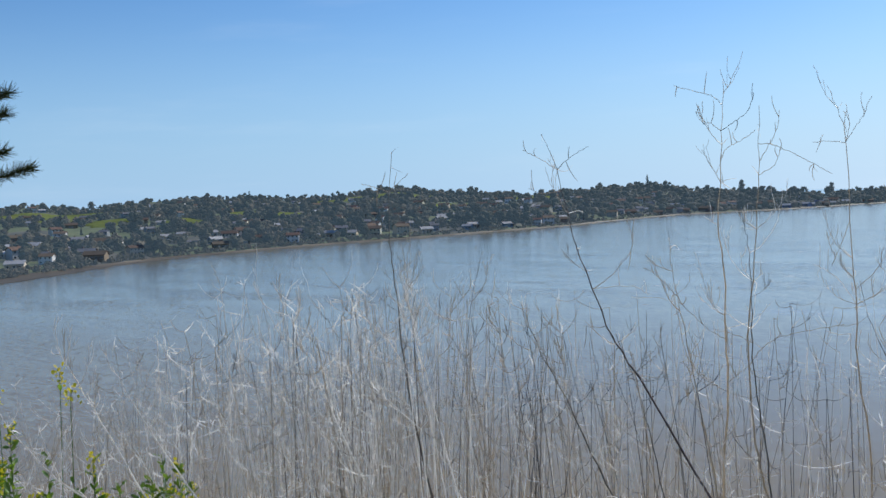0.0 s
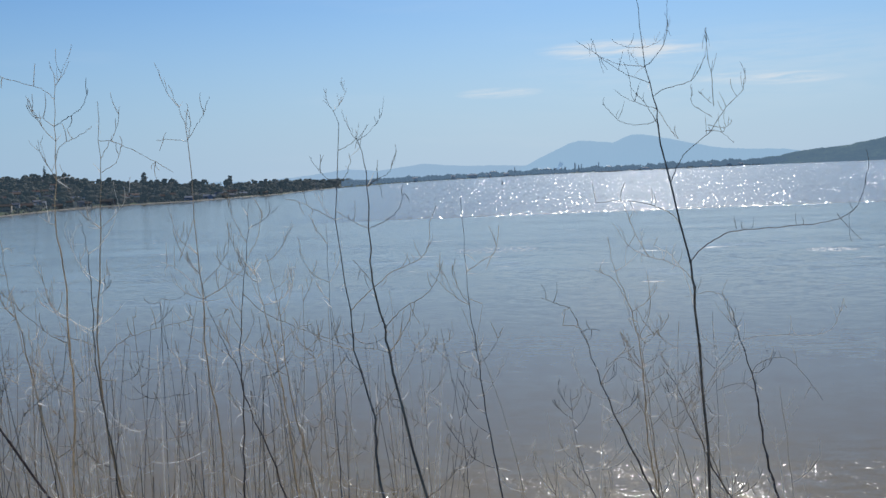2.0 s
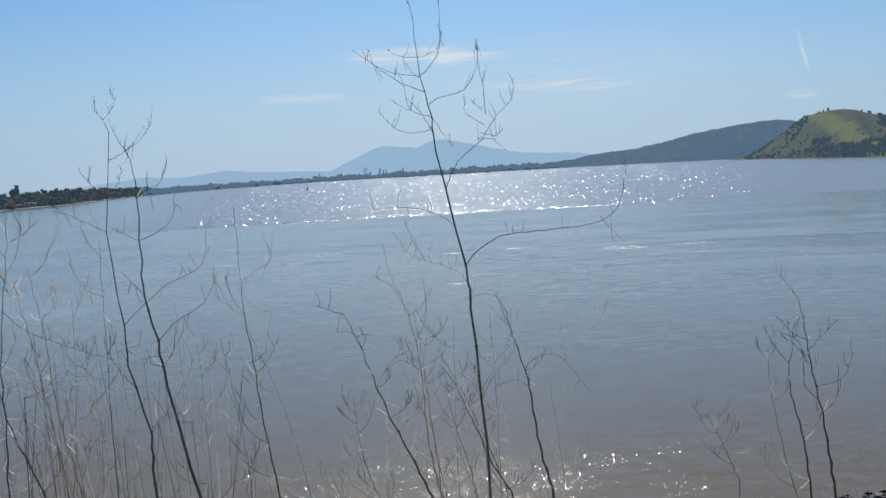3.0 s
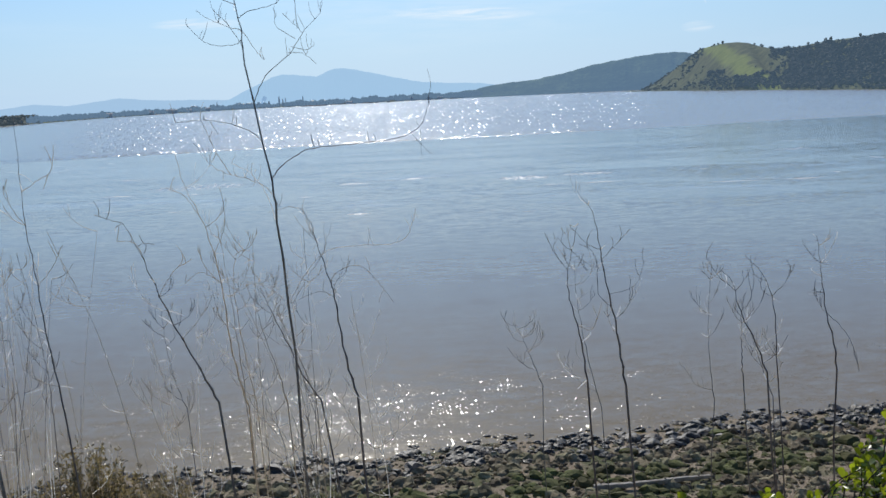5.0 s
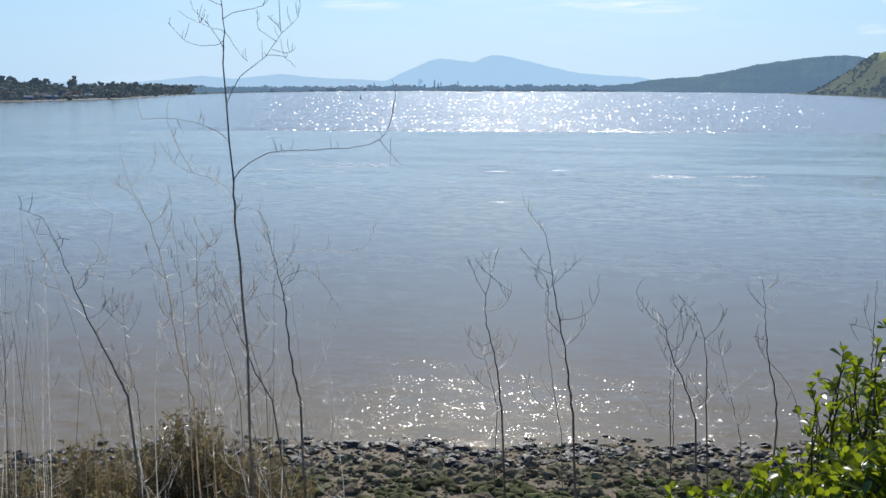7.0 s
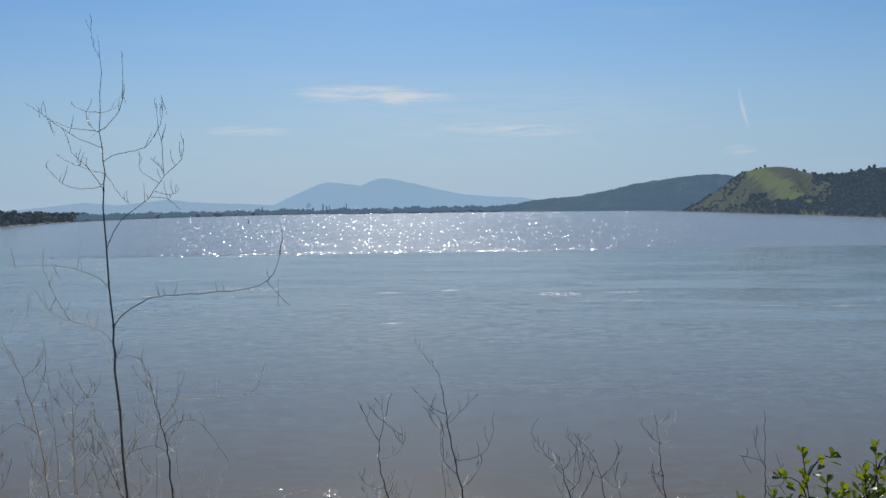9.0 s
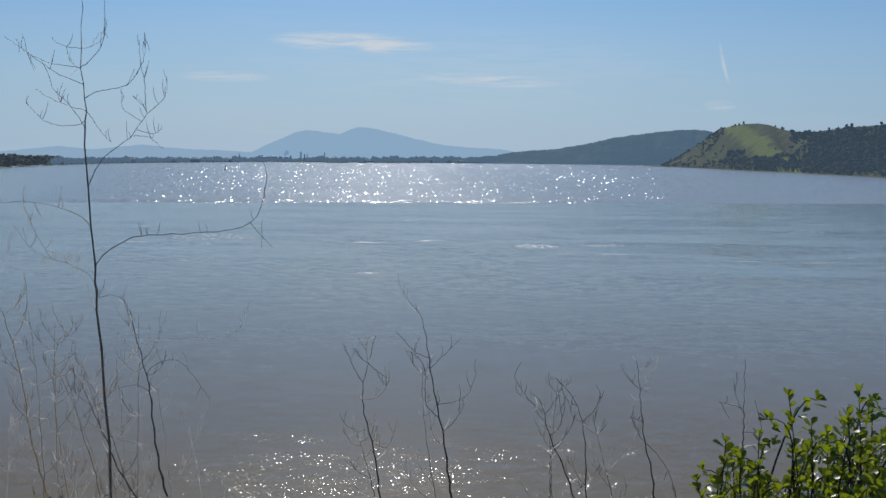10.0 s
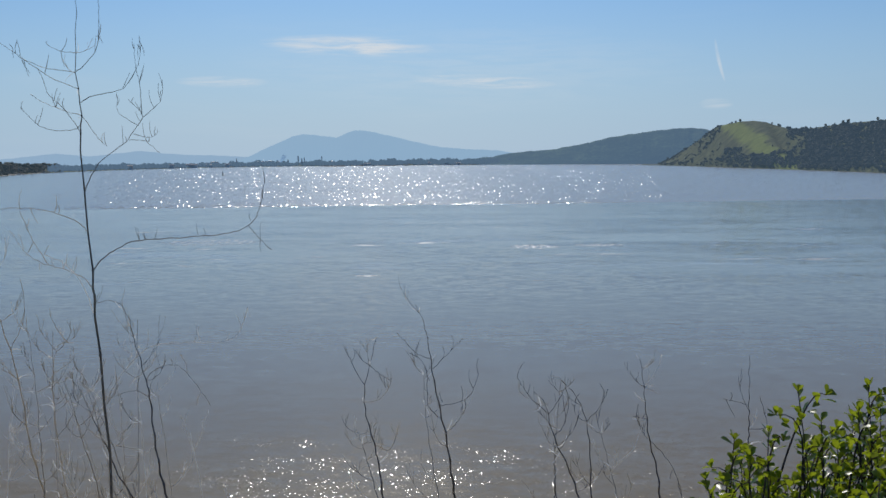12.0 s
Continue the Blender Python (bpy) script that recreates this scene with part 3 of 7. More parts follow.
def l_height(az, r):
    r0, reach = l_shore(az), l_reach(az)
    u = (r - r0) / reach
    trees = table(az, [(-60, 3.5), (-36, 4), (-28, 8), (-20, 9), (-10, 9)])
    crest = 16 + math.tan(radians(table(az, L_SKY))) * (r0 + reach) - trees
    crest = max(crest, 2.5)
    x, y, _ = polar(az, r)
    if u < 0:
        return u * reach * 0.06 - 0.05
    w = min(u, 1.0)
    z = 1.0 * min(1, u * 30) + (crest - 1.0) * w ** 1.05
    if u > 1:
        z -= (u - 1) * reach * 0.08
    return z + 2.2 * lump(x, y, 0.008, 2) * min(1, u * 2)


def build_town_land():
    azs = np.concatenate([np.linspace(-100, -20, 161), np.linspace(-19.5, 14, 60)])
    us = (-0.06, -0.01, 0.0, 0.02, *[0.04 * k for k in range(1, 26)], 1.2, 1.6)
    rows = []
    for u in us:
        rows.append([polar(a, l_shore(a) + u * l_reach(a), l_height(a, l_shore(a) + u * l_reach(a))) for a in azs])
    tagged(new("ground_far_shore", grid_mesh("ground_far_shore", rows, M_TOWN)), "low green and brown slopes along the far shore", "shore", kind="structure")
    rows = []
    for k, (dr, z) in enumerate(((-26, 0.05), (-20, 0.12), (-8, 0.2), (5, 0.4), (10, 0.75))):
        rows.append([polar(a, l_shore(a) + dr * table(a, [(-76, 0.9), (-71, 0.75), (-66, 0.3), (-60, 0.14), (-50, 0.10), (-20, 0.2)]) + 1.5 * lump(a, k, 0.7), z) for a in np.linspace(-78, -21, 140)])
    tagged(new("ground_mud_flat", grid_mesh("ground_mud_flat", rows, M_MUD)), "strip of wet brown mud flat at the waterline", "mud flat", kind="structure")


build_town_land()

# open green fields on the slopes: bearing, half width, share of the way up, half depth
FIELDS = ((-69.0, 3.2, 0.68, 0.13), (-58.2, 2.0, 0.46, 0.07), (-50.6, 1.6, 0.84, 0.07), (-62.4, 1.1, 0.36, 0.06), (-47.6, 1.6, 0.5, 0.06), (-43.0, 1.5, 0.78, 0.08), (-54.0, 1.3, 0.88, 0.06), (-66.2, 1.2, 0.45, 0.05), (-39.5, 1.0, 0.55, 0.08))


def in_field(az, u):
    return any(((az - a) / wa) ** 2 + ((u - b) / wb) ** 2 < 1.0 + 0.5 * lump(az, u * 9, 2.0, 4) for a, wa, b, wb in FIELDS)


def build_fields():
    for i, (a, wa, b, wb) in enumerate(FIELDS):
        rows = []
        for q in np.linspace(0.04, 1.15, 9):
            row = []
            for g in np.linspace(0, 2 * math.pi, 33):
                k = q * (1 + 0.18 * math.sin(3 * g + i) + 0.1 * math.sin(7 * g))
                az, u = a + wa * k * math.cos(g), b + wb * k * math.sin(g)
                r = l_shore(az) + u * l_reach(az)
                row.append(polar(az, r, l_height(az, r) + (0.45 if q < 1.1 else -1.0)))
            rows.append(row)
        tagged(new("ground_field", grid_mesh("ground_field", rows, M_FIELD)), "open green spring field on the far slope", "field", kind="structure")


build_fields()

R_SHORE = [(11.0, 3300), (11.7, 3056), (16, 2083), (20.2, 1528), (23.4, 1273), (30, 950), (42, 700)]
R_SKY = [(11.0, -0.3), (11.9, -0.25), (12.9, 0.25), (14.4, 1.3), (15.0, 1.76), (15.6, 1.93), (16.2, 2.03), (16.9, 2.06), (17.5, 1.98), (18.0, 1.80), (18.5, 1.67), (19.0, 1.62), (19.9, 1.63), (21.5, 1.85), (23.4, 2.0), (30, 2.4), (42, 2.8)]


def r_height(az, r):
    r0 = table(az, R_SHORE)
    u = (r - r0) / 480
    crest = 16 + math.tan(radians(table(az, R_SKY))) * (r0 + 480)
    crest = max(crest, 0.8)
    x, y, _ = polar(az, r)
    if u < 0:
        return u * 20 - 0.05
    w = min(u, 1.0)
    z = 2.5 * min(1, u * 25) * min(1, crest / 10) + max(0, crest - 2.5) * (w ** 0.85)
    # gullies between the spurs
    body = min(1, 4 * w * (1 - w)) * min(1, crest / 40)
    for mid, slant, wide, deep in ((18.6, 1.6, 0.42, 17), (16.1, -1.0, 0.35, 8), (14.6, -0.8, 0.3, 7), (20.6, 0.8, 0.4, 12), (22.4, 0.6, 0.5, 10)):
        z -= deep * body * math.exp(-((az - mid + slant * (w - 0.5)) / wide) ** 2)
    if u > 1:
        z -= (u - 1) * 90
    return max(-3, z + 7 * lump(x, y, 0.006, 7) * min(1, 4 * u * max(0, 1 - u)))


def build_right_hill():
    azs = np.concatenate([np.linspace(11.0, 25, 190), np.linspace(25.2, 42, 60)])
    us = (-0.05, 0.0, 0.02, 0.05, 0.1, 0.17, 0.25, 0.34, 0.44, 0.55, 0.66, 0.77, 0.87, 0.94, 1.0, 1.08, 1.3, 1.7)
    rows = [[polar(a, table(a, R_SHORE) + u * 480, r_height(a, table(a, R_SHORE) + u * 480)) for a in azs] for u in us]
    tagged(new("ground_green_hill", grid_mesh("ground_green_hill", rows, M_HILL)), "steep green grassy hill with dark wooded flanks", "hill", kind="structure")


build_right_hill()


def ridge(name, sky, r0, r1, mat, label, wob=8.0, a0=None, a1=None, steps=160, relief=0.16):
    """A range: foot at r0, crest at r1 along the given skyline, with spurs down its face."""
    a0, a1 = (a0 if a0 is not None else sky[0][0]), (a1 if a1 is not None else sky[-1][0])
    rows = []
    for u in (0.0, 0.08, 0.2, 0.35, 0.5, 0.65, 0.8, 0.92, 1.0, 1.1, 1.35):
        row = []
        for a in np.linspace(a0, a1, steps):
            crest = max(1.0, 16 + math.tan(radians(table(a, sky))) * r1 + wob * (0.25 * lump(a * 2, 0, 1.0, 5) + 0.18 * lump(a * 9, 0, 1.0, 6)))
            spur = 1 + relief * 4 * u * (1 - min(u, 1)) * (lump(a * 0.9, u * 0.8, 1.0, 9) + 0.5 * lump(a * 2.6, u, 1.0, 3) + 0.3 * lump(a * 7, u * 2, 1.0, 3))
            h = crest * (u ** 0.8 if u <= 1 else max(0.2, 1 - (u - 1) * 1.5)) * spur
            row.append(polar(a, r0 + u * (r1 - r0), h - 0.5))
        rows.append(row)
    return tagged(new(name, grid_mesh(name, rows, mat)), label, "mountain", kind="structure")


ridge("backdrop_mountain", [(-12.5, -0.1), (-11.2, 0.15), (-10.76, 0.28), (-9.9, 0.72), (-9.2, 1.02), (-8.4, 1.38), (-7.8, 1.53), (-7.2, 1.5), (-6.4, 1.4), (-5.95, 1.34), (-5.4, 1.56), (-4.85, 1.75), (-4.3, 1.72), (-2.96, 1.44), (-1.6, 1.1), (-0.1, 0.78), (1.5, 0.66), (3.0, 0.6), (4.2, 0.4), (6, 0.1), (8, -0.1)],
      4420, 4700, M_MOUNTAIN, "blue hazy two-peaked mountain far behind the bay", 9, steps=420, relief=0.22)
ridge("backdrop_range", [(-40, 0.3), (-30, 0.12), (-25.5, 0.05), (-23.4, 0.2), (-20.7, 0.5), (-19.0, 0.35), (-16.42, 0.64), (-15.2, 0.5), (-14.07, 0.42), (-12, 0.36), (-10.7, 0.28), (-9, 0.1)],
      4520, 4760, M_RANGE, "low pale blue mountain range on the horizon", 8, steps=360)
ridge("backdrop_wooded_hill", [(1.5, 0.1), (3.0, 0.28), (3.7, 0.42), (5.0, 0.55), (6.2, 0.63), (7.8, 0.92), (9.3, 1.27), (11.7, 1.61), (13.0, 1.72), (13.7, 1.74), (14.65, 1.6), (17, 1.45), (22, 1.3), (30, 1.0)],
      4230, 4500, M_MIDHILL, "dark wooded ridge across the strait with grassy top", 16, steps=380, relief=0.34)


# ---- far shore: trees, houses, works ----
def crown_clumps(rng, n, size, spread, lift, level=1, taper=0.0):
    """Many lumpy leaf clumps within an uneven crown."""
    sh = Shape()
    for i in range(n):
        h = rng.random()
        w = (1 - taper * h)
        a, q = rng.uniform(0, 6.283), math.sqrt(rng.random()) * w
        c = (spread * q * math.cos(a), spread * q * math.sin(a), lift[0] + (lift[1] - lift[0]) * h)
        if taper < 0.3:
            k = 1 - abs(h - 0.45) * 1.1
            c = (c[0] * k, c[1] * k, c[2])
        s = size * rng.uniform(0.6, 1.25) * (w * 0.7 + 0.3)
        vs, fs = ball(level, rng, 0.32, (s, s, s * 0.75))
        sh.add([(x + c[0], y + c[1], z + c[2]) for x, y, z in vs], fs)
    return sh


def far_tree(kind, seed):
    """Trunk with limbs and an uneven crown, some ten metres high."""
    rng = random.Random(seed)
    names = {"oak": ("round dark green oak on the far shore slope", M_OAK), "conifer": ("tall narrow dark conifer on the far shore", M_CONIFER),
             "gum": ("tall ragged grey-green gum tree on the slope", M_DUST), "shrub": ("low dusty olive shrub near the far shore", M_DUST)}
    label, mat = names[kind]
    t = thing(kind + "_tree" if kind != "shrub" else "shrub", (0, 0, -500), label, "tree" if kind != "shrub" else "shrub")
    tr = Shape()
    hgt = {"oak": 4.5, "conifer": 11.5, "gum": 9.0, "shrub": 1.4}[kind]
    tr.tube([(0, 0, -1.0), (0.1, 0.05, hgt * 0.4), (0.0, 0.1, hgt)], [0.35, 0.26, 0.08], 6)
    for i in range(5):
        a = rng.uniform(0, 6.28)
        z = hgt * rng.uniform(0.4, 0.85)
        tr.tube([(0, 0, z), (math.cos(a) * 1.1, math.sin(a) * 1.1, z + 0.9), (math.cos(a) * 1.9, math.sin(a) * 1.9, z + 1.3)], [0.14, 0.09, 0.04], 4)
    part("trunk", tr, M_BARK, t)
    if kind == "oak":
        cr = crown_clumps(rng, 60, 0.95, 3.6, (2.0, 7.8), 2)
    elif kind == "conifer":
        cr = crown_clumps(rng, 60, 0.85, 2.3, (1.2, 12.5), 2, taper=0.85)
    elif kind == "gum":
        cr = crown_clumps(rng, 50, 0.9, 2.7, (3.5, 12.0), 2)
    else:
        cr = crown_clumps(rng, 16, 0.8, 1.8, (0.3, 2.2))
    part("crown", cr, mat, t)
    return t


TREES = {k: [far_tree(k, 10 * i + j) for j in range(3)] for i, k in enumerate(("oak", "conifer", "gum", "shrub"))}


def house(w, d, h, wall, roof, seed):
    """A gabled house with walls, roof, chimney, windows, door and porch."""
    rng = random.Random(seed)
    label = "small gabled house with %s walls among trees" % wall.name.split("_")[-1].split(".")[0]
    t = thing("house", (0, 0, -500), label, "house", "houses on the far shore")
    sh = Shape()
    rise = d * 0.24
    sh.add([(-w / 2, -d / 2, -2), (w / 2, -d / 2, -2), (w / 2, d / 2, -2), (-w / 2, d / 2, -2), (-w / 2, -d / 2, h), (w / 2, -d / 2, h), (w / 2, d / 2, h), (-w / 2, d / 2, h),
            (-w / 2, 0, h + rise), (w / 2, 0, h + rise)],
           [(0, 1, 5, 4), (2, 3, 7, 6), (1, 2, 6, 9, 5), (3, 0, 4, 8, 7), (3, 2, 1, 0)])
    part("wall", sh, wall, t)
    sh = Shape()
    o, e = 0.5, 0.25
    for s in (-1, 1):
        y0, z0 = s * (d / 2 + o), h - o * 2 * rise / d + 0.03
        a = [(-w / 2 - o, y0, z0), (w / 2 + o, y0, z0), (w / 2 + o, 0, h + rise + 0.03), (-w / 2 - o, 0, h + rise + 0.03)]
        b = [(x, y, z + e) for x, y, z in a]
        sh.add(a + b, [(3, 2, 1, 0), (4, 5, 6, 7), (0, 1, 5, 4), (1, 2, 6, 5), (2, 3, 7, 6), (3, 0, 4, 7)])
    rf = part("roof", sh, roof, t)
    sh = Shape()
    cx = rng.uniform(-0.3, 0.3) * w
    sh.box((cx - 0.4, 0.3, h), (cx + 0.4, 1.1, h + rise + 1.0))
    part("chimney", sh, WALLS[4], rf)
    n = max(2, int(w / 2.6))
    floors = 2 if h > 4.5 else 1
    for k in range(floors):
        for i in range(n):
            x = -w / 2 + w * (i + 0.5) / n
            for s in (-1,):
                sh = Shape()
                z = 0.9 + 2.8 * k
                y = s * d / 2
                sh.box((x - 0.65, min(y, y + s * 0.06), z), (x + 0.65, max(y, y + s * 0.06), z + 1.25))
                wd = part("window", sh, M_WHITE, t)
                sh = Shape()
                y2 = y + s * 0.06
                sh.box((x - 0.53, min(y2, y2 + s * 0.03), z + 0.12), (x + 0.53, max(y2, y2 + s * 0.03), z + 1.13))
                part("pane", sh, M_WINDOW, wd)
    sh = Shape()
    sh.box((w * 0.18, -d / 2 - 0.08, -0.1), (w * 0.18 + 1.0, -d / 2, 2.0))
    part("door", sh, WALLS[4], t)
    return t


HOUSES = [house(9.0, 7.0, 3.0, WALLS[0], ROOFS[0], 1), house(11.0, 8.0, 5.4, WALLS[1], ROOFS[1], 2), house(8.0, 6.5, 5.2, WALLS[2], ROOFS[0], 3),
          house(10.0, 7.5, 3.0, WALLS[3], ROOFS[3], 4), house(12.0, 8.0, 3.2, WALLS[4], ROOFS[1], 5), house(9.0, 7.0, 5.4, WALLS[0], ROOFS[2], 6), house(10.0, 7.0, 3.0, WALLS[1], ROOFS[3], 7)]


def set_down(src, at, turn, size, group=""):
    ob = copy_thing(src, pose(*at, 0, 0, turn))
    ob.matrix_basis = pose(*at, 0, 0, turn) @ Matrix.Diagonal((size, size, size, 1))
    if group:
        ob["group"] = group
    return ob


def fill_town():
    rng = random.Random(5)
    taken = []
    n = 0
    while n < 320:
        az = rng.uniform(-78, -25)
        u = rng.random() ** 1.7 * 0.85 + 0.03
        r = l_shore(az) + u * l_reach(az)
        x, y, _ = polar(az, r)
        if (az > -36 and u > 0.45) or in_field(az, u):
            continue
        if any((x - a) ** 2 + (y - b) ** 2 < 11 ** 2 for a, b in taken):
            continue
        taken.append((x, y))
        set_down(HOUSES[rng.randrange(len(HOUSES))], (x, y, l_height(az, r) + 0.1), -az + rng.uniform(-35, 35), rng.uniform(0.55, 0.78) * table(az, [(-76, 0.85), (-50, 1.0), (-30, 1.25)]))
        n += 1
    n = 0
    while n < 290:
        az = rng.uniform(-80, -23)
        u = rng.random() ** 1.2 * 0.98 + 0.025
        r = l_shore(az) + u * l_reach(az)
        x, y, _ = polar(az, r)
        if any((x - a) ** 2 + (y - b) ** 2 < 8.5 ** 2 for a, b in taken):
            continue
        if in_field(az, u):
            continue
        kind = rng.choices(("oak", "conifer", "gum", "shrub"), (8, 0.7, 1.2, 2))[0]
        set_down(TREES[kind][rng.randrange(3)], (x, y, l_height(az, r) - 0.2), rng.uniform(0, 360), rng.choice((0.4, 0.55, 0.7, 0.9, 1.2)) * rng.uniform(0.85, 1.15) * table(az, [(-76, 0.8), (-50, 0.95), (-30, 1.2)]), "trees on the far shore")
        n += 1
    return taken


HOUSE_SPOTS = fill_town()


def woods(name, spots, mat, label, rng, category="woodland", parts=3, tall=1.0, fine=0.0):
    """A wood too far off to count: for every tree a few lumpy clumps on a short trunk."""
    sh = Shape()
    kinds = [ball(1, rng, 0.34, (1, 1, 0.8)) for _ in range(14)]
    close = [ball(2, rng, 0.4, (1, 1, 0.85), 2.2) for _ in range(14)]
    for x, y, z, s in spots:
        sh.tube([(x, y, z - 1.5), (x, y, z + 2.2 * s)], [0.3 * s, 0.15 * s], 3, False)
        if math.hypot(x, y) < fine:
            for j in range(parts * 2):
                vs, fs = close[rng.randrange(14)]
                q = s * rng.uniform(0.9, 1.8)
                h = rng.random()
                a, w = rng.uniform(0, 6.283), math.sqrt(rng.random()) * 2.9 * s * math.sqrt(1.05 - h * h) / tall
                ox, oy, oz = w * math.cos(a), w * math.sin(a), (0.7 + 3.5 * tall * tall * h) * s
                sh.add([(x + ox + q * p, y + oy + q * r, z + oz + q * c) for p, r, c in vs], fs)
            continue
        for j in range(parts):
            vs, fs = kinds[rng.randrange(14)]
            q = s * rng.uniform(1.5, 2.9)
            ox, oy, oz = rng.uniform(-2.6, 2.6) * s, rng.uniform(-2.6, 2.6) * s, (1.2 + j * 1.15 * tall * tall + rng.uniform(-0.5, 0.6)) * s
            ca, sa = math.cos(j * 2 + x), math.sin(j * 2 + x)
            sh.add([(x + ox + q * (a * ca - b * sa), y + oy + q * (a * sa + b * ca), z + oz + q * c) for a, b, c in vs], fs)
    return tagged(new(name, sh.mesh(name, mat)), label, category, kind="stuff")


def town_woods():
    rng = random.Random(11)
    groups = {0: [], 1: [], 2: []}
    for _ in range(14000):
        az = rng.uniform(-82, -20.5)
        u = rng.random() ** 0.9 * 1.02 + 0.02
        r = l_shore(az) + u * l_reach(az)
        x, y, _ = polar(az, r)
        dense = 1.7 * lump(x, y, 0.011, 8) + 0.8 * lump(x, y, 0.03, 3) + 0.34 + (0.12 if u > 0.93 else 0) + (0.05 if u < 0.45 else 0) + (0.3 if az > -40 else 0)
        if dense < rng.uniform(0.0, 0.55) or in_field(az, u):
            continue
        if any((x - a) ** 2 + (y - b) ** 2 < 26 for a, b in HOUSE_SPOTS):
            continue
        s = (0.5 + 1.05 * rng.random() ** 2) * table(az, [(-76, 0.75), (-50, 0.95), (-30, 1.1)])
        groups[rng.choices((0, 1, 2), (5, 2, 5))[0]].append((x, y, l_height(az, r), s))
    for _ in range(1100):
        az = rng.uniform(-80, -21)
        r = l_shore(az) + rng.uniform(2, 22)
        x, y, _ = polar(az, r)
        groups[2 if rng.random() < 0.7 else 0].append((x, y, l_height(az, r), rng.uniform(0.16, 0.42)))
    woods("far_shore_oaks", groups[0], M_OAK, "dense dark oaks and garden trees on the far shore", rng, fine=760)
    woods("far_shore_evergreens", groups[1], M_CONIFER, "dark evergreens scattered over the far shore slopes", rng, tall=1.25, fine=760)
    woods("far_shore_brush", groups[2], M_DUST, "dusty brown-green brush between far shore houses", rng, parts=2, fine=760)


town_woods()


def hill_woods():
    rng = random.Random(21)
    dark, dusty = [], []
    for _ in range(22000):
        az = rng.uniform(11.9, 41)
        u = rng.random() * 1.03
        r = table(az, R_SHORE) + u * 480
        x, y, _ = polar(az, r)
        z = r_height(az, r)
        if z < 1.2:
            continue
        n1 = lump(x, y, 0.009, 13)
        p = 0.0
        if az < 15.2:
            p = 0.07 + 0.5 * n1 + (0.35 if u > 0.93 else 0) + (0.3 if u < 0.12 else 0)
        elif az < 18.6:
            p = 0.02 + 0.8 * n1 if u < 0.35 else 0.006
            if u < 0.16:
                p = 0.75
        elif az < 19.6:
            p = 0.2 + 0.8 * n1 if u > 0.3 else 0.55
        else:
            p = 0.8 + 0.6 * n1 if u < 0.93 else 0.2
        if rng.random() > p:
            continue
        s = (0.5 + 0.9 * rng.random() ** 2) * table(az, [(12, 1.0), (15.3, 1.0), (16, 1.1), (20, 1.1), (26, 0.85), (41, 0.7)])
        if u > 0.93 and az > 18.6:
            s *= 0.5
        if 0.3 < u < 0.9 and 16 < az < 18.6:
            s *= 0.6
        (dark if rng.random() < (0.3 if az < 15.4 and u < 0.9 else 0.6) else dusty).append((x, y, z, s))
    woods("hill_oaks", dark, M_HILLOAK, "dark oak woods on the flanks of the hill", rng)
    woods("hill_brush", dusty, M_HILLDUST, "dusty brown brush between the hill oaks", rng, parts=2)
    for az, u, s, k in ((16.18, 0.99, 1.15, "oak"), (15.95, 0.98, 0.9, "oak"), (15.75, 0.97, 0.9, "oak"), (21.35, 1.0, 1.0, "oak"), (21.6, 1.0, 1.1, "oak"), (20.5, 0.99, 0.9, "oak"), (19.3, 1.0, 0.5, "oak"), (23.0, 1.0, 0.9, "oak")):
        r = table(az, R_SHORE) + u * 480
        x, y, _ = polar(az, r)
        set_down(TREES[k][0], (x, y, r_height(az, r) - 0.5), az * 40, s * 0.8, "lone trees on the hill crest")


hill_woods()


def far_belt():
    """Low woods and works along the far end of the bay."""
    rng = random.Random(31)
    spots = []
    for _ in range(2600):
        az = rng.uniform(-21, 5.5)
        r = l_shore(az) + rng.uniform(8, 130)
        if lump(az, 0, 0.8, 5) < -0.22 and rng.random() < 0.7:
            continue
        x, y, _ = polar(az, r)
        s = rng.uniform(0.8, 1.9) * table(az, [(-21, 0.85), (-12, 1.2), (0, 1.7), (6, 1.9)]) * (1 + 0.5 * lump(az, 2, 1.5, 5))
        spots.append((x, y, max(0.6, l_height(az, r)), s))
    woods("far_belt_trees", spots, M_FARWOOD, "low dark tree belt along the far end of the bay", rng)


far_belt()


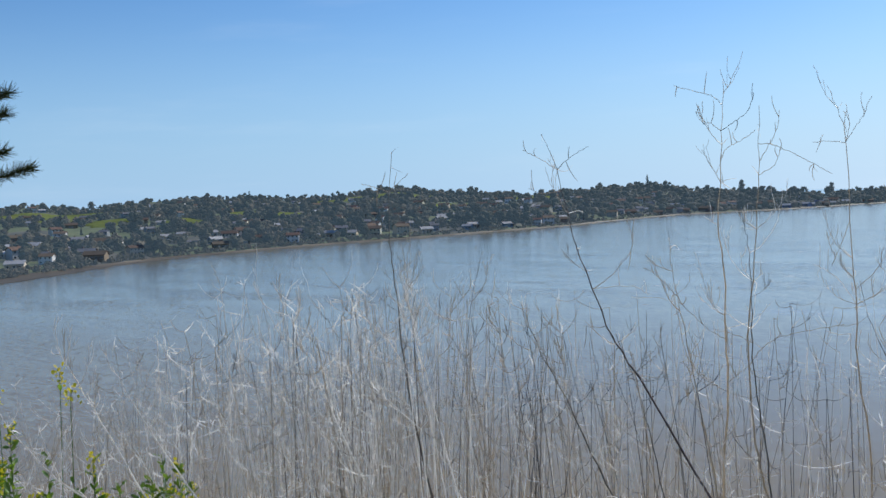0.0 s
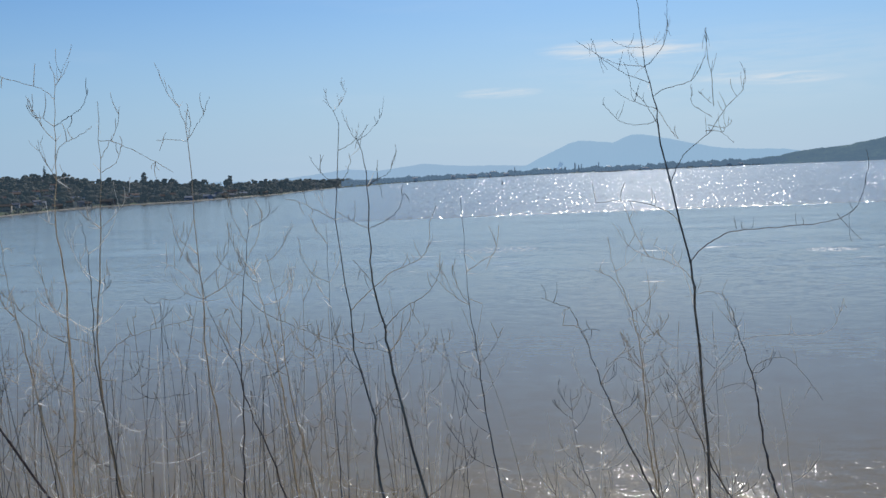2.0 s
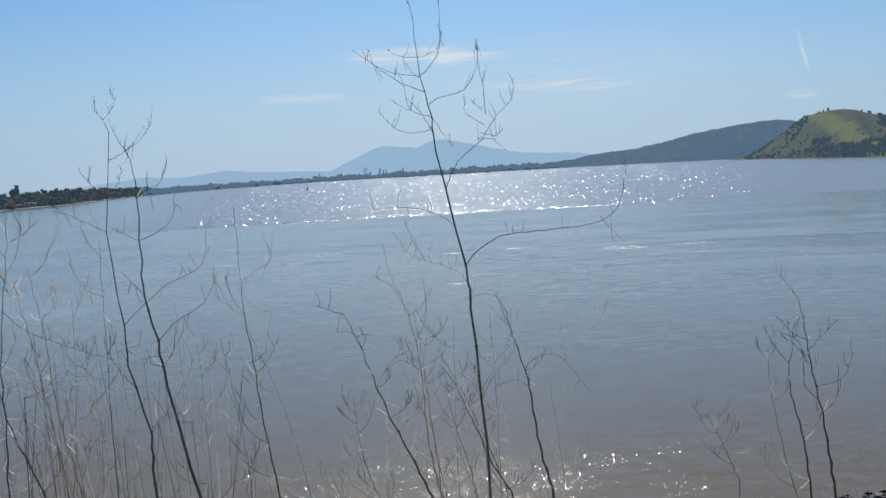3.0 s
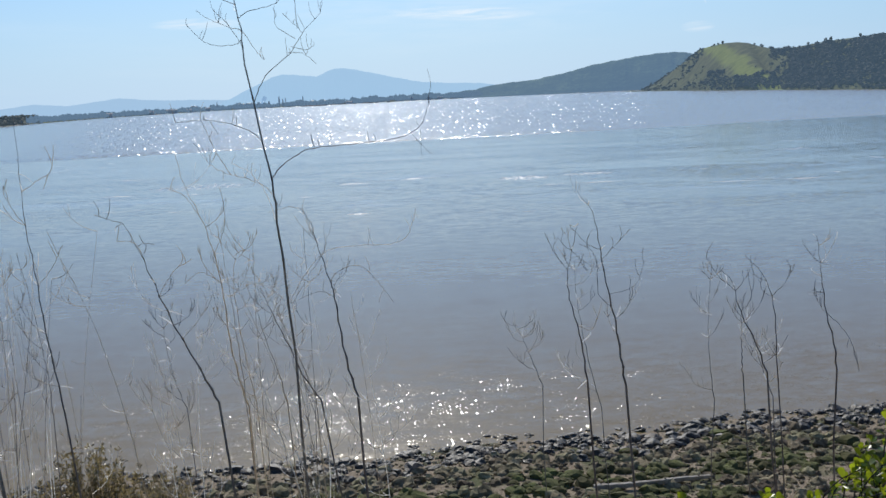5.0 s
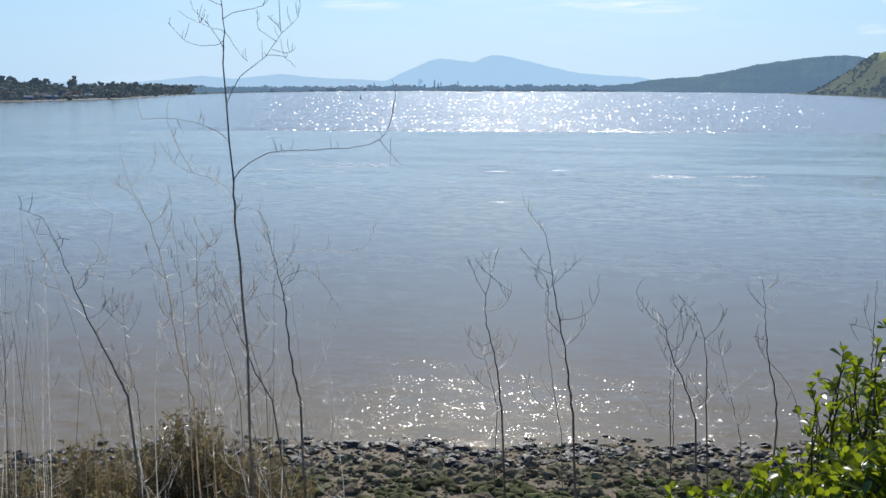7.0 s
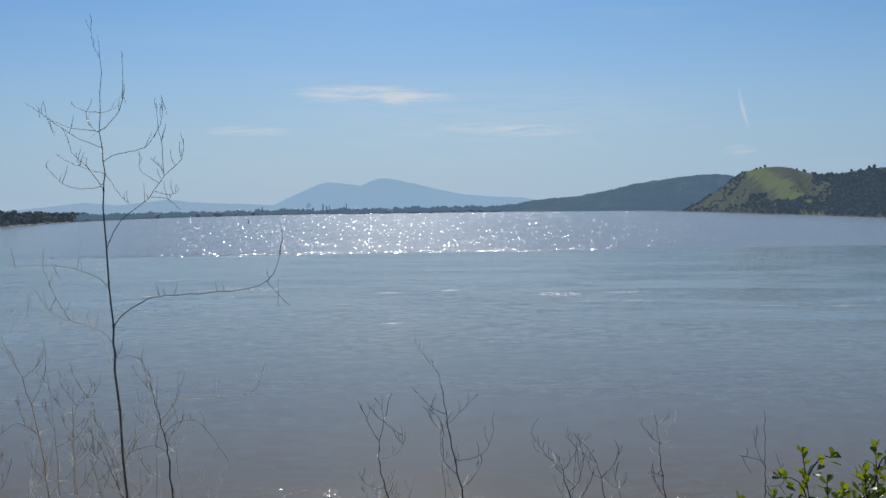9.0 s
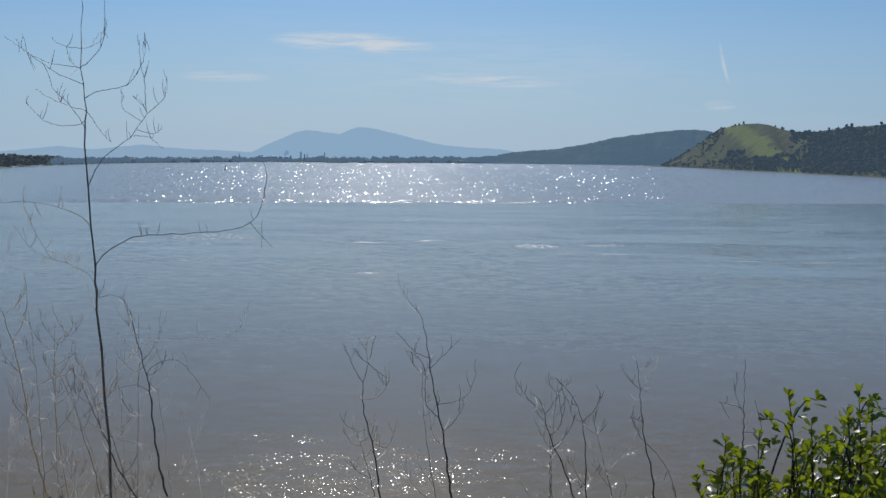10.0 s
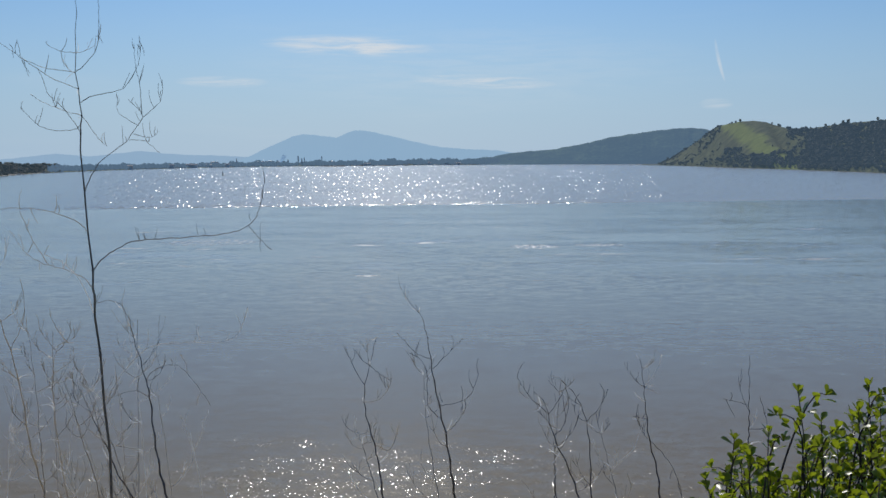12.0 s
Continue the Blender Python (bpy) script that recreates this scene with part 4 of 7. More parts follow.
def works():
    """Refinery: columns, stacks, tanks and white sheds on the far shore."""
    rng = random.Random(41)
    for az, h, w in ((-8.05, 34, 4.5), (-7.85, 26, 3.5), (-7.7, 28, 2.4), (-6.75, 33, 3.0), (-8.6, 20, 5.0), (-11.4, 24, 2.4), (-9.2, 18, 3)):
        x, y, _ = polar(az, l_shore(az) + 60)
        t = thing("refinery_column", (x, y, 4), "grey steel refinery column on the far shore", "tower", "refinery columns")
        sh = Shape()
        sh.tube([(0, 0, -4), (0, 0, h * 0.6), (0, 0, h)], [w * 0.5, w * 0.45, w * 0.35], 10)
        part("shaft", sh, M_STEEL, t)
        for k in (0.45, 0.7, 0.92):
            sh = Shape()
            sh.tube([(0, 0, h * k), (0, 0, h * k + 0.8)], [w * 0.75, w * 0.75], 10)
            part("platform", sh, M_STEEL, t)
        sh = Shape()
        sh.tube([(w * 0.7, 0, -3), (w * 0.7, 0, h * 0.9)], [0.35, 0.35], 5)
        part("riser_pipe", sh, M_STEEL, t)
    for az, rad, h in ((-9.6, 16, 11), (-10.1, 14, 10), (-9.0, 15, 11), (-6.2, 13, 10), (-5.6, 12, 9), (-12.6, 12, 9)):
        x, y, _ = polar(az, l_shore(az) + 110)
        t = thing("storage_tank", (x, y, 9), "pale round storage tank on the far shore", "tank", "storage tanks")
        sh = Shape()
        sh.tube([(0, 0, -6), (0, 0, h)], [rad, rad], 20)
        part("shell", sh, M_WHITE, t)
        sh = Shape()
        sh.tube([(0, 0, h), (0, 0, h + 1.2)], [rad * 1.02, rad * 0.1], 20)
        part("roof", sh, M_STEEL, t)
    for az, w, h in ((-13.8, 30, 8), (-12.9, 18, 7), (-11.9, 16, 8), (-0.75, 10, 10), (0.7, 42, 7), (0.2, 18, 6), (-17.0, 12, 7), (-14.9, 16, 7), (-4.2, 26, 6)):
        x, y, _ = polar(az, l_shore(az) + 6)
        t = thing("warehouse", (x, y, 2.0), "low pale warehouse on the far waterfront", "warehouse", "waterfront warehouses", turn=-az)
        sh = Shape()
        sh.box((-w / 2, -6, -3), (w / 2, 6, h))
        part("wall", sh, M_WHITE, t)
        sh = Shape()
        sh.add([(-w / 2 - 0.5, -6.5, h), (w / 2 + 0.5, -6.5, h), (w / 2 + 0.5, 6.5, h), (-w / 2 - 0.5, 6.5, h), (-w / 2 - 0.5, 0, h + 2), (w / 2 + 0.5, 0, h + 2)],
               [(0, 1, 5, 4), (2, 3, 4, 5), (1, 2, 5), (3, 0, 4), (3, 2, 1, 0)])
        part("roof", sh, ROOFS[3], t)
    for az, r, ln in ((-3.1, 3700, 60), (-4.6, 3760, 40), (-2.0, 3650, 16), (-6.2, 3500, 90), (-3.9, 3720, 14)):
        x, y, _ = polar(az, r)
        sh = Shape()
        vs, fs = ball(2, rng, 0.3, (ln * 0.5, 10, 3.2), 2.5)
        sh.add([(a, b, max(-1, c)) for a, b, c in vs], fs)
        isl = thing("islet", (x, y, 0), "low dark wooded islet in the bay", "islet", "islets", turn=-az)
        part("bank", sh, M_DARKLOG, isl)
        sh = Shape()
        for k in range(max(3, int(ln / 5))):
            vs, fs = ball(1, rng, 0.35)
            px, s = rng.uniform(-0.38, 0.38) * ln, rng.uniform(1.5, 3.2)
            sh.add([(px + a * s * 1.6, b * s, 2.6 + c * s) for a, b, c in vs], fs)
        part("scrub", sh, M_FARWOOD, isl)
    x, y, _ = polar(-12.12, 1310)
    t = thing("channel_buoy", (x, y, 0), "dark green channel buoy floating on the bay", "buoy")
    sh = Shape()
    sh.tube([(0, 0, -0.6), (0, 0, 0.2), (0, 0, 0.9), (0, 0, 1.0)], [0.9, 1.3, 1.3, 1.1], 12)
    part("float", sh, M_BUOY, t)
    sh = Shape()
    for i in range(4):
        a = i * math.pi / 2
        sh.tube([(math.cos(a), math.sin(a), 0.9), (math.cos(a) * 0.35, math.sin(a) * 0.35, 4.2)], [0.12, 0.1], 5)
    part("tower_frame", sh, M_BUOY, t)
    sh = Shape()
    sh.tube([(0, 0, 3.0), (0, 0, 4.6)], [0.55, 0.55], 8)
    part("lantern", sh, M_BUOY, t)
    x, y, _ = polar(-9.05, l_shore(-9.05) + 90)
    sh = Shape()
    for k in range(9):
        f = k / 8
        vs, fs = ball(2, rng, 0.3)
        q = 3 + 4 * f * rng.uniform(0.6, 1.2)
        cx, cy, cz = 16 * f + rng.uniform(-2, 2), rng.uniform(-3, 3), 10 + 22 * f
        sh.add([(cx + a * q, cy + b * q, cz + c * q) for a, b, c in vs], fs)
    pl = tagged(new("steam_plume", sh.mesh("steam_plume", M_STEAM)), "small white steam plume above the far shore works", "steam", kind="stuff")
    pl.matrix_basis = pose(x, y, 4)
    for az in (-21.1, -21.35, -22.5):
        x, y, _ = polar(az, l_shore(az) - 25)
        t = thing("sailboat", (x, y, 0), "white sailing boat moored by the far shore", "boat", "moored boats", turn=az * 7)
        sh = Shape()
        sh.add([(-4, 0, 0.9), (-3.2, -1.2, 0.9), (2.5, -1.2, 0.9), (4.6, 0, 1.1), (2.5, 1.2, 0.9), (-3.2, 1.2, 0.9), (-3.4, 0, -0.3), (2.6, 0, -0.3)],
               [(0, 1, 2, 3, 4, 5)[::-1], (0, 6, 1), (1, 6, 7, 2), (2, 7, 3), (3, 7, 4), (4, 7, 6, 5), (5, 6, 0)])
        part("hull", sh, M_WHITE, t)
        sh = Shape()
        sh.tube([(0.6, 0, 0.8), (0.6, 0, 10.5)], [0.14, 0.09], 6)
        part("mast", sh, M_WHITE, t)
        sh = Shape()
        sh.tube([(0.6, 0, 2.0), (-3.4, 0, 1.9)], [0.2, 0.2], 6)
        part("boom", sh, M_WHITE, t)


works()
for row in TREES.values():
    for ob in row:
        for o in (*ob.children_recursive, ob):
            bpy.data.objects.remove(o)
for ob in HOUSES:
    for o in (*ob.children_recursive, ob):
        bpy.data.objects.remove(o)


# ---- the bluff top: dry stalks, bush, weeds ----
STEM_MATS = {"dark": M_STEM, "tan": M_TAN, "pale": M_STRAW}


def bend(a, b, c, n):
    """Points of a quadratic curve that passes b half way."""
    a, b, c = Vector(a), Vector(b), Vector(c)
    q = b * 2 - (a + c) * 0.5
    return [a * (1 - t) ** 2 + q * (2 * t * (1 - t)) + c * t * t for t in [i / n for i in range(n + 1)]]


def spray(sh, rng, start, way, length, r, fine, depth=0):
    """A thin twig that bows upward, with short upright twiglets along its upper side."""
    way = Vector(way).normalized()
    up = Vector((0, 0, 1))
    mid = Vector(start) + way * length * 0.5 + Vector((rng.uniform(-1, 1), rng.uniform(-1, 1), rng.uniform(-0.5, 0.5))) * length * 0.07
    end = mid + (way * 0.6 + up * rng.uniform(0.1, 0.8)).normalized() * length * 0.5
    n = 7 if depth == 0 else 4
    pts = bend(start, mid, end, n)
    pts = [pts[0]] + [p + Vector((rng.uniform(-1, 1), rng.uniform(-1, 1), rng.uniform(-1, 1))) * length * 0.014 for p in pts[1:]]
    sh.tube(pts, [max(0.0004, r * (1 - 0.6 * i / n)) for i in range(n + 1)], 4, False)
    if depth < 2:
        for k in range(rng.choice((3, 4, 5)) if depth == 0 else rng.choice((0, 0, 1, 2))):
            i = rng.randrange(2, n + 1)
            d = (pts[min(i + 1, n)] - pts[i - 1]).normalized()
            side = Vector((rng.uniform(-0.7, 0.7), rng.uniform(-0.7, 0.7), rng.uniform(0.2, 1.0)))
            spray(fine, rng, pts[i], d * 0.55 + side * 0.8, min(0.09, max(0.02, length * rng.uniform(0.2, 0.45))), r * 0.7, fine, depth + 1)


def curl(sh, rng, p):
    """A bleached, peeled strip of skin that catches the sun."""
    way = Vector((rng.uniform(-1, 1), rng.uniform(-0.5, 0.5), rng.uniform(-0.8, 1.2))).normalized()
    ln = rng.uniform(0.012, 0.045)
    kink = Vector((rng.uniform(-1, 1), rng.uniform(-1, 1), rng.uniform(-1, 1))) * ln * 0.3
    sh.ribbon(bend(p, p + way * ln * 0.5 + kink, p + way * ln, 5), rng.uniform(0.0007, 0.0013), (rng.uniform(-0.5, 0.5), -1, rng.uniform(0.2, 0.9)))


def flow(points, n):
    """A smooth curve through the given points."""
    p = [Vector(v) for v in points]
    p = [p[0] * 2 - p[1]] + p + [p[-1] * 2 - p[-2]]
    out = []
    for i in range(1, len(p) - 2):
        for k in range(n):
            t = k / n
            out.append(0.5 * (2 * p[i] + (p[i + 1] - p[i - 1]) * t + (2 * p[i - 1] - 5 * p[i] + 4 * p[i + 1] - p[i + 2]) * t * t + (3 * p[i] - p[i - 1] - 3 * p[i + 1] + p[i + 2]) * t ** 3))
    return out + [p[-2]]


def side_shoot(t, rng, start, bends, tone, fine, radius=0.0016, twigs=4):
    """A long shoot along the given bends, metres from its start; its short twiglets go into the plant's fine twigs."""
    pts = flow([start] + [start + Vector(v) for v in bends], 6)
    pts = [p + Vector((rng.uniform(-1, 1), 0, rng.uniform(-1, 1))) * (0.0016 if k else 0) for k, p in enumerate(pts)]
    n = len(pts) - 1
    sh = Shape()
    sh.tube(pts, [max(0.0006, radius * (1 - 0.6 * i / n)) for i in range(n + 1)], 5, False)
    part("side_shoot", sh, STEM_MATS[tone], t)
    for _ in range(twigs):
        i = rng.randrange(n // 3, n + 1)
        way = Vector((rng.uniform(-0.5, 0.5), rng.uniform(-0.4, 0.4), 1.0 if rng.random() < 0.8 else -0.8))
        tip = pts[i] + way.normalized() * rng.uniform(0.015, 0.06)
        fine[tone].tube(bend(pts[i], pts[i].lerp(tip, 0.5) + Vector((rng.uniform(-0.006, 0.006), 0, 0)), tip, 4), [0.0008, 0.0008, 0.0007, 0.0006, 0.0005], 4, False)


def stalk(ground, points, radius, tone, seed, sprays, shoots=(), group="dry stalks on the bluff"):
    """A dead fennel stalk: jointed, slightly zigzag stem from the soil to its tip, with long side shoots and fine ascending twigs."""
    rng = random.Random(1000 + seed)
    tones = {"dark": "dark brown", "tan": "tan", "pale": "bleached straw-coloured"}
    radius *= 0.86
    gz = bluff_z(*ground) - 0.05
    t = thing("dry_stalk", (ground[0], ground[1], gz), "%s dead branching weed stalk rooted in the bluff soil" % tones[tone], "dry plant", group)
    o = Vector((ground[0], ground[1], gz))
    low = Vector(points[0])
    lower = bend(o, (low + o) * 0.5 + Vector((rng.uniform(-0.02, 0.02), rng.uniform(-0.02, 0.02), 0)), low, 5)
    upper = flow(points, max(3, 15 // (len(points) - 1)))
    base = len(lower) - 1
    pts = [p - o for p in lower[:-1] + upper]
    n = len(pts)
    zig = 0.0016 + 0.25 * radius
    pts = [p + Vector((zig * (1 if i % 2 else -1) * rng.uniform(0.1, 1), rng.uniform(-1, 1) * zig, 0)) * (1 if 0 < i < n - 1 else 0) for i, p in enumerate(pts)]
    rad = [max(0.0006, radius * (1.10 - 1.02 * (i / (n - 1)) ** 0.9)) for i in range(n)]
    # every second point is a joint: a short swelling of the stem
    way, thick = [], []
    for i, p in enumerate(pts):
        if i % 2 and base < i < n - 1:
            d = (pts[i + 1] - pts[i - 1]).normalized() * radius * 1.2
            way += [p - d, p, p + d]
            thick += [rad[i], rad[i] * 1.45, rad[i]]
        else:
            way.append(p)
            thick.append(rad[i])
    sh = Shape()
    sh.tube(way, thick, 6)
    part("stem", sh, STEM_MATS[tone], t, shade=True)
    fine = {k: Shape() for k in STEM_MATS}
    for at, hue, bends in shoots:
        start = Vector(at) - o if isinstance(at, tuple) else min(pts[base:], key=lambda p: abs(p.z + o.z - at))
        ln = Vector(bends[-1]).length
        side_shoot(t, rng, start, bends, hue, fine, max(0.0008, min(0.0017, radius * 0.16 + 0.0016 * ln)), max(2, int(ln * 22)))
    tall = max(0.25, min(1.0, (points[-1][2] - low.z) / 0.9))
    strips = Shape()
    for b in range(sprays):
        i = base + int((n - base - 1) * rng.random() ** 0.75)
        a = rng.choice((0.0, math.pi)) + rng.gauss(0, 0.6)
        left = (n - 1 - i) / (n - base - 1)
        hue = "pale" if rng.random() < (0.2 if tone == "dark" else 0.4) else ("tan" if rng.random() < 0.5 else tone)
        sh = Shape()
        spray(sh, rng, pts[i], (math.cos(a), 0.6 * math.sin(a), rng.uniform(0.25, 1.3)), (rng.uniform(0.045, 0.12) + 0.13 * left * rng.random()) * (0.5 + 0.5 * tall), max(0.0008, rad[i] * 0.4), fine[hue])
        part("twig", sh, STEM_MATS[hue], t)
        if rng.random() < 0.6:
            curl(strips, rng, pts[i])
    for _ in range(3):
        curl(strips, rng, pts[rng.randrange(base, n)])
    tagged(part("peeled_skin", strips, M_STRAW, t, "bleached peeling strips"), kind="stuff")
    for hue, sh in fine.items():
        if sh.v:
            tagged(part("fine_twig", sh, STEM_MATS[hue], t), kind="stuff")
    return t


def dry_plant(ground, low, mid, tip, radius, tone, seed, sprays=None, group="dry stalks on the bluff"):
    """A simple stalk that passes mid half way to its tip."""
    n = sprays if sprays is not None else 6 + seed % 4
    return stalk(ground, [low, *bend(low, mid, tip, 4)[1:-1], tip], radius * (1.0 if tone == "pale" else 0.76), tone, seed, n, (), group)


def tall_stalk():
    """The tallest stalk, with its long arching side shoots."""
    t = stalk((0.08, 2.95), ((0.031, 3.033, 15.212), (0.006, 3.025, 15.607), (-0.007, 3.049, 15.732), (-0.088, 3.221, 16.072), (-0.101, 3.273, 16.175), (-0.135, 3.333, 16.309), (-0.161, 3.424, 16.505), (-0.190, 3.480, 16.640)), 0.0054, 'dark', 500, 2,
      ((15.73, 'dark', ((0.030, 0.003, 0.035), (0.084, 0.014, 0.070), (0.130, 0.021, 0.083), (0.253, 0.048, 0.089), (0.348, 0.064, 0.096), (0.413, 0.071, 0.112), (0.454, 0.072, 0.154), (0.476, 0.069, 0.244),)),
       ((0.401, 3.231, 15.847), 'dark', ((0.041, 0.008, -0.052), (0.066, 0.012, -0.076),)),
       (15.82, 'tan', ((-0.024, -0.015, 0.029), (-0.078, -0.042, 0.058), (-0.145, -0.075, 0.072), (-0.224, -0.115, 0.071),)),
       (15.66, 'pale', ((-0.020, 0.004, 0.043), (-0.073, -0.005, 0.076), (-0.132, -0.017, 0.096), (-0.176, -0.024, 0.125), (-0.219, -0.031, 0.189),)),
       ((-0.117, 3.018, 15.752), 'tan', ((-0.034, -0.013, 0.065), (-0.066, -0.027, 0.153),)),
       (15.58, 'pale', ((-0.023, -0.024, 0.092), (-0.059, -0.053, 0.151), (-0.101, -0.085, 0.181),)),
       (15.41, 'pale', ((0.026, 0.012, 0.049), (0.069, 0.030, 0.111), (0.121, 0.050, 0.154), (0.204, 0.077, 0.161), (0.305, 0.105, 0.157), (0.360, 0.121, 0.180), (0.387, 0.130, 0.259),)),
       ((-0.060, 3.162, 15.951), 'dark', ((0.022, 0.007, 0.053), (0.052, 0.018, 0.095), (0.114, 0.038, 0.146), (0.153, 0.050, 0.205), (0.209, 0.065, 0.265), (0.216, 0.067, 0.328),)),
       ((0.047, 3.291, 16.121), 'dark', ((0.053, 0.016, -0.010), (0.061, 0.018, 0.021),)),
       ((0.065, 3.327, 16.178), 'dark', ((-0.004, -0.001, 0.087), (-0.015, -0.004, 0.157), (-0.017, -0.005, 0.218),)),
       ((0.059, 3.308, 16.146), 'dark', ((-0.054, -0.017, 0.039), (-0.056, -0.017, 0.091),)),
       ((0.021, 3.340, 16.227), 'dark', ((0.037, 0.011, -0.040),)),
       ((0.038, 3.278, 16.102), 'dark', ((0.043, 0.013, -0.003), (0.085, 0.025, -0.039),)),
       (16.21, 'dark', ((0.034, 0.022, 0.022), (0.111, 0.058, 0.045), (0.146, 0.079, 0.100), (0.158, 0.093, 0.142), (0.154, 0.102, 0.205),)),
       (16.15, 'dark', ((-0.020, -0.007, -0.014), (-0.080, -0.030, -0.015), (-0.117, -0.044, 0.005), (-0.153, -0.058, 0.048),)),
       (16.11, 'dark', ((-0.029, -0.026, 0.060), (-0.068, -0.057, 0.109), (-0.076, -0.076, 0.145),)),
       (16.24, 'dark', ((-0.079, -0.021, 0.035), (-0.155, -0.043, 0.093), (-0.213, -0.059, 0.134),)),
       (16.33, 'dark', ((-0.067, -0.033, 0.009), (-0.109, -0.057, 0.024), (-0.143, -0.079, 0.044),)),
       (16.40, 'dark', ((-0.046, -0.001, 0.005), (-0.085, 0.000, 0.023), (-0.095, 0.013, 0.037),)),
       (16.34, 'dark', ((0.035, 0.012, 0.035), (0.064, 0.022, 0.085), (0.070, 0.024, 0.173), (0.069, 0.024, 0.253),)),
       (16.17, 'dark', ((-0.073, -0.048, 0.027), (-0.117, -0.087, 0.058),)),
       (16.17, 'tan', ((0.038, 0.024, -0.065), (0.058, 0.041, -0.091),)),
       (15.33, 'pale', ((-0.033, -0.019, 0.050), (-0.087, -0.047, 0.085), (-0.153, -0.081, 0.056),)),
       (16.54, 'dark', ((-0.027, 0.012, 0.056), (-0.036, 0.029, 0.131),)),))
    t["label"] = "tall dark dead stalk with long arching side shoots"


tall_stalk()
stalk((-1.43, 2.15), ((-1.388, 2.128, 15.288), (-1.361, 2.117, 15.549), (-1.358, 2.106, 15.656), (-1.347, 2.091, 15.839), (-1.351, 2.076, 15.929), (-1.332, 2.070, 16.079), (-1.322, 2.064, 16.178), (-1.314, 2.059, 16.263)), 0.0036, 'tan', 600, 5,
      ((16.20, 'tan', ((-0.010, -0.020, 0.019), (-0.039, -0.054, 0.033), (-0.068, -0.089, 0.047),)),
       (16.16, 'dark', ((0.027, 0.025, 0.024), (0.045, 0.044, 0.046), (0.054, 0.056, 0.083),)),
       (16.14, 'tan', ((-0.014, -0.016, 0.018), (-0.027, -0.032, 0.027), (-0.023, -0.036, 0.070),)),
       (16.08, 'tan', ((0.007, 0.017, 0.029), (0.029, 0.046, 0.047), (0.050, 0.072, 0.069),)),
       (15.65, 'tan', ((-0.030, -0.022, 0.023), (-0.065, -0.049, 0.066), (-0.084, -0.064, 0.092),)),
       (15.93, 'pale', ((-0.004, -0.019, 0.009), (-0.010, -0.041, 0.023),)),
       (15.55, 'tan', ((0.016, 0.020, 0.020), (0.036, 0.042, 0.042),)),))
stalk((-1.38, 2.44), ((-1.409, 2.358, 15.213), (-1.416, 2.340, 15.295), (-1.420, 2.321, 15.402), (-1.410, 2.289, 15.638), (-1.386, 2.282, 15.779), (-1.359, 2.266, 15.972), (-1.345, 2.256, 16.080), (-1.332, 2.241, 16.213)), 0.0042, 'tan', 601, 5,
      ((16.09, 'tan', ((0.015, 0.010, 0.029), (0.034, 0.022, 0.069), (0.042, 0.028, 0.122),)),
       (16.05, 'tan', ((0.038, 0.009, 0.023), (0.058, 0.006, 0.062),)),
       (16.11, 'tan', ((0.027, 0.024, -0.005), (0.072, 0.059, -0.034), (0.136, 0.102, -0.081),)),
       (15.80, 'pale', ((0.015, 0.002, 0.013), (0.028, 0.003, 0.021),)),
       (15.55, 'tan', ((0.020, 0.023, 0.039), (0.051, 0.053, 0.068), (0.118, 0.105, 0.088), (0.181, 0.151, 0.101),)),
       (15.42, 'pale', ((0.052, 0.034, 0.010), (0.100, 0.065, 0.018),)),
       (15.64, 'pale', ((0.019, -0.003, 0.050), (0.032, -0.010, 0.106),)),))
stalk((-1.20, 2.09), ((-1.228, 2.070, 15.314), (-1.234, 2.066, 15.421), (-1.244, 2.059, 15.506), (-1.253, 2.053, 15.627), (-1.253, 2.053, 15.728), (-1.253, 2.053, 15.841), (-1.258, 2.050, 15.903), (-1.265, 2.044, 15.941)), 0.0030, 'dark', 602, 4,
      ((15.80, 'pale', ((-0.022, 0.001, 0.025), (-0.032, 0.010, 0.062),)),
       (15.67, 'tan', ((-0.026, -0.018, 0.016), (-0.067, -0.049, 0.033),)),))
stalk((-1.17, 2.44), ((-1.175, 2.453, 15.193), (-1.179, 2.458, 15.373), (-1.203, 2.452, 15.552), (-1.205, 2.458, 15.713), (-1.214, 2.458, 15.829), (-1.225, 2.465, 16.119), (-1.244, 2.458, 16.206), (-1.264, 2.449, 16.263)), 0.0036, 'tan', 603, 6,
      ((16.09, 'tan', ((0.020, 0.005, 0.032), (0.041, 0.011, 0.064), (0.060, 0.016, 0.112),)),
       (16.14, 'tan', ((0.002, 0.016, 0.048), (-0.010, 0.025, 0.097),)),
       (16.09, 'tan', ((-0.040, -0.023, 0.005), (-0.067, -0.039, 0.003),)),
       (15.71, 'pale', ((-0.029, -0.028, 0.062), (-0.052, -0.053, 0.089), (-0.070, -0.075, 0.105),)),
       (15.69, 'tan', ((0.049, 0.034, 0.032), (0.089, 0.062, 0.072),)),
       (15.76, 'tan', ((0.046, 0.019, 0.053), (0.068, 0.026, 0.098), (0.071, 0.021, 0.157),)),
       (15.41, 'pale', ((-0.021, 0.004, -0.036), (-0.040, 0.008, -0.052),)),
       (15.94, 'tan', ((-0.022, -0.012, -0.064), (-0.038, -0.022, -0.106),)),))
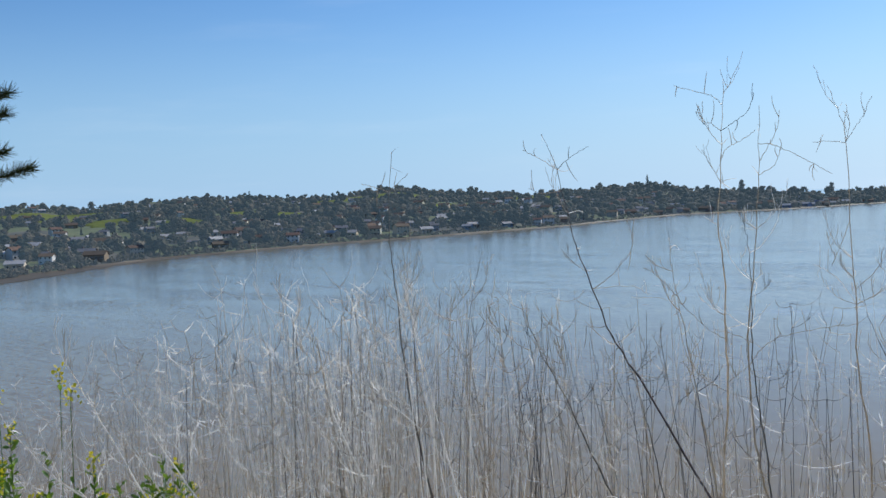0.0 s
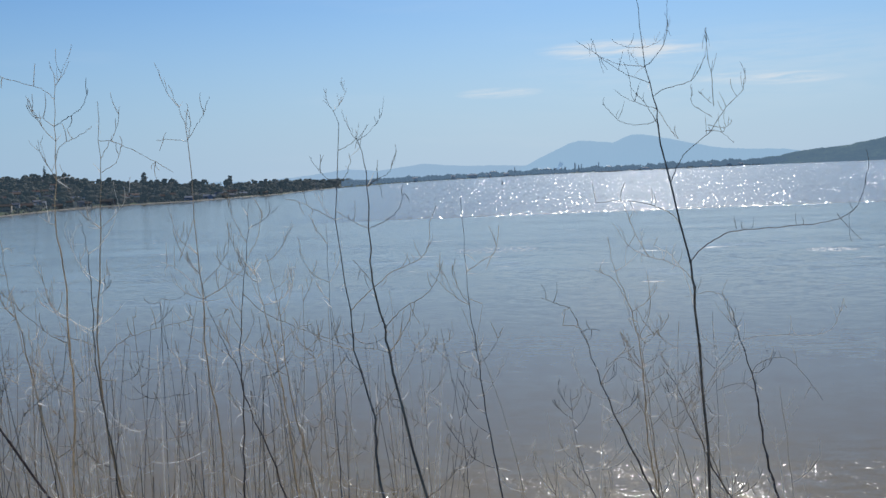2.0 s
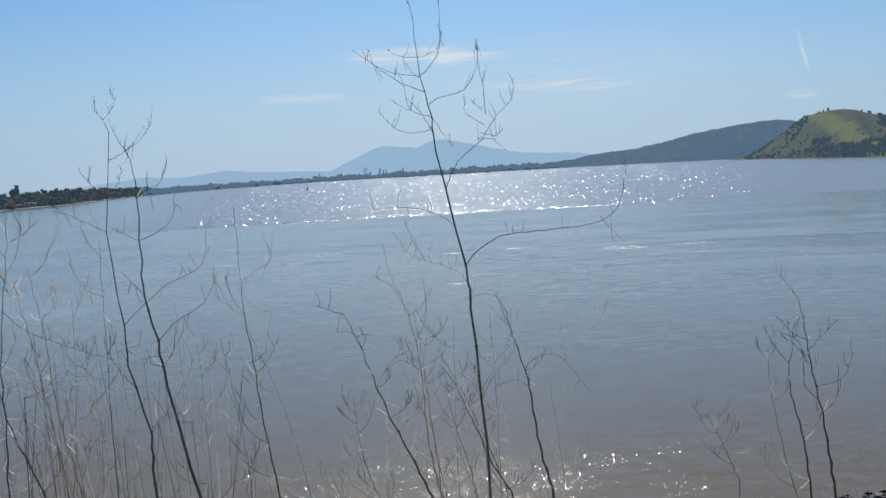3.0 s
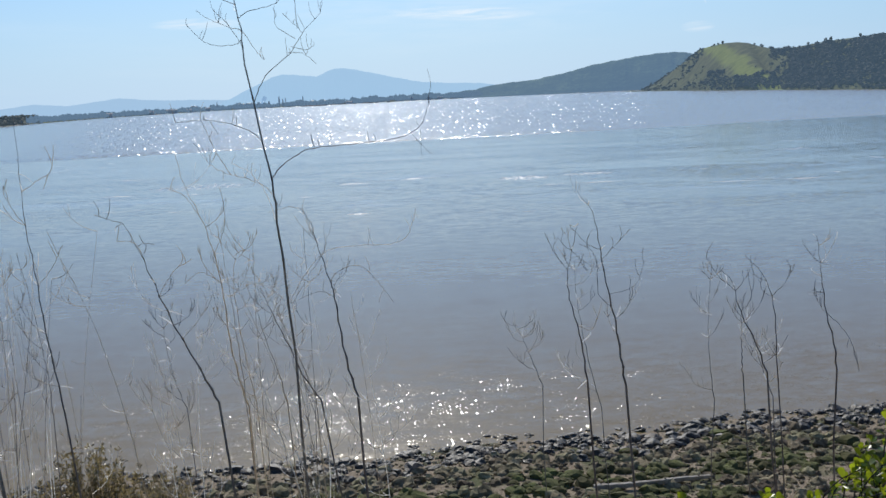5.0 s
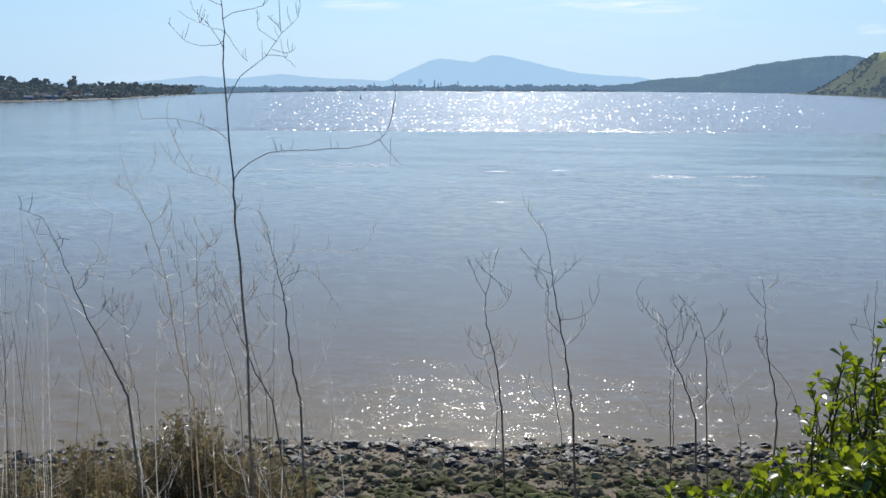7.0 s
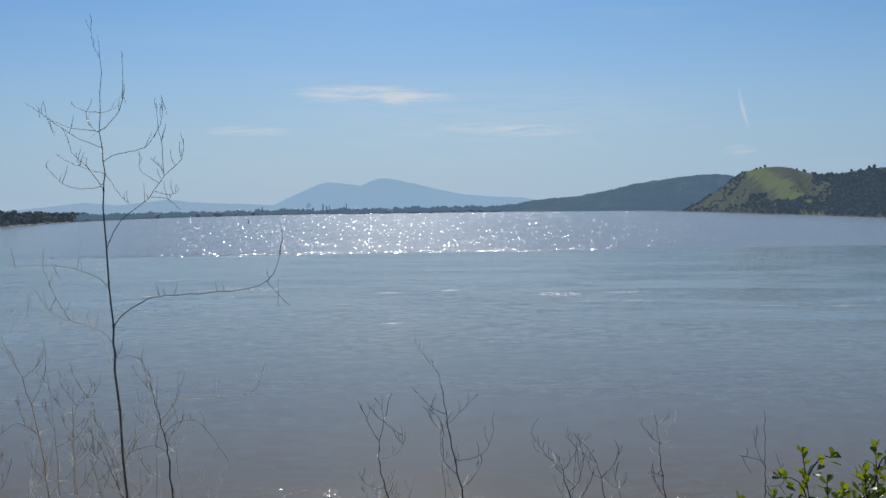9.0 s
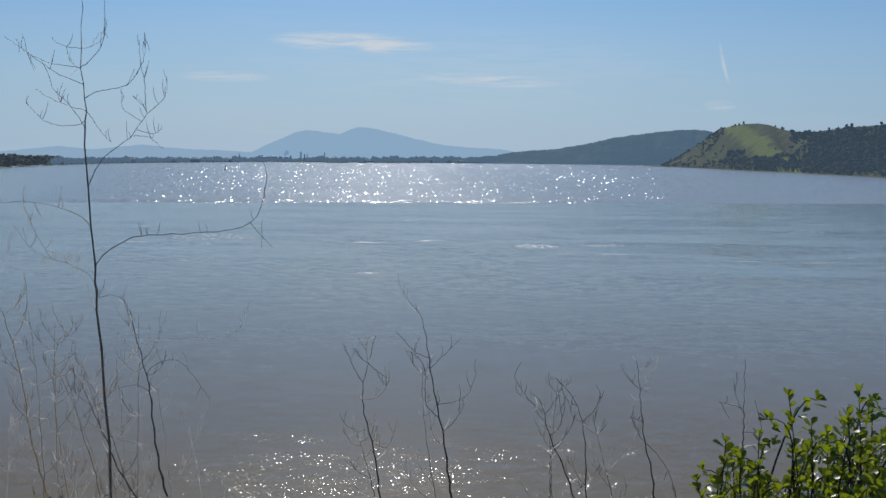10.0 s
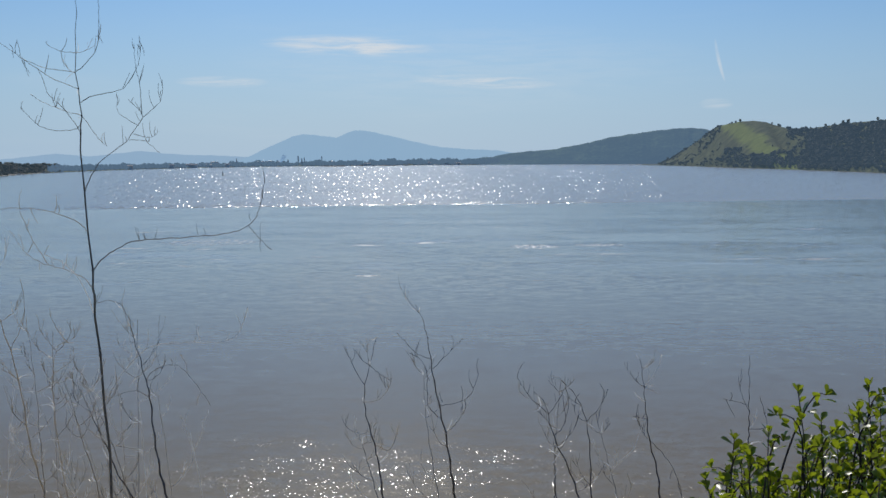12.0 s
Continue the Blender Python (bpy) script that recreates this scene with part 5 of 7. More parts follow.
stalk((-0.82, 2.31), ((-0.926, 2.287, 15.258), (-0.957, 2.282, 15.370), (-0.999, 2.270, 15.480), (-1.016, 2.269, 15.561), (-1.046, 2.259, 15.630), (-1.076, 2.249, 15.712), (-1.092, 2.247, 15.792)), 0.0030, 'dark', 604, 5,
      ((15.51, 'pale', ((0.032, 0.023, -0.011), (0.066, 0.047, 0.002),)),
       (15.58, 'tan', ((-0.011, -0.013, 0.069), (-0.002, -0.016, 0.110),)),))
stalk((-1.08, 2.34), ((-1.057, 2.334, 15.236), (-1.051, 2.334, 15.352), (-1.045, 2.333, 15.493), (-1.044, 2.330, 15.604), (-1.029, 2.333, 15.741), (-1.013, 2.337, 15.863), (-1.004, 2.339, 15.958)), 0.0034, 'dark', 605, 7,
      ((15.84, 'tan', ((0.030, -0.000, 0.047), (0.048, -0.006, 0.103),)),
       (15.86, 'tan', ((-0.026, -0.006, 0.053), (-0.039, -0.005, 0.099),)),
       (15.75, 'tan', ((0.048, 0.018, -0.051), (0.134, 0.052, -0.097), (0.222, 0.083, -0.137),)),
       (15.67, 'tan', ((-0.027, 0.001, 0.048), (-0.047, 0.006, 0.057),)),
       (15.58, 'pale', ((0.024, 0.012, 0.009), (0.034, 0.017, 0.036),)),))
stalk((-0.91, 2.41), ((-0.938, 2.392, 15.223), (-0.949, 2.387, 15.369), (-0.962, 2.381, 15.497), (-0.980, 2.372, 15.625), (-0.995, 2.366, 15.709), (-1.004, 2.361, 15.765), (-1.008, 2.359, 15.807)), 0.0030, 'tan', 606, 8,
      ((15.50, 'tan', ((-0.033, -0.016, 0.073), (-0.040, -0.019, 0.129),)),
       (15.57, 'pale', ((0.045, 0.006, 0.055), (0.095, 0.013, 0.075),)),))
stalk((-0.84, 2.44), ((-0.900, 2.409, 15.219), (-0.919, 2.400, 15.338), (-0.939, 2.392, 15.453), (-0.952, 2.385, 15.567), (-0.959, 2.382, 15.679), (-0.973, 2.376, 15.777), (-0.982, 2.371, 15.832)), 0.0034, 'tan', 607, 8,
      ((15.45, 'tan', ((0.014, 0.021, 0.066), (0.016, 0.036, 0.106),)),
       (15.54, 'tan', ((-0.036, -0.017, 0.031), (-0.057, -0.027, 0.088),)),))
stalk((-0.62, 2.26), ((-0.746, 2.470, 15.207), (-0.780, 2.526, 15.308), (-0.796, 2.570, 15.385), (-0.869, 2.642, 15.549), (-0.894, 2.692, 15.649), (-0.965, 2.798, 15.891), (-0.995, 2.929, 16.166), (-1.043, 2.945, 16.239)), 0.0054, 'dark', 608, 4,
      ((16.10, 'dark', ((0.038, 0.009, 0.018), (0.067, 0.014, 0.043), (0.093, 0.018, 0.074),)),
       (16.03, 'dark', ((-0.034, -0.003, 0.026), (-0.065, -0.004, 0.063), (-0.079, 0.000, 0.086),)),
       (15.89, 'tan', ((-0.048, -0.020, 0.030), (-0.091, -0.038, 0.055), (-0.126, -0.053, 0.067),)),
       (16.02, 'dark', ((0.030, -0.003, 0.028), (0.049, -0.010, 0.065),)),
       (15.66, 'tan', ((0.044, 0.020, 0.043), (0.103, 0.044, 0.094), (0.177, 0.072, 0.129), (0.203, 0.083, 0.166), (0.209, 0.088, 0.228),)),
       (15.56, 'tan', ((-0.035, -0.019, 0.014), (-0.081, -0.043, 0.041), (-0.111, -0.062, 0.074),)),
       (15.38, 'tan', ((0.038, 0.024, 0.055), (0.080, 0.049, 0.125), (0.103, 0.066, 0.181),)),
       (15.55, 'pale', ((-0.020, -0.008, 0.032), (-0.023, -0.009, 0.077),)),))
stalk((-0.47, 2.26), ((-0.602, 2.370, 15.245), (-0.696, 2.449, 15.529), (-0.725, 2.478, 15.636), (-0.759, 2.506, 15.745), (-0.771, 2.531, 15.828), (-0.787, 2.580, 15.984), (-0.807, 2.603, 16.072), (-0.826, 2.611, 16.117)), 0.0053, 'dark', 609, 4,
      ((15.98, 'dark', ((0.022, 0.013, 0.016), (0.051, 0.028, 0.032), (0.068, 0.039, 0.072),)),
       (15.96, 'dark', ((0.026, 0.002, 0.016), (0.042, 0.001, -0.030),)),
       (15.90, 'dark', ((0.045, 0.026, 0.023), (0.068, 0.044, 0.046), (0.080, 0.059, 0.084),)),
       (15.88, 'tan', ((-0.033, -0.012, 0.019), (-0.069, -0.026, 0.046),)),
       (15.63, 'tan', ((0.044, 0.006, 0.044), (0.101, 0.016, 0.077), (0.131, 0.016, 0.112), (0.148, 0.013, 0.156),)),
       (15.58, 'tan', ((-0.041, -0.007, 0.010), (-0.082, -0.015, 0.014),)),
       (15.74, 'dark', ((-0.023, -0.015, 0.035), (-0.039, -0.028, 0.060),)),))
stalk((-0.89, 2.55), ((-0.954, 2.711, 15.119), (-0.978, 2.766, 15.235), (-1.009, 2.832, 15.382), (-1.035, 2.900, 15.536), (-1.064, 2.966, 15.697), (-1.091, 3.034, 15.864)), 0.0026, 'dark', 610, 4,
      ((15.79, 'tan', ((-0.021, -0.023, 0.045), (-0.037, -0.044, 0.095),)),
       (15.71, 'tan', ((-0.043, -0.012, 0.023), (-0.072, -0.020, 0.068), (-0.085, -0.020, 0.106),)),
       (15.53, 'tan', ((0.053, 0.014, 0.015), (0.089, 0.020, 0.017),)),
       (15.36, 'pale', ((0.014, 0.016, 0.026), (0.045, 0.039, 0.038), (0.077, 0.062, 0.046),)),))
stalk((-0.33, 2.25), ((-0.415, 2.358, 15.258), (-0.437, 2.385, 15.358), (-0.466, 2.416, 15.484), (-0.482, 2.443, 15.587), (-0.504, 2.469, 15.692), (-0.517, 2.500, 15.812), (-0.532, 2.535, 15.948)), 0.0031, 'dark', 611, 5,
      ((15.79, 'tan', ((0.035, 0.009, 0.023), (0.070, 0.017, 0.049), (0.078, 0.019, 0.106),)),
       (15.55, 'pale', ((0.006, -0.012, 0.032), (0.005, -0.026, 0.065),)),
       (15.55, 'tan', ((0.028, 0.014, 0.032), (0.048, 0.025, 0.073),)),
       (15.69, 'tan', ((-0.023, -0.013, 0.043), (-0.032, -0.022, 0.098),)),))
stalk((0.30, 2.91), ((0.215, 2.952, 15.094), (0.193, 2.962, 15.171), (0.175, 2.974, 15.277), (0.162, 2.986, 15.384), (0.152, 2.991, 15.429), (0.124, 3.002, 15.521), (0.104, 3.010, 15.598), (0.079, 3.015, 15.642)), 0.0048, 'dark', 612, 4,
      ((15.64, 'dark', ((-0.038, 0.013, 0.007), (-0.100, 0.025, -0.009),)),
       (15.44, 'tan', ((0.015, -0.000, 0.024), (0.048, -0.001, 0.040), (0.089, -0.003, 0.043), (0.131, -0.006, 0.003), (0.180, -0.009, -0.069),)),
       (15.38, 'tan', ((-0.038, -0.013, 0.021), (-0.101, -0.026, 0.004),)),
       (15.38, 'pale', ((0.003, 0.007, 0.017), (-0.000, 0.013, 0.035),)),))
stalk((-0.04, 2.99), ((-0.097, 2.908, 15.094), (-0.113, 2.885, 15.183), (-0.123, 2.854, 15.300), (-0.124, 2.819, 15.431), (-0.133, 2.783, 15.557), (-0.156, 2.751, 15.666), (-0.182, 2.726, 15.742), (-0.195, 2.699, 15.831)), 0.0036, 'tan', 613, 6,
      ((15.66, 'tan', ((-0.033, -0.010, 0.056), (-0.079, -0.022, 0.080),)),
       (15.54, 'tan', ((0.030, 0.016, 0.072), (0.028, 0.029, 0.130),)),
       (15.46, 'tan', ((-0.055, -0.005, 0.031), (-0.100, -0.010, 0.001),)),))
stalk((0.09, 2.46), ((-0.075, 2.429, 15.250), (-0.098, 2.425, 15.306), (-0.145, 2.415, 15.412), (-0.186, 2.406, 15.517), (-0.214, 2.398, 15.609), (-0.250, 2.389, 15.694)), 0.0046, 'dark', 614, 4,
      ((15.69, 'dark', ((-0.032, 0.002, 0.010), (-0.064, 0.003, 0.023),)),
       (15.63, 'dark', ((0.020, -0.004, 0.007), (0.042, -0.008, 0.005),)),
       (15.51, 'tan', ((0.032, 0.017, 0.052), (0.075, 0.035, 0.081),)),
       (15.60, 'tan', ((-0.018, -0.002, 0.039), (-0.055, -0.008, 0.046),)),))
stalk((0.27, 3.07), ((0.093, 3.065, 15.052), (0.043, 3.065, 15.135), (0.011, 3.064, 15.217), (-0.022, 3.063, 15.298), (-0.056, 3.061, 15.380), (-0.094, 3.059, 15.438)), 0.0040, 'dark', 615, 4,
      ((15.21, 'tan', ((-0.021, -0.014, 0.072), (-0.024, -0.027, 0.140),)),))
stalk((0.05, 3.07), ((-0.009, 3.063, 15.048), (-0.030, 3.062, 15.150), (-0.059, 3.061, 15.249), (-0.081, 3.060, 15.347), (-0.103, 3.058, 15.413)), 0.0028, 'tan', 616, 5)
stalk((0.87, 2.60), ((0.834, 2.599, 15.211), (0.827, 2.599, 15.285), (0.814, 2.598, 15.355), (0.796, 2.597, 15.425), (0.791, 2.596, 15.480), (0.805, 2.597, 15.549), (0.823, 2.598, 15.617)), 0.0034, 'dark', 617, 5,
      ((15.54, 'dark', ((0.023, 0.015, -0.024), (0.047, 0.030, -0.044),)),
       (15.35, 'tan', ((0.034, 0.002, -0.015), (0.055, 0.003, 0.027),)),))
stalk((1.06, 3.03), ((1.014, 3.024, 15.066), (1.001, 3.021, 15.153), (0.985, 3.017, 15.269), (0.961, 3.013, 15.384), (0.945, 3.009, 15.482), (0.931, 3.006, 15.570), (0.905, 3.003, 15.638)), 0.0048, 'dark', 618, 4,
      ((15.32, 'dark', ((-0.037, -0.004, 0.042), (-0.040, -0.008, 0.132), (-0.057, -0.013, 0.173), (-0.094, -0.018, 0.195),)),
       (15.36, 'dark', ((0.048, 0.010, 0.006), (0.088, 0.019, 0.028), (0.109, 0.028, 0.083),)),
       (15.44, 'dark', ((0.048, 0.000, 0.048), (0.087, -0.000, 0.088),)),
       (15.48, 'dark', ((-0.044, -0.014, 0.022), (-0.095, -0.030, 0.081),)),
       (15.27, 'dark', ((0.040, 0.006, 0.039), (0.048, 0.013, 0.111),)),))
stalk((1.44, 2.65), ((1.320, 2.662, 15.188), (1.295, 2.665, 15.263), (1.253, 2.670, 15.355), (1.234, 2.672, 15.431), (1.206, 2.674, 15.464)), 0.0036, 'dark', 619, 3,
      ((15.35, 'dark', ((0.028, 0.004, 0.035), (0.019, 0.011, 0.112),)),
       (15.40, 'dark', ((-0.047, -0.002, 0.044), (-0.078, -0.007, 0.092),)),))
stalk((1.36, 2.66), ((1.347, 2.658, 15.190), (1.343, 2.658, 15.308), (1.333, 2.660, 15.393), (1.311, 2.663, 15.450), (1.265, 2.668, 15.503)), 0.0026, 'dark', 620, 3,
      ((15.40, 'dark', ((0.029, -0.018, 0.040), (0.047, -0.034, 0.086),)),
       (15.44, 'dark', ((-0.034, 0.014, 0.018),)),))
stalk((1.56, 2.72), ((1.532, 2.726, 15.166), (1.525, 2.728, 15.242), (1.505, 2.732, 15.323), (1.494, 2.734, 15.403), (1.489, 2.735, 15.461), (1.478, 2.737, 15.534)), 0.0034, 'dark', 621, 4,
      ((15.33, 'dark', ((0.045, -0.010, -0.049), (0.074, -0.016, -0.113), (0.082, -0.018, -0.160),)),
       (15.37, 'dark', ((-0.039, -0.013, 0.011),)),))
stalk((1.74, 2.67), ((1.738, 2.673, 15.302), (1.738, 2.673, 15.367), (1.737, 2.673, 15.446), (1.736, 2.674, 15.553)), 0.0026, 'dark', 622, 2,
      ((15.43, 'dark', ((-0.026, 0.022, 0.005), (-0.049, 0.042, 0.004),)),
       (15.37, 'dark', ((0.041, -0.013, 0.013), (0.024, -0.007, 0.083),)),))
stalk((1.27, 2.67), ((1.258, 2.669, 15.186), (1.256, 2.669, 15.261), (1.255, 2.669, 15.348)), 0.0022, 'dark', 623, 2)
stalk((-1.94, 1.76), ((-1.988, 1.707, 15.244), (-2.015, 1.675, 15.485), (-2.025, 1.662, 15.604), (-2.031, 1.655, 15.736), (-2.037, 1.647, 15.839), (-2.040, 1.644, 15.912), (-2.038, 1.646, 16.042), (-2.031, 1.655, 16.143)), 0.0038, 'dark', 624, 4,
      ((16.05, 'tan', ((0.010, 0.023, 0.022), (0.023, 0.049, 0.046),)),
       (16.05, 'tan', ((-0.015, -0.030, 0.013), (-0.032, -0.062, 0.023),)),
       (15.46, 'pale', ((-0.051, -0.046, 0.053), (-0.102, -0.097, 0.089), (-0.177, -0.184, 0.139),)),
       (15.57, 'pale', ((-0.021, -0.026, 0.075), (-0.047, -0.059, 0.124), (-0.076, -0.097, 0.174),)),
       (15.66, 'tan', ((0.038, 0.030, 0.014), (0.094, 0.080, 0.070), (0.143, 0.118, 0.141),)),
       (15.84, 'tan', ((0.018, 0.033, 0.013), (0.038, 0.066, 0.047),)),))
stalk((-1.90, 1.76), ((-1.911, 1.688, 15.262), (-1.918, 1.656, 15.443), (-1.921, 1.630, 15.603), (-1.922, 1.617, 15.689), (-1.925, 1.601, 15.775), (-1.926, 1.593, 15.817)), 0.0030, 'pale', 625, 4,
      ((15.76, 'pale', ((0.024, 0.007, 0.005), (0.047, 0.015, 0.008),)),))
stalk((-1.20, 2.20), ((-1.393, 2.076, 15.273), (-1.506, 2.003, 15.521), (-1.558, 1.965, 15.629), (-1.584, 1.946, 15.691), (-1.624, 1.917, 15.828), (-1.647, 1.900, 15.919), (-1.673, 1.882, 16.079), (-1.700, 1.860, 16.166)), 0.0042, 'dark', 626, 3,
      ((16.07, 'dark', ((0.027, 0.023, 0.030), (0.059, 0.050, 0.053),)),
       (16.08, 'tan', ((-0.024, -0.040, 0.030), (-0.042, -0.075, 0.049),)),
       (15.76, 'tan', ((0.035, 0.035, 0.033), (0.071, 0.069, 0.100), (0.059, 0.066, 0.169),)),
       (15.70, 'tan', ((-0.017, -0.023, -0.001), (-0.033, -0.045, 0.004),)),
       (15.76, 'pale', ((0.066, 0.070, 0.003), (0.090, 0.104, -0.020),)),
       (16.02, 'tan', ((-0.029, -0.026, -0.008), (-0.059, -0.054, 0.007),)),))
stalk((-1.39, 2.03), ((-1.544, 1.902, 15.283), (-1.585, 1.868, 15.396), (-1.623, 1.836, 15.520), (-1.665, 1.797, 15.631), (-1.692, 1.772, 15.728), (-1.701, 1.763, 15.762)), 0.0036, 'dark', 627, 4,
      ((15.71, 'pale', ((-0.017, 0.002, 0.026), (-0.030, 0.008, 0.042),)),
       (15.50, 'tan', ((-0.035, -0.032, 0.005), (-0.075, -0.069, 0.002),)),))
stalk((-1.42, 2.06), ((-1.482, 2.013, 15.270), (-1.500, 2.000, 15.398), (-1.519, 1.986, 15.508), (-1.543, 1.967, 15.605), (-1.563, 1.951, 15.675)), 0.0026, 'dark', 628, 4)
stalk((-1.28, 2.09), ((-1.355, 2.041, 15.344), (-1.378, 2.026, 15.492), (-1.394, 2.014, 15.612), (-1.410, 2.004, 15.732), (-1.423, 1.994, 15.826), (-1.428, 1.990, 15.906)), 0.0026, 'tan', 629, 4,
      ((15.73, 'pale', ((-0.030, -0.013, 0.027), (-0.097, -0.055, 0.033),)),
       (15.76, 'tan', ((-0.037, -0.035, 0.055), (-0.053, -0.056, 0.070),)),))
dry_plant((-1.78, 1.49), (-1.89, 1.42, 15.36), (-1.99, 1.36, 15.62), (-2.06, 1.30, 15.84), 0.0033, 'pale', 8)
dry_plant((-1.88, 1.65), (-1.90, 1.72, 15.28), (-1.91, 1.78, 15.66), (-1.90, 1.84, 15.88), 0.0022, 'dark', 9)
dry_plant((-1.82, 1.85), (-1.86, 1.90, 15.23), (-1.90, 1.94, 15.42), (-1.94, 1.93, 15.61), 0.0022, 'dark', 11)
dry_plant((-1.71, 1.96), (-1.75, 2.00, 15.22), (-1.79, 2.04, 15.42), (-1.83, 2.04, 15.72), 0.0022, 'tan', 12)
dry_plant((-1.65, 1.62), (-1.76, 1.59, 15.33), (-1.84, 1.56, 15.67), (-1.87, 1.57, 15.82), 0.0020, 'pale', 13)
dry_plant((-1.27, 2.05), (-1.36, 2.07, 15.26), (-1.43, 2.08, 15.52), (-1.48, 2.07, 15.78), 0.0021, 'tan', 14)
dry_plant((-1.47, 1.79), (-1.49, 1.85, 15.30), (-1.51, 1.89, 15.42), (-1.51, 1.93, 15.53), 0.0020, 'pale', 19)
dry_plant((-0.57, 2.70), (-0.60, 2.76, 15.14), (-0.63, 2.81, 15.32), (-0.68, 2.83, 15.58), 0.0023, 'dark', 21)
dry_plant((-0.03, 2.98), (-0.10, 3.05, 15.06), (-0.15, 3.10, 15.43), (-0.10, 3.14, 15.51), 0.0033, 'tan', 23)
dry_plant((0.19, 2.98), (0.08, 3.05, 15.07), (-0.01, 3.11, 15.28), (-0.09, 3.14, 15.44), 0.0033, 'tan', 26)
dry_plant((0.83, 3.09), (0.78, 3.18, 15.03), (0.74, 3.25, 15.14), (0.71, 3.29, 15.21), 0.0027, 'dark', 27)
dry_plant((-0.67, 2.67), (-0.70, 2.73, 15.15), (-0.72, 2.78, 15.39), (-0.74, 2.81, 15.57), 0.0023, 'tan', 28)
dry_plant((-1.03, 2.53), (-1.03, 2.60, 15.18), (-1.03, 2.67, 15.45), (-1.03, 2.69, 15.72), 0.0031, 'tan', 29)
dry_plant((-0.22, 2.87), (-0.28, 2.93, 15.09), (-0.33, 2.98, 15.21), (-0.35, 3.01, 15.37), 0.0024, 'dark', 31)
dry_plant((1.31, 3.09), (1.32, 3.16, 14.96), (1.32, 3.22, 15.15), (1.34, 3.25, 15.37), 0.0026, 'dark', 37)
dry_plant((-0.05, 2.80), (-0.09, 2.86, 15.07), (-0.12, 2.91, 15.37), (-0.15, 2.93, 15.62), 0.0033, 'tan', 39)
dry_plant((1.04, 3.20), (0.98, 3.27, 14.92), (0.93, 3.34, 15.19), (0.92, 3.37, 15.39), 0.0027, 'dark', 41)
dry_plant((1.57, 3.15), (1.53, 3.23, 14.94), (1.50, 3.30, 15.07), (1.46, 3.34, 15.24), 0.0027, 'dark', 42)
dry_plant((-1.84, 0.99), (-1.93, 0.90, 15.43), (-2.01, 0.83, 15.62), (-2.06, 0.78, 15.75), 0.0031, 'pale', 43)
dry_plant((-1.78, 1.09), (-1.89, 0.99, 15.42), (-1.98, 0.92, 15.59), (-2.02, 0.88, 15.70), 0.0031, 'pale', 44)
dry_plant((-1.73, 0.77), (-1.80, 0.72, 15.50), (-1.86, 0.67, 15.56), (-1.91, 0.60, 15.68), 0.0033, 'pale', 45)
dry_plant((-1.86, 0.94), (-1.92, 0.93, 15.43), (-1.97, 0.92, 15.48), (-2.02, 0.88, 15.57), 0.0018, 'pale', 46)
dry_plant((-1.72, 1.49), (-1.86, 1.40, 15.31), (-1.97, 1.32, 15.60), (-2.05, 1.24, 15.84), 0.0027, 'pale', 47)
dry_plant((-1.57, 1.52), (-1.71, 1.44, 15.51), (-1.82, 1.37, 15.61), (-1.91, 1.29, 15.65), 0.0026, 'pale', 48)
dry_plant((-1.71, 1.50), (-1.79, 1.48, 15.62), (-1.87, 1.47, 15.71), (-1.93, 1.43, 15.76), 0.0020, 'pale', 49)
dry_plant((-1.69, 1.51), (-1.76, 1.52, 15.58), (-1.82, 1.53, 15.70), (-1.85, 1.53, 15.82), 0.0027, 'pale', 50)
dry_plant((-1.72, 1.49), (-1.84, 1.43, 15.33), (-1.93, 1.38, 15.44), (-2.02, 1.29, 15.57), 0.0020, 'pale', 51)
dry_plant((-1.71, 1.50), (-1.79, 1.49, 15.33), (-1.85, 1.49, 15.48), (-1.89, 1.47, 15.57), 0.0020, 'pale', 52)
dry_plant((-1.66, 1.68), (-1.71, 1.72, 15.29), (-1.75, 1.75, 15.62), (-1.79, 1.75, 15.75), 0.0021, 'dark', 53)
dry_plant((-1.56, 1.77), (-1.61, 1.82, 15.29), (-1.64, 1.85, 15.53), (-1.67, 1.86, 15.75), 0.0021, 'tan', 54)
dry_plant((-1.59, 1.62), (-1.61, 1.68, 15.32), (-1.63, 1.73, 15.55), (-1.66, 1.73, 15.75), 0.0020, 'dark', 55)


def stalks_by_the_tall_one():
    """Pale and tan stalks crowded round the foot of the tallest one."""
    rng = random.Random(67)
    for i in range(20):
        x, y = rng.uniform(-0.45, 0.35), rng.uniform(2.7, 3.25)
        g = bluff_z(x, y)
        z = rng.uniform(15.15, 15.62)
        lean = rng.gauss(-0.08, 0.1)
        dry_plant((x, y), (x + lean * 0.25, y, g + (z - g) * 0.4), (x + lean * 0.6 + rng.gauss(0, 0.02), y, g + (z - g) * 0.72), (x + lean, y + rng.gauss(0, 0.05), z),
                  rng.uniform(0.002, 0.0034), rng.choice(("pale", "tan", "tan", "dark")), 4000 + i, rng.randrange(5, 9))


stalks_by_the_tall_one()


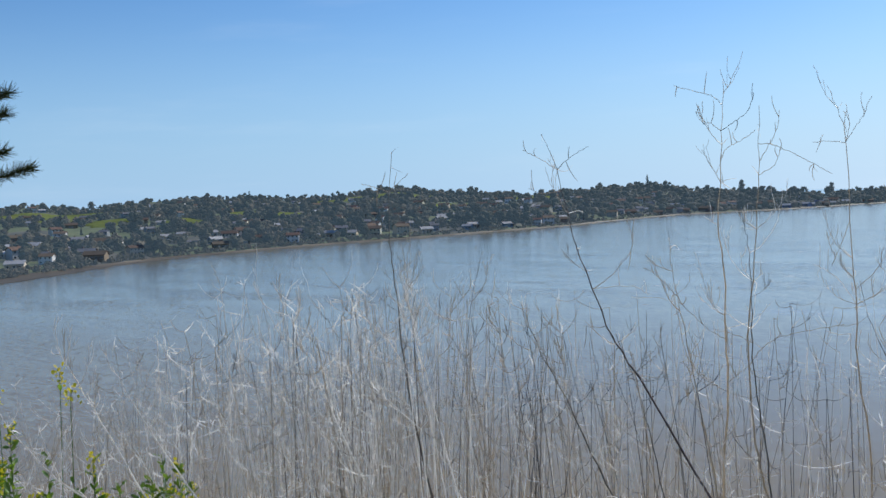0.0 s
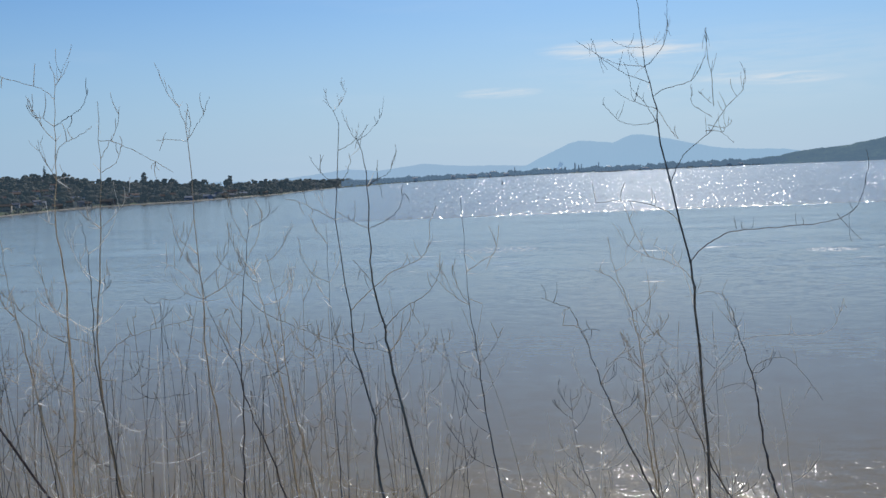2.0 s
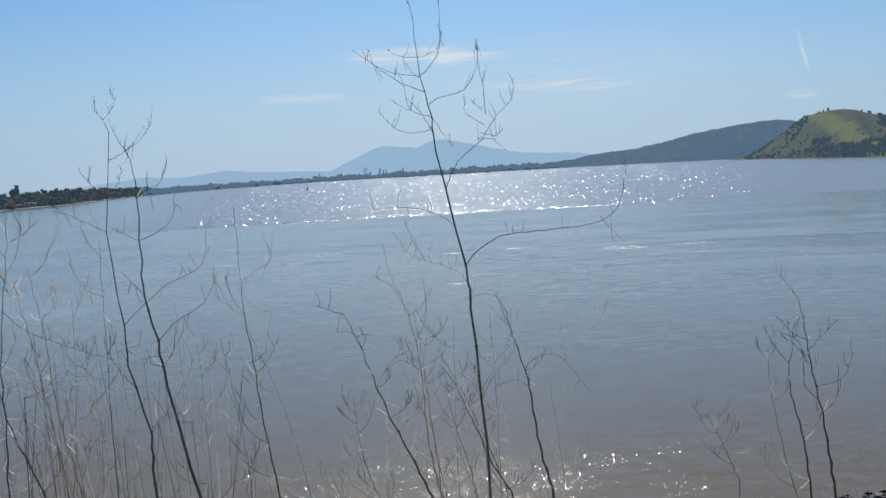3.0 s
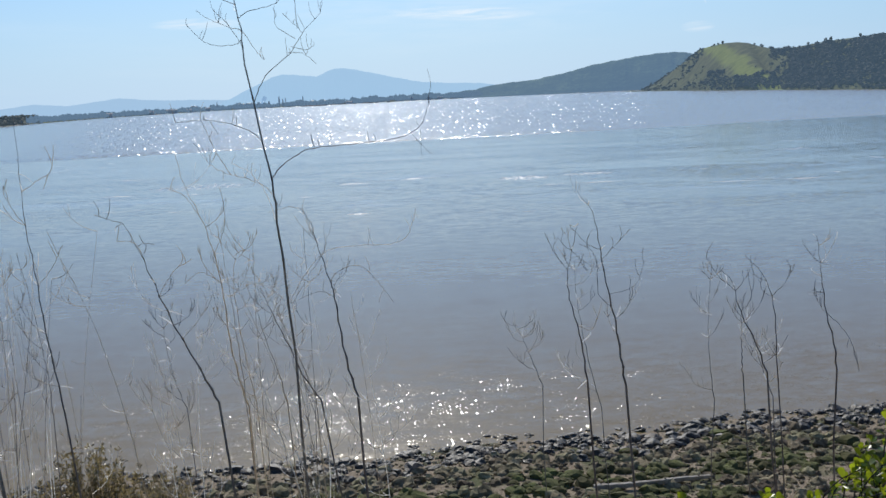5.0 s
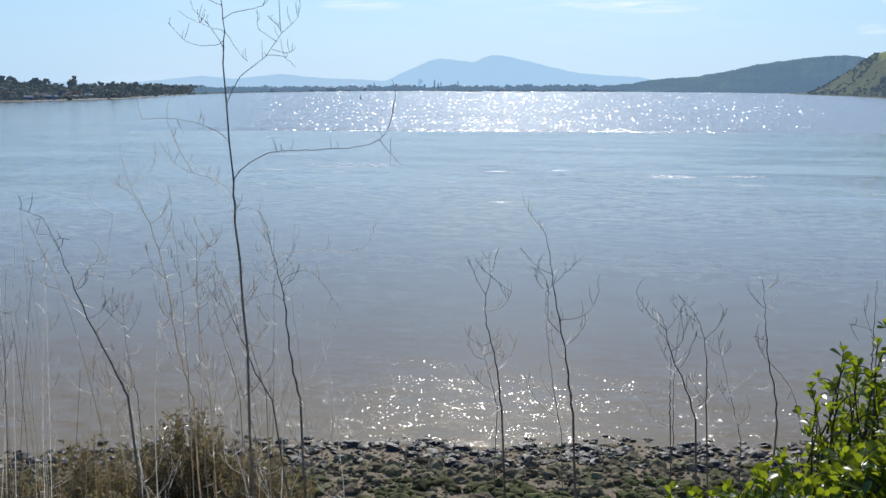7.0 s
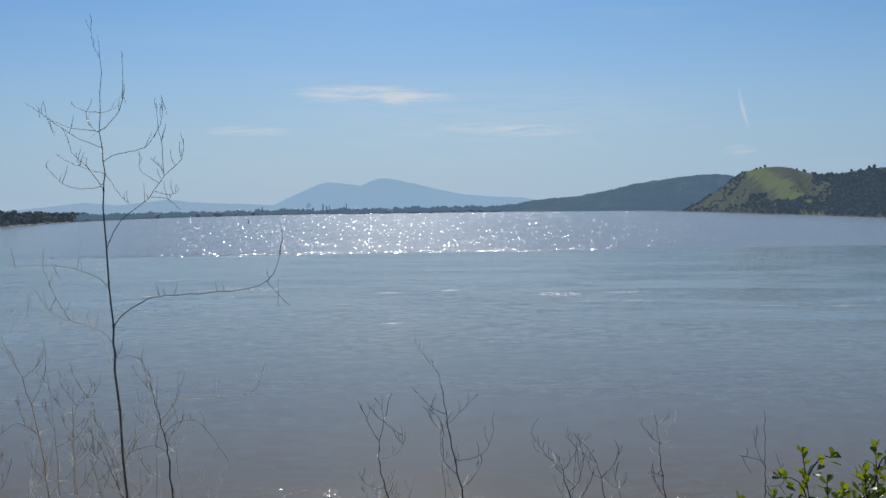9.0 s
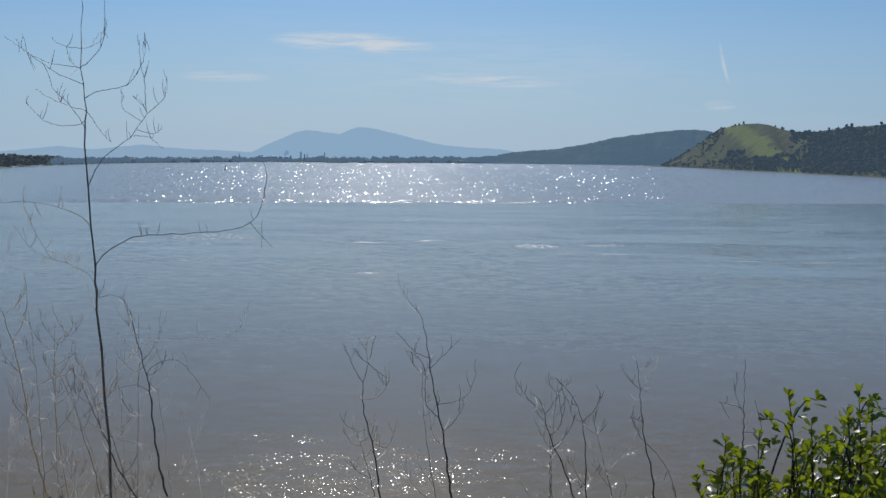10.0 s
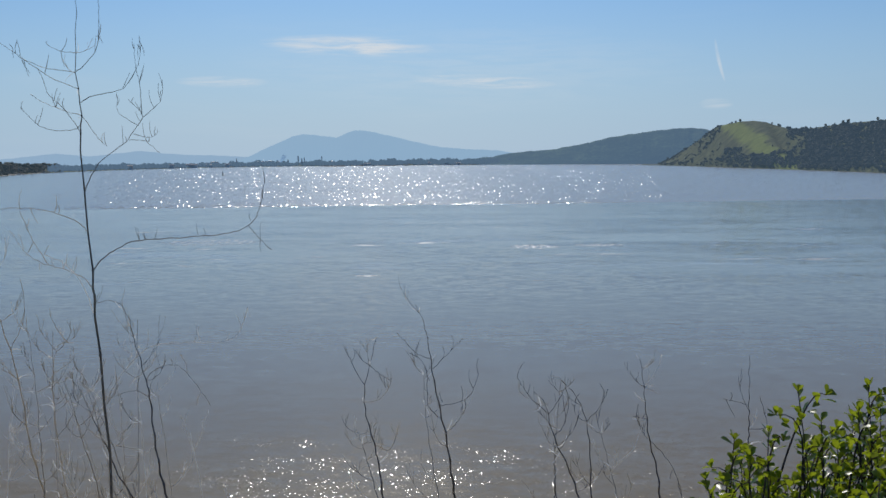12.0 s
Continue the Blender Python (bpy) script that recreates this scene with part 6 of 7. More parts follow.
def stalk_mass():
    """The crowd of thin dead stalks between the single ones: the nearer as things, the rest as one mass."""
    rng = random.Random(61)
    n = 0
    sets = {"pale": Shape(), "tan": Shape(), "dark": Shape()}
    hold = []
    for i in range(800):
        az = -72 + 58 * rng.random() ** 1.5 if i % 4 else rng.gauss(-52, 4)
        r = rng.uniform(2.3, 4.2)
        x, y = r * math.sin(radians(az)), r * math.cos(radians(az))
        hmax = table(az, [(-75, 15.2), (-66, 15.45), (-61, 15.75), (-50, 15.72), (-40, 15.66), (-20, 15.58), (-6, 15.35)])
        z = hmax - abs(rng.gauss(0, 0.24))
        g = bluff_z(x, y)
        lean = rng.gauss(-0.03, 0.12)
        tone = rng.choices(("pale", "tan", "dark"), (8, 4, 2) if az < -44 else (3, 4, 3))[0]
        if i < 110:
            top = (x + lean, y + rng.gauss(0, 0.06), z)
            mid = (x + lean * 0.45 + rng.gauss(0, 0.02), y, g + (z - g) * 0.62)
            dry_plant((x, y), (x + lean * 0.2, y, g + (z - g) * 0.3), mid, top, rng.uniform(0.0014, 0.0026), tone, 2000 + i, rng.randrange(4, 8), "thin dry stalks")
            continue
        sh = sets[tone]
        pts = bend((x, y, g - 0.05), (x + lean * 0.4 + rng.gauss(0, 0.03), y, g + (z - g) * 0.5), (x + lean, y + rng.gauss(0, 0.08), z), 8)
        q = rng.uniform(0.0011, 0.0022)
        sh.tube(pts, [q * (1 - 0.07 * k) for k in range(9)], 4, False)
        hold.extend(pts[4:])
        for _ in range(rng.randrange(2, 5)):
            k = rng.randrange(4, 9)
            a = rng.uniform(0, 6.283)
            spray(sh, rng, pts[k], (math.cos(a), math.sin(a), rng.uniform(-0.1, 0.9)), rng.uniform(0.05, 0.16), 0.0010, sh, 1)
    for tone, sh in sets.items():
        tagged(new("dry_stalk_thicket", sh.mesh("dry_stalk_thicket", STEM_MATS[tone])), "thicket of thin %s dead stalks on the bluff" % {"pale": "bleached", "tan": "tan", "dark": "brown"}[tone], "dry stalks", kind="stuff")
    # bleached broken bits of stalk hanging in the thicket
    bits = Shape()
    heads = [h for h in hold if h.x < -1.3 * h.y and h.z > 15.1]
    for i in range(2100):
        p = Vector(heads[rng.randrange(len(heads))] if i % 5 < 3 else hold[rng.randrange(len(hold))])
        way = Vector((rng.uniform(-1, 1), rng.uniform(-1, 1), rng.uniform(-0.9, 1.2))).normalized()
        ln = rng.uniform(0.015, 0.06) * (2.2 if rng.random() < 0.10 else 1)
        kink = Vector((rng.uniform(-1, 1), rng.uniform(-1, 1), rng.uniform(-1, 1))) * ln * 0.1
        bits.ribbon(bend(p, p + way * ln * 0.5 + kink, p + way * ln, 4), rng.uniform(0.0007, 0.0015), (rng.uniform(-0.5, 0.9), -1, rng.uniform(-0.5, 0.6)))
    tagged(new("broken_straw", bits.mesh("broken_straw", M_STRAW)), "bleached broken straw caught among the dead stalks", "straw", kind="stuff")


stalk_mass()


def leaf_shape(length, width, fold, curl_up, rows=((0.0, 0.10), (0.3, 0.75), (0.62, 1.0), (0.86, 0.7), (1.0, 0.12))):
    """A leaf with a folded midrib, eight faces; the rows give its outline from stalk to tip."""
    v = []
    for t, w in rows:
        z = curl_up * length * t * t
        for s in (-1, 0, 1):
            v.append((s * w * width * 0.5, t * length, z + (abs(s) * fold * w * width)))
    f = []
    for i in range(len(rows) - 1):
        for j in range(2):
            a = i * 3 + j
            f.append((a, a + 1, a + 4, a + 3))
    return v, f


OBOVATE = ((0.0, 0.10), (0.35, 0.52), (0.66, 0.94), (0.86, 0.92), (1.0, 0.34))


def turn_to(way, roll):
    q = Vector(way).normalized().to_track_quat("Y", "Z").to_matrix().to_4x4()
    return q @ Matrix.Rotation(roll, 4, "Y")


def bush_top(x):
    return table(x, [(1.30, 15.35), (1.36, 15.50), (1.42, 15.55), (1.47, 15.60), (1.52, 15.56), (1.60, 15.64), (1.75, 15.68), (1.95, 15.55), (2.15, 15.3)])


def pad_top(x, y):
    """The near, low shoulder of the bush: rises away from the bay side."""
    return table(x, [(0.9, 15.36), (1.10, 15.46), (1.22, 15.53), (1.31, 15.585), (1.45, 15.63), (1.6, 15.63)]) - 0.16 * max(0.0, 1.2 - y) - 0.10 * max(0.0, y - 1.40) + 0.07 * lump(x, y, 8.0, 5)


def green_bush():
    """The evergreen bush: open sprigs with rosettes of thick glossy leaves over a dense lower shoulder."""
    rng = random.Random(71)
    bx, by = 1.62, 1.78
    g = bluff_z(bx, by) - 0.05
    t = thing("green_bush", (bx, by, g), "glossy bright green leafy evergreen bush on the bluff edge", "bush")
    o = Vector((bx, by, g))
    shoots = []

    def shoot(tip, ln, spread=0.3, size=1.0, way=None):
        d = Vector(way) if way else Vector((rng.gauss(0, spread), rng.gauss(-0.08, spread), 1.0))
        shoots.append((Vector(tip), d.normalized(), ln, size))

    # the tallest sprigs, each with side sprigs on alternate sides
    for x, y, z, ln in ((1.460, 1.545, 15.742, 0.26), (1.397, 1.62, 15.655, 0.20), (1.500, 1.565, 15.695, 0.20), (1.420, 1.54, 15.688, 0.15), (1.352, 1.60, 15.603, 0.16), (1.597, 1.645, 15.725, 0.26),
                        (1.395, 1.537, 15.655, 0.16), (1.64, 1.60, 15.75, 0.24), (1.545, 1.62, 15.64, 0.2), (1.70, 1.66, 15.74, 0.2), (1.565, 1.60, 15.70, 0.2)):
        lean = Vector((rng.gauss(-0.05, 0.08), rng.gauss(0, 0.06), 1)).normalized()
        z -= 0.02
        shoot((x, y, z), ln, way=lean)
        for k in range(int(ln / 0.03)):
            a = k * 2.4 + rng.random()
            foot = Vector((x, y, z)) - lean * (0.035 + 0.03 * k)
            d = Vector((math.cos(a), math.sin(a) * 0.8, 0.9))
            reach = rng.uniform(0.018, 0.034) + 0.004 * k
            shoot(foot + d * reach, reach * 1.3, way=d, size=0.95)
    n = len(shoots) + 520
    while len(shoots) < n:
        x = rng.uniform(1.38, 2.15)
        y = min(2.2, max(1.5, 1.68 + rng.gauss(0, 0.11) + 0.25 * max(0, x - 1.6)))
        z = bush_top(x) - 0.03 - abs(rng.gauss(0, 0.16)) + 0.05 * lump(x, y, 11.0, 2)
        if z > g + 0.45:
            shoot((x, y, z), rng.uniform(0.06, 0.13))
    # the shoulder
    n = len(shoots) + 820
    while len(shoots) < n:
        x, y = rng.uniform(1.05, 1.62), rng.uniform(0.98, 1.46)
        if x + 0.36 * y < 1.675 + 0.03 * lump(x, y, 7.0, 8):
            continue
        z = pad_top(x, y) - 0.02 - abs(rng.gauss(0, 0.055))
        shoot((x, y, z), rng.uniform(0.04, 0.09), 0.5, rng.uniform(0.95, 1.2))
    # the low skirt towards the bay
    n = len(shoots) + 330
    while len(shoots) < n:
        x, y = rng.uniform(0.76, 1.35), rng.uniform(1.30, 1.62)
        z = table(x, [(0.76, 15.25), (0.82, 15.285), (0.98, 15.315), (1.08, 15.33), (1.13, 15.39), (1.3, 15.45)]) - abs(rng.gauss(0, 0.07)) + 0.03 * lump(x, y, 12.0, 3)
        shoot((x, y, z), rng.uniform(0.05, 0.1), 0.45)
    leaves = []
    for i in range(9):
        limbs = Shape()
        a = i * 0.7
        e = Vector((bx + 0.42 * math.cos(a) - 0.1, by + 0.28 * math.sin(a), g + rng.uniform(0.55, 0.95)))
        limbs.tube([p - o for p in bend((bx, by, g), ((bx + e.x) / 2, (by + e.y) / 2, (g + e.z) / 2 + 0.06), e, 6)], [0.016 - 0.0017 * k for k in range(7)], 6)
        part("limb", limbs, M_BARK, t)
    for ex, ey, ez in ((1.30, 1.12, 15.42), (1.20, 1.28, 15.36), (1.42, 1.08, 15.44), (1.46, 1.3, 15.45), (0.95, 1.45, 15.15), (1.15, 1.48, 15.2), (1.46, 1.56, 15.45), (1.62, 1.65, 15.45)):
        limbs = Shape()
        e = Vector((ex, ey, ez))
        limbs.tube([p - o for p in bend((bx, by, g), ((bx + e.x) / 2, (by + e.y) / 2 + 0.04, (g + e.z) / 2 - 0.05), e, 7)], [0.013 - 0.0013 * k for k in range(8)], 6)
        part("limb", limbs, M_BARK, t)
    twigs = Shape()
    for tip, d, ln, size in shoots:
        low = tip - d * ln
        root = low + Vector((rng.gauss(0, 0.02), rng.uniform(0.0, 0.05), -rng.uniform(0.08, 0.16)))
        twigs.tube([p - o for p in bend(root, low, tip, 8)], [0.0018 - 0.00014 * k for k in range(9)], 4, False)
        n = max(4, int(ln / 0.0085))
        side = d.orthogonal().normalized()
        other = d.cross(side)
        for k in range(n):
            f = k / n
            p = low + d * (ln * f ** 0.9)
            a = k * 2.4 + rng.uniform(-0.4, 0.4)
            way = (side * math.cos(a) + other * math.sin(a)) + d * (0.45 + rng.uniform(-0.2, 0.3)) + Vector((0, 0, 0.15))
            leaves.append((p, way, size * rng.uniform(0.75, 1.2) * 0.018))
        for k in range(4):
            a = k * 1.57 + rng.uniform(-0.4, 0.4)
            way = (side * math.cos(a) + other * math.sin(a)) * 0.7 + d * rng.uniform(0.6, 1.2)
            leaves.append((tip, way, size * rng.uniform(0.6, 1.0) * 0.0175))
    tagged(part("branchwork", twigs, M_BARK, t), kind="stuff")
    kinds = [leaf_shape(1.0, 0.62, 0.10, 0.10, OBOVATE), leaf_shape(1.0, 0.70, 0.16, -0.12, OBOVATE), leaf_shape(1.0, 0.56, 0.06, 0.2, OBOVATE)]
    meshes = []
    for v, f in kinds:
        s = Shape()
        s.add(v, f)
        meshes.append(s.mesh("leaf", M_LEAF, True))
    rest = Shape()
    near = sorted(range(len(leaves)), key=lambda i: (leaves[i][0].x - 1.42) ** 2 + (leaves[i][0].z - 15.68) ** 2)[:300]
    chosen = set(near)
    for i, (p, way, s) in enumerate(leaves):
        m = Matrix.Translation(p - o) @ turn_to(way, rng.uniform(-0.5, 0.5)) @ Matrix.Diagonal((s, s, s, 1))
        k = rng.randrange(3)
        if i in chosen:
            lf = part("leaf", meshes[k], None, t)
            lf.matrix_basis = m
        else:
            rest.add([m @ Vector(v) for v in kinds[k][0]], kinds[k][1])
    tagged(part("foliage", rest, M_LEAF, t, shade=True), kind="stuff")


green_bush()


def brush(at, size, seed, mat=M_BROWNLEAF, label="dense dry brown-green brush on the bluff slope", n=420):
    """A dense dry bush of fine stems and small leaves."""
    rng = random.Random(seed)
    x, y = at
    g = bluff_z(x, y) - 0.1
    t = thing("dry_bush", (x, y, g), label, "bush", "dry bushes on the slope")
    st, lv = Shape(), Shape()
    lf = leaf_shape(1.0, 0.35, 0.1, 0.1)
    for i in range(n):
        a, q = rng.uniform(0, 6.283), math.sqrt(rng.random())
        h = size[2] * (1 - 0.45 * q * q) * rng.uniform(0.7, 1.05)
        e = Vector((size[0] * q * math.cos(a), size[1] * q * math.sin(a), h))
        pts = bend((e.x * 0.35, e.y * 0.35, 0), e * 0.6 + Vector((0, 0, h * 0.05)), e, 6)
        st.tube(pts, [0.008 - 0.001 * k for k in range(7)], 3, False)
        for k in range(40):
            f = rng.uniform(0.35, 1.0)
            p = pts[min(6, int(f * 6))].lerp(pts[min(6, int(f * 6) + 1)], rng.random())
            w = Vector((rng.uniform(-1, 1), rng.uniform(-1, 1), rng.uniform(-0.1, 1.2)))
            m = Matrix.Translation(p) @ turn_to(w, rng.uniform(0, 6)) @ Matrix.Scale(rng.uniform(0.045, 0.085), 4)
            lv.add([m @ Vector(v) for v in lf[0]], lf[1])
    tagged(part("branchwork", st, M_TAN, t), kind="stuff")
    tagged(part("foliage", lv, mat, t), kind="stuff")


brush((-4.55, 14.0), (1.3, 1.1, 3.5), 1, n=620)
brush((-5.9, 13.6), (1.4, 1.2, 2.9), 2, n=560)
brush((-3.45, 13.5), (1.3, 1.1, 2.9), 3, n=560)
brush((-7.8, 14.2), (1.6, 1.3, 3.0), 4, n=520)
brush((-2.6, 13.6), (1.1, 0.9, 1.7), 5)
brush((-1.5, 14.2), (0.9, 0.8, 1.3), 6, n=260)
brush((-3.2, 12.2), (1.3, 0.9, 1.6), 7, n=420)
brush((-5.0, 12.2), (1.5, 0.9, 1.9), 8, n=480)


def mustard(at, height, seed, leafiness=150):
    """A green flowering weed: stem, toothed leaves and heads of small yellow petals."""
    rng = random.Random(seed)
    x, y = at
    g = bluff_z(x, y) - 0.05
    t = thing("mustard_weed", (x, y, g), "green mustard weed with small yellow flowers", "weed", "flowering weeds")
    lv, fl = Shape(), Shape()
    lf = leaf_shape(1.0, 0.42, 0.12, 0.15)
    pt = leaf_shape(1.0, 0.7, 0.05, 0.1)
    for b in range(3 if leafiness < 20 else 8):
        a = rng.uniform(0, 6.283)
        top = Vector((0.16 * math.cos(a) * rng.random(), 0.16 * math.sin(a) * rng.random(), height * (rng.uniform(0.7, 1.0) if leafiness > 20 else rng.uniform(0.95, 1.0))))
        pts = bend((0, 0, 0), top * 0.5 + Vector((0.03 * math.cos(a), 0.03 * math.sin(a), 0)), top, 8)
        st = Shape()
        st.tube(pts, [0.0022 - 0.00018 * k for k in range(9)], 5, False)
        part("stem", st, M_WEED, t)
        for k in range(leafiness):
            f = rng.uniform(0.25, 0.98) ** 0.6
            p = pts[int(f * 8)].lerp(pts[min(8, int(f * 8) + 1)], rng.random())
            w = Vector((rng.uniform(-1, 1), rng.uniform(-1, 1), rng.uniform(0, 0.9)))
            s = rng.uniform(0.018, 0.042) * (1.25 - 0.65 * f)
            m = Matrix.Translation(p) @ turn_to(w, rng.uniform(-1, 1)) @ Matrix.Scale(s, 4)
            lv.add([m @ Vector(v) for v in lf[0]], lf[1])
        if b < 4:
            for k in range(26):
                p = top + Vector((rng.gauss(0, 0.008), rng.gauss(0, 0.008), rng.uniform(-0.035, 0.012)))
                w = Vector((rng.uniform(-1, 1), rng.uniform(-1, 1), rng.uniform(0, 1)))
                m = Matrix.Translation(p) @ turn_to(w, 0) @ Matrix.Scale(rng.uniform(0.007, 0.011), 4)
                fl.add([m @ Vector(v) for v in pt[0]], pt[1])
    tagged(part("leaves", lv, M_WEED, t), kind="stuff")
    tagged(part("flowers", fl, M_PETAL, t, "small yellow petals"), kind="stuff")


mustard((-2.09, 0.69), 1.57, 1, 6)
for i, (x, y, h) in enumerate(((-2.2, 0.62, 1.40), (-2.0, 0.85, 1.36), (-2.25, 0.8, 1.42), (-2.1, 0.98, 1.34), (-2.4, 0.7, 1.42), (-1.95, 0.68, 1.36), (-2.3, 1.05, 1.34), (-2.05, 1.12, 1.28), (-2.5, 1.0, 1.36), (-1.9, 0.8, 1.32), (-2.15, 0.72, 1.42),
                               (-2.3, 0.9, 1.4), (-1.95, 0.95, 1.33), (-2.0, 0.75, 1.40), (-1.97, 1.05, 1.3), (-2.12, 0.86, 1.38), (-1.92, 1.15, 1.24), (-2.02, 0.92, 1.36))):
    mustard((x, y), h + 0.015, 10 + i)


def pine():
    """A pine beside the viewpoint; only the ends of its boughs reach into view."""
    rng = random.Random(91)
    x, y = -12.6, 2.6
    g = bluff_z(x, y)
    t = thing("pine_tree", (x, y, g - 0.3), "pine with drooping tufted green boughs", "tree")
    o = Vector((x, y, g - 0.3))
    sh = Shape()
    sh.tube(bend((0, 0, 0), (0.1, 0.1, 3.2), (0, 0.2, 6.6), 10), [0.2 - 0.016 * k for k in range(11)], 9)
    part("trunk", sh, M_BARK, t)
    ends = [Vector((-11.36, 3.96, 17.42)), Vector((-11.40, 3.92, 17.2)), Vector((-11.30, 4.12, 16.60)), Vector((-11.42, 3.9, 16.78))]
    for i in range(20):
        a = rng.uniform(1.2, 6.0)
        z = 15.6 + i * 0.27
        ends.append(Vector((x + 0.95 * math.cos(a) * (1.2 - i * 0.04), y + 0.95 * math.sin(a) * (1.2 - i * 0.04), z)))
    for e in ends:
        e = e - o
        s = Vector((0, 0.1, max(1.2, e.z - 0.25)))
        sh = Shape()
        pts = bend(s, (s + e) / 2 + Vector((0, 0, -0.08)), e, 8)
        sh.tube(pts, [0.028 - 0.0028 * k for k in range(9)], 5)
        b = part("bough", sh, M_BARK, t)
        nd = Shape()
        for k in range(800):
            f = rng.uniform(0.45, 1.0)
            p = pts[min(7, int(f * 8))].lerp(pts[min(8, int(f * 8) + 1)], rng.random())
            d = (e - s).normalized()
            w = (d * rng.uniform(0.2, 1.2) + Vector((rng.uniform(-1, 1), rng.uniform(-1, 1), rng.uniform(-0.5, 1)))).normalized()
            q = p + w * rng.uniform(0.09, 0.17)
            nd.tube([p, (p + q) / 2 + Vector((0, 0, -0.004)), q], [0.0028, 0.0026, 0.001], 3, False)
        tagged(part("needles", nd, M_NEEDLE, b), kind="stuff")


pine()


# ---- the beach: rocks, timber ----
def rock_mesh(seed, mat):
    rng = random.Random(seed)
    vs, fs = ball(2, rng, 0.28, (rng.uniform(0.8, 1.2), rng.uniform(0.7, 1.0), rng.uniform(0.45, 0.7)), 1.3)
    sh = Shape()
    sh.add(vs, fs)
    return sh


def beach():
    rng = random.Random(101)
    mats = {"wet": M_WETROCK, "grey": M_ROCK, "moss": M_MOSS}
    words = {"wet": "dark wet boulder at the waterline", "grey": "rough grey boulder on the beach", "moss": "boulder covered with green moss and weed"}
    kinds = {k: [rock_mesh(i * 10 + j, m) for j in range(5)] for i, (k, m) in enumerate(mats.items())}
    shared = {k: [s.mesh("boulder", mats[k]) for s in v] for k, v in kinds.items()}
    rest = {k: Shape() for k in mats}
    single = 0
    for i in range(4200):
        x = rng.uniform(-34, 30)
        d = 16.5 * rng.random() ** 0.9 - 1.2
        y = shore_y(x) - d
        if d > 11.5 and rng.random() < 0.55:
            continue
        moss = lump(x, y, 0.35, 3) + (0.25 if 6 < d < 12 else -0.25)
        kind = "wet" if d < 2.2 + rng.random() * 2.5 else ("moss" if moss > 0.1 else "grey")
        s = 0.16 + 0.26 * rng.random() ** 2.2
        if d < -0.3:
            s *= 0.8
        z = bluff_z(x, y)
        m = pose(x, y, z + s * 0.12, rng.uniform(-20, 20), rng.uniform(-20, 20), rng.uniform(0, 360)) @ Matrix.Diagonal((s, s, s, 1))
        k = rng.randrange(5)
        if -3.5 < x < 7 and 2 < d < 10 and single < 290 and s > 0.22:
            ob = new("boulder", shared[kind][k])
            ob.matrix_basis = m
            tagged(ob, words[kind], "boulder", "boulders on the beach")
            single += 1
        else:
            rest[kind].add([m @ Vector(v) for v in kinds[kind][k].v], kinds[kind][k].f)
    for k, sh in rest.items():
        tagged(new("beach_rocks", sh.mesh("beach_rocks", mats[k])), {"wet": "dark wet rocks along the waterline", "grey": "rough grey rocks strewn over the beach", "moss": "mossy green rocks on the beach"}[k], "rocks", kind="stuff")
    peb = Shape()
    b = [ball(1, rng, 0.25, (1, 1, 0.6)) for _ in range(6)]
    for i in range(9000):
        x = rng.uniform(-24, 22)
        d = 17 * rng.random() + 0.2
        y = shore_y(x) - d
        s = rng.uniform(0.04, 0.11)
        vs, fs = b[rng.randrange(6)]
        z = bluff_z(x, y) + s * 0.2
        peb.add([(x + s * p, y + s * q, z + s * r) for p, q, r in vs], fs)
    tagged(new("beach_cobbles", peb.mesh("beach_cobbles", M_ROCK)), "grey cobbles between the beach boulders", "cobbles", kind="stuff")


beach()


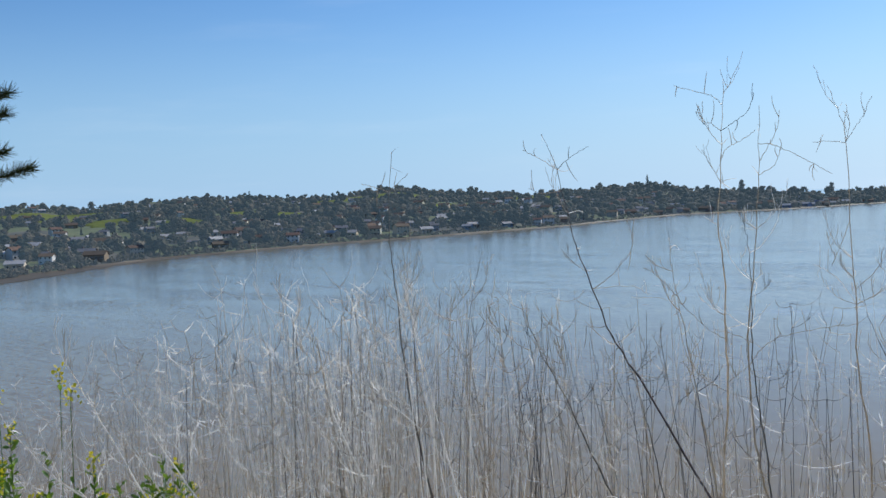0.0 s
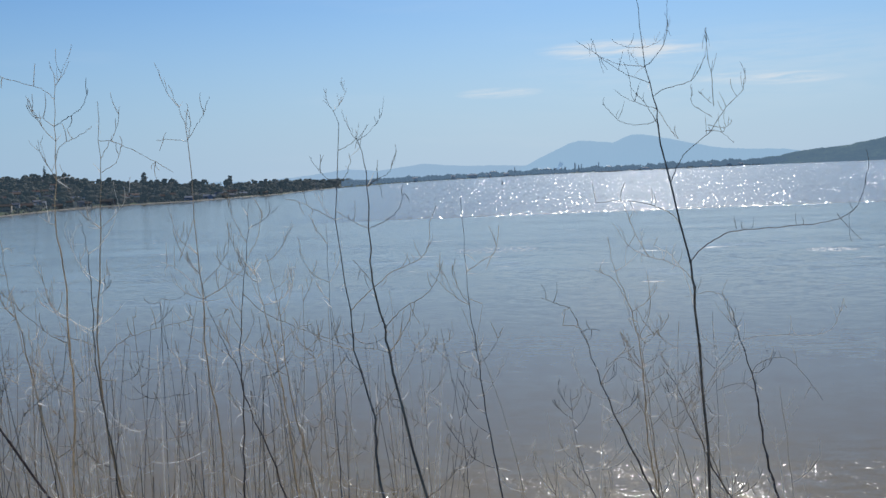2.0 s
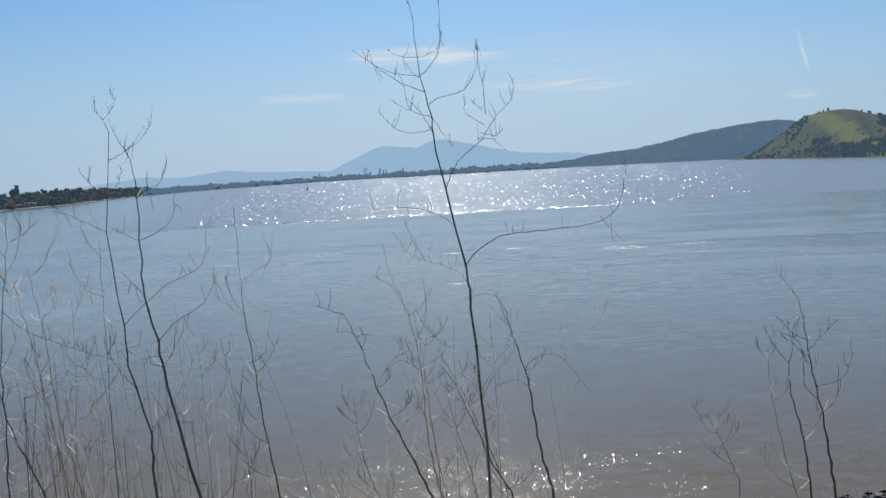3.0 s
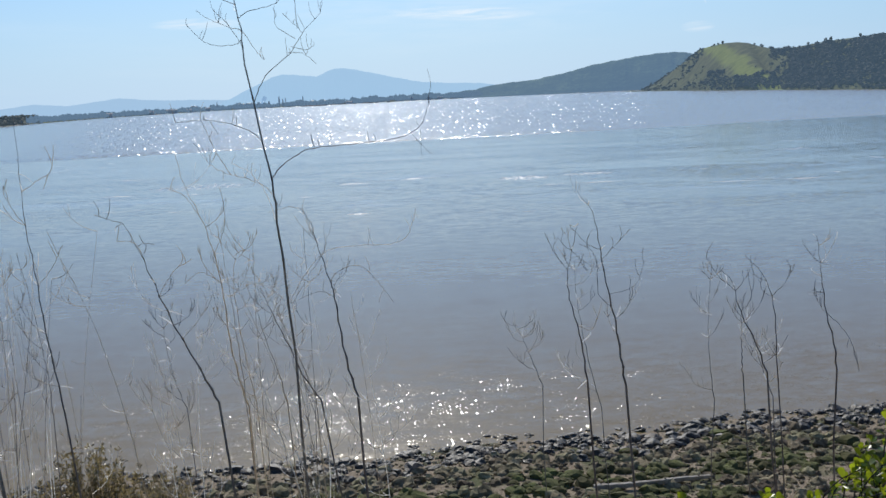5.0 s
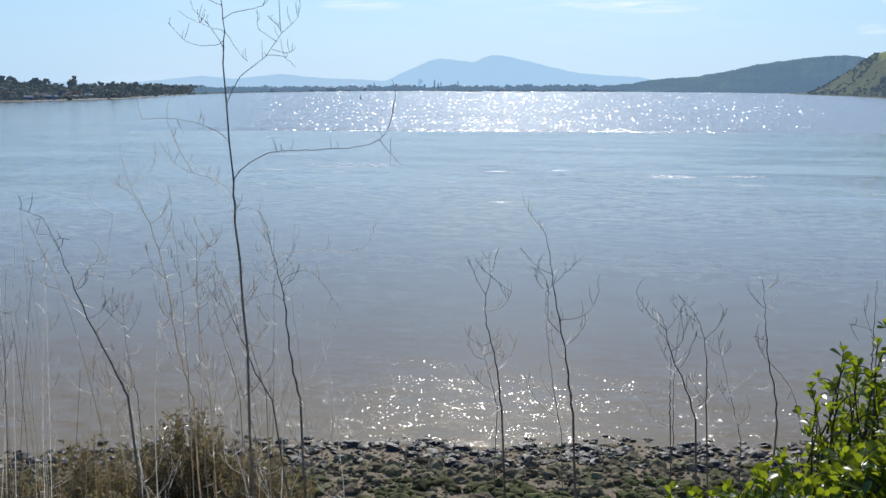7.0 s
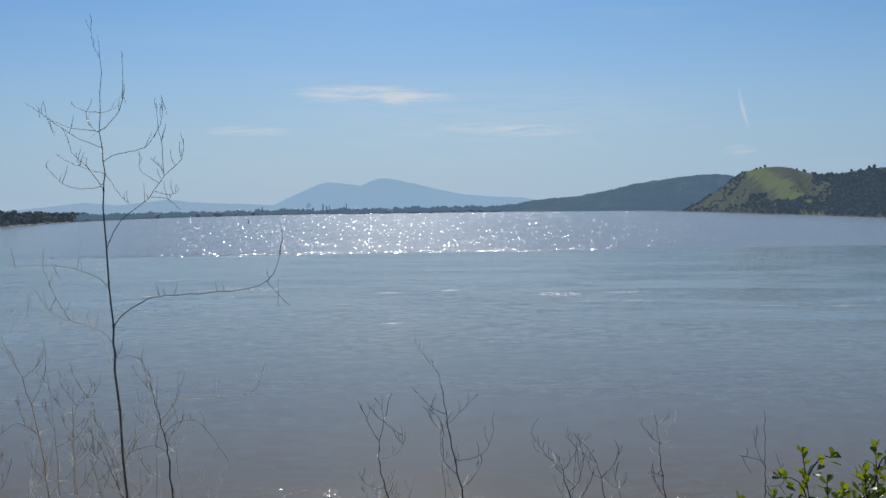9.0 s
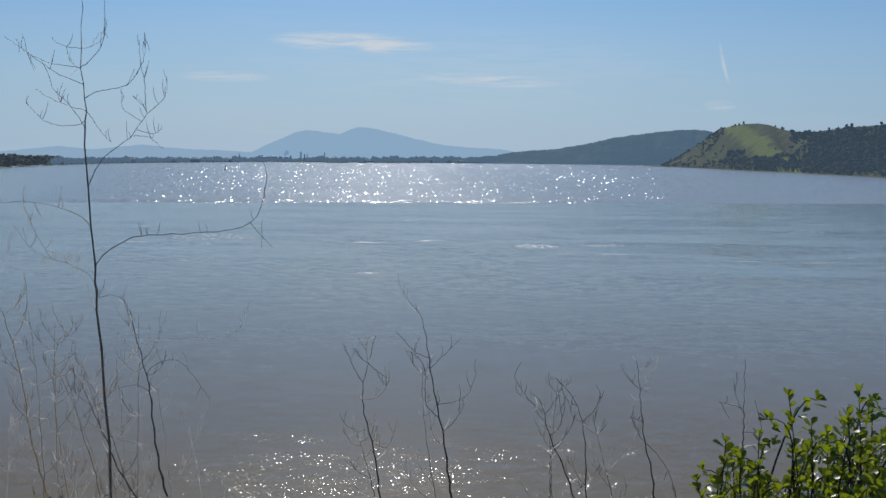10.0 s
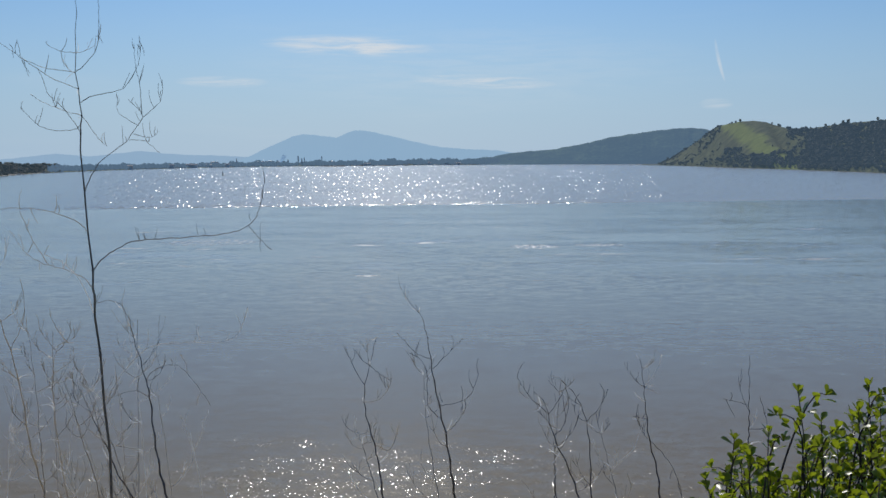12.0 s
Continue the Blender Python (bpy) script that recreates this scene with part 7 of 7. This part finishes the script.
def timber(name, a, b, w, h, mat, label, category, seed, tapered=False):
    """A long weathered beam with worn edges, knots and a split end."""
    rng = random.Random(seed)
    a, b = Vector(a), Vector(b)
    t = thing(name, tuple(a), label, category)
    n = 24
    d = b - a
    side = d.cross(Vector((0, 0, 1))).normalized()
    up = side.cross(d).normalized()
    sh = Shape()
    ring = ((-1, -0.8), (-0.85, -1), (0.85, -1), (1, -0.8), (1, 0.8), (0.85, 1), (-0.85, 1), (-1, 0.8))
    for i in range(n + 1):
        f = i / n
        k = (1 - 0.35 * f if tapered else 1) * (1 + rng.uniform(-0.05, 0.05))
        p = d * f + up * rng.uniform(-0.008, 0.008) + side * 0.05 * math.sin(f * 5)
        for u, v in ring:
            sh.v.append(tuple(p + side * u * w * 0.5 * k + up * v * h * 0.5 * k))
    for i in range(n):
        for j in range(8):
            q, r = i * 8 + j, i * 8 + (j + 1) % 8
            sh.f.append((q, r, r + 8, q + 8))
    sh.f.append(tuple(range(8))[::-1])
    sh.f.append(tuple(range(n * 8, n * 8 + 8)))
    part("beam", sh, mat, t)
    for f in (0.06, 0.33, 0.61, 0.9):
        sh = Shape()
        p = d * f + up * h * 0.5
        sh.tube([p - up * 0.02, p + up * 0.03], [0.035, 0.03], 7)
        part("bolt", sh, M_DARKLOG, t)
    return t


def on_beach(x, y, h):
    return (x, y, bluff_z(x, y) + h)


timber("driftwood_beam", on_beach(-2.13, 33.1, 0.2), on_beach(4.51, 33.95, 0.2), 0.30, 0.26, M_LOG, "long bleached white timber lying across the beach", "timber", 1)
timber("driftwood_log", on_beach(-4.6, 32.8, 0.16), on_beach(-1.7, 32.9, 0.16), 0.34, 0.32, M_DARKLOG, "dark waterlogged driftwood log on the beach", "log", 2, True)
timber("driftwood_plank", on_beach(-5.15, 33.0, 0.3), on_beach(-4.05, 30.9, 0.2), 0.42, 0.16, M_GREYWOOD, "short broken grey plank lying on the bank", "plank", 3)
timber("driftwood_pole", on_beach(2.6, 32.9, 0.1), on_beach(5.6, 32.5, 0.1), 0.16, 0.14, M_GREYWOOD, "thin grey driftwood pole on the upper beach", "pole", 4, True)
timber("driftwood_log", on_beach(6.0, 36.0, 0.2), on_beach(10.5, 36.6, 0.2), 0.2, 0.2, M_GREYWOOD, "grey driftwood log among the beach boulders", "log", 5, True)


def dry_grass():
    """Dry grass tufts over the upper beach and the slope."""
    rng = random.Random(111)
    sets = (Shape(), Shape())
    for i in range(1500):
        x = rng.uniform(-14, 14)
        d = rng.uniform(13.0, 34)
        y = shore_y(x) - d
        if d > 20 and rng.random() < 0.4:
            continue
        z = bluff_z(x, y)
        sh = sets[0 if rng.random() < 0.75 else 1]
        for k in range(7):
            a = rng.uniform(0, 6.283)
            h = rng.uniform(0.15, 0.5)
            e = (x + 0.6 * h * math.cos(a), y + 0.6 * h * math.sin(a), z + h)
            sh.tube([(x, y, z - 0.03), (x + 0.2 * h * math.cos(a), y + 0.2 * h * math.sin(a), z + h * 0.6), e], [0.007, 0.005, 0.002], 3, False)
    tagged(new("dry_grass", sets[0].mesh("dry_grass", M_TAN)), "tufts of dry tan grass on the bank", "grass", kind="stuff")
    tagged(new("green_grass", sets[1].mesh("green_grass", M_WEED)), "tufts of fresh green grass on the bank", "grass", kind="stuff")


dry_grass()
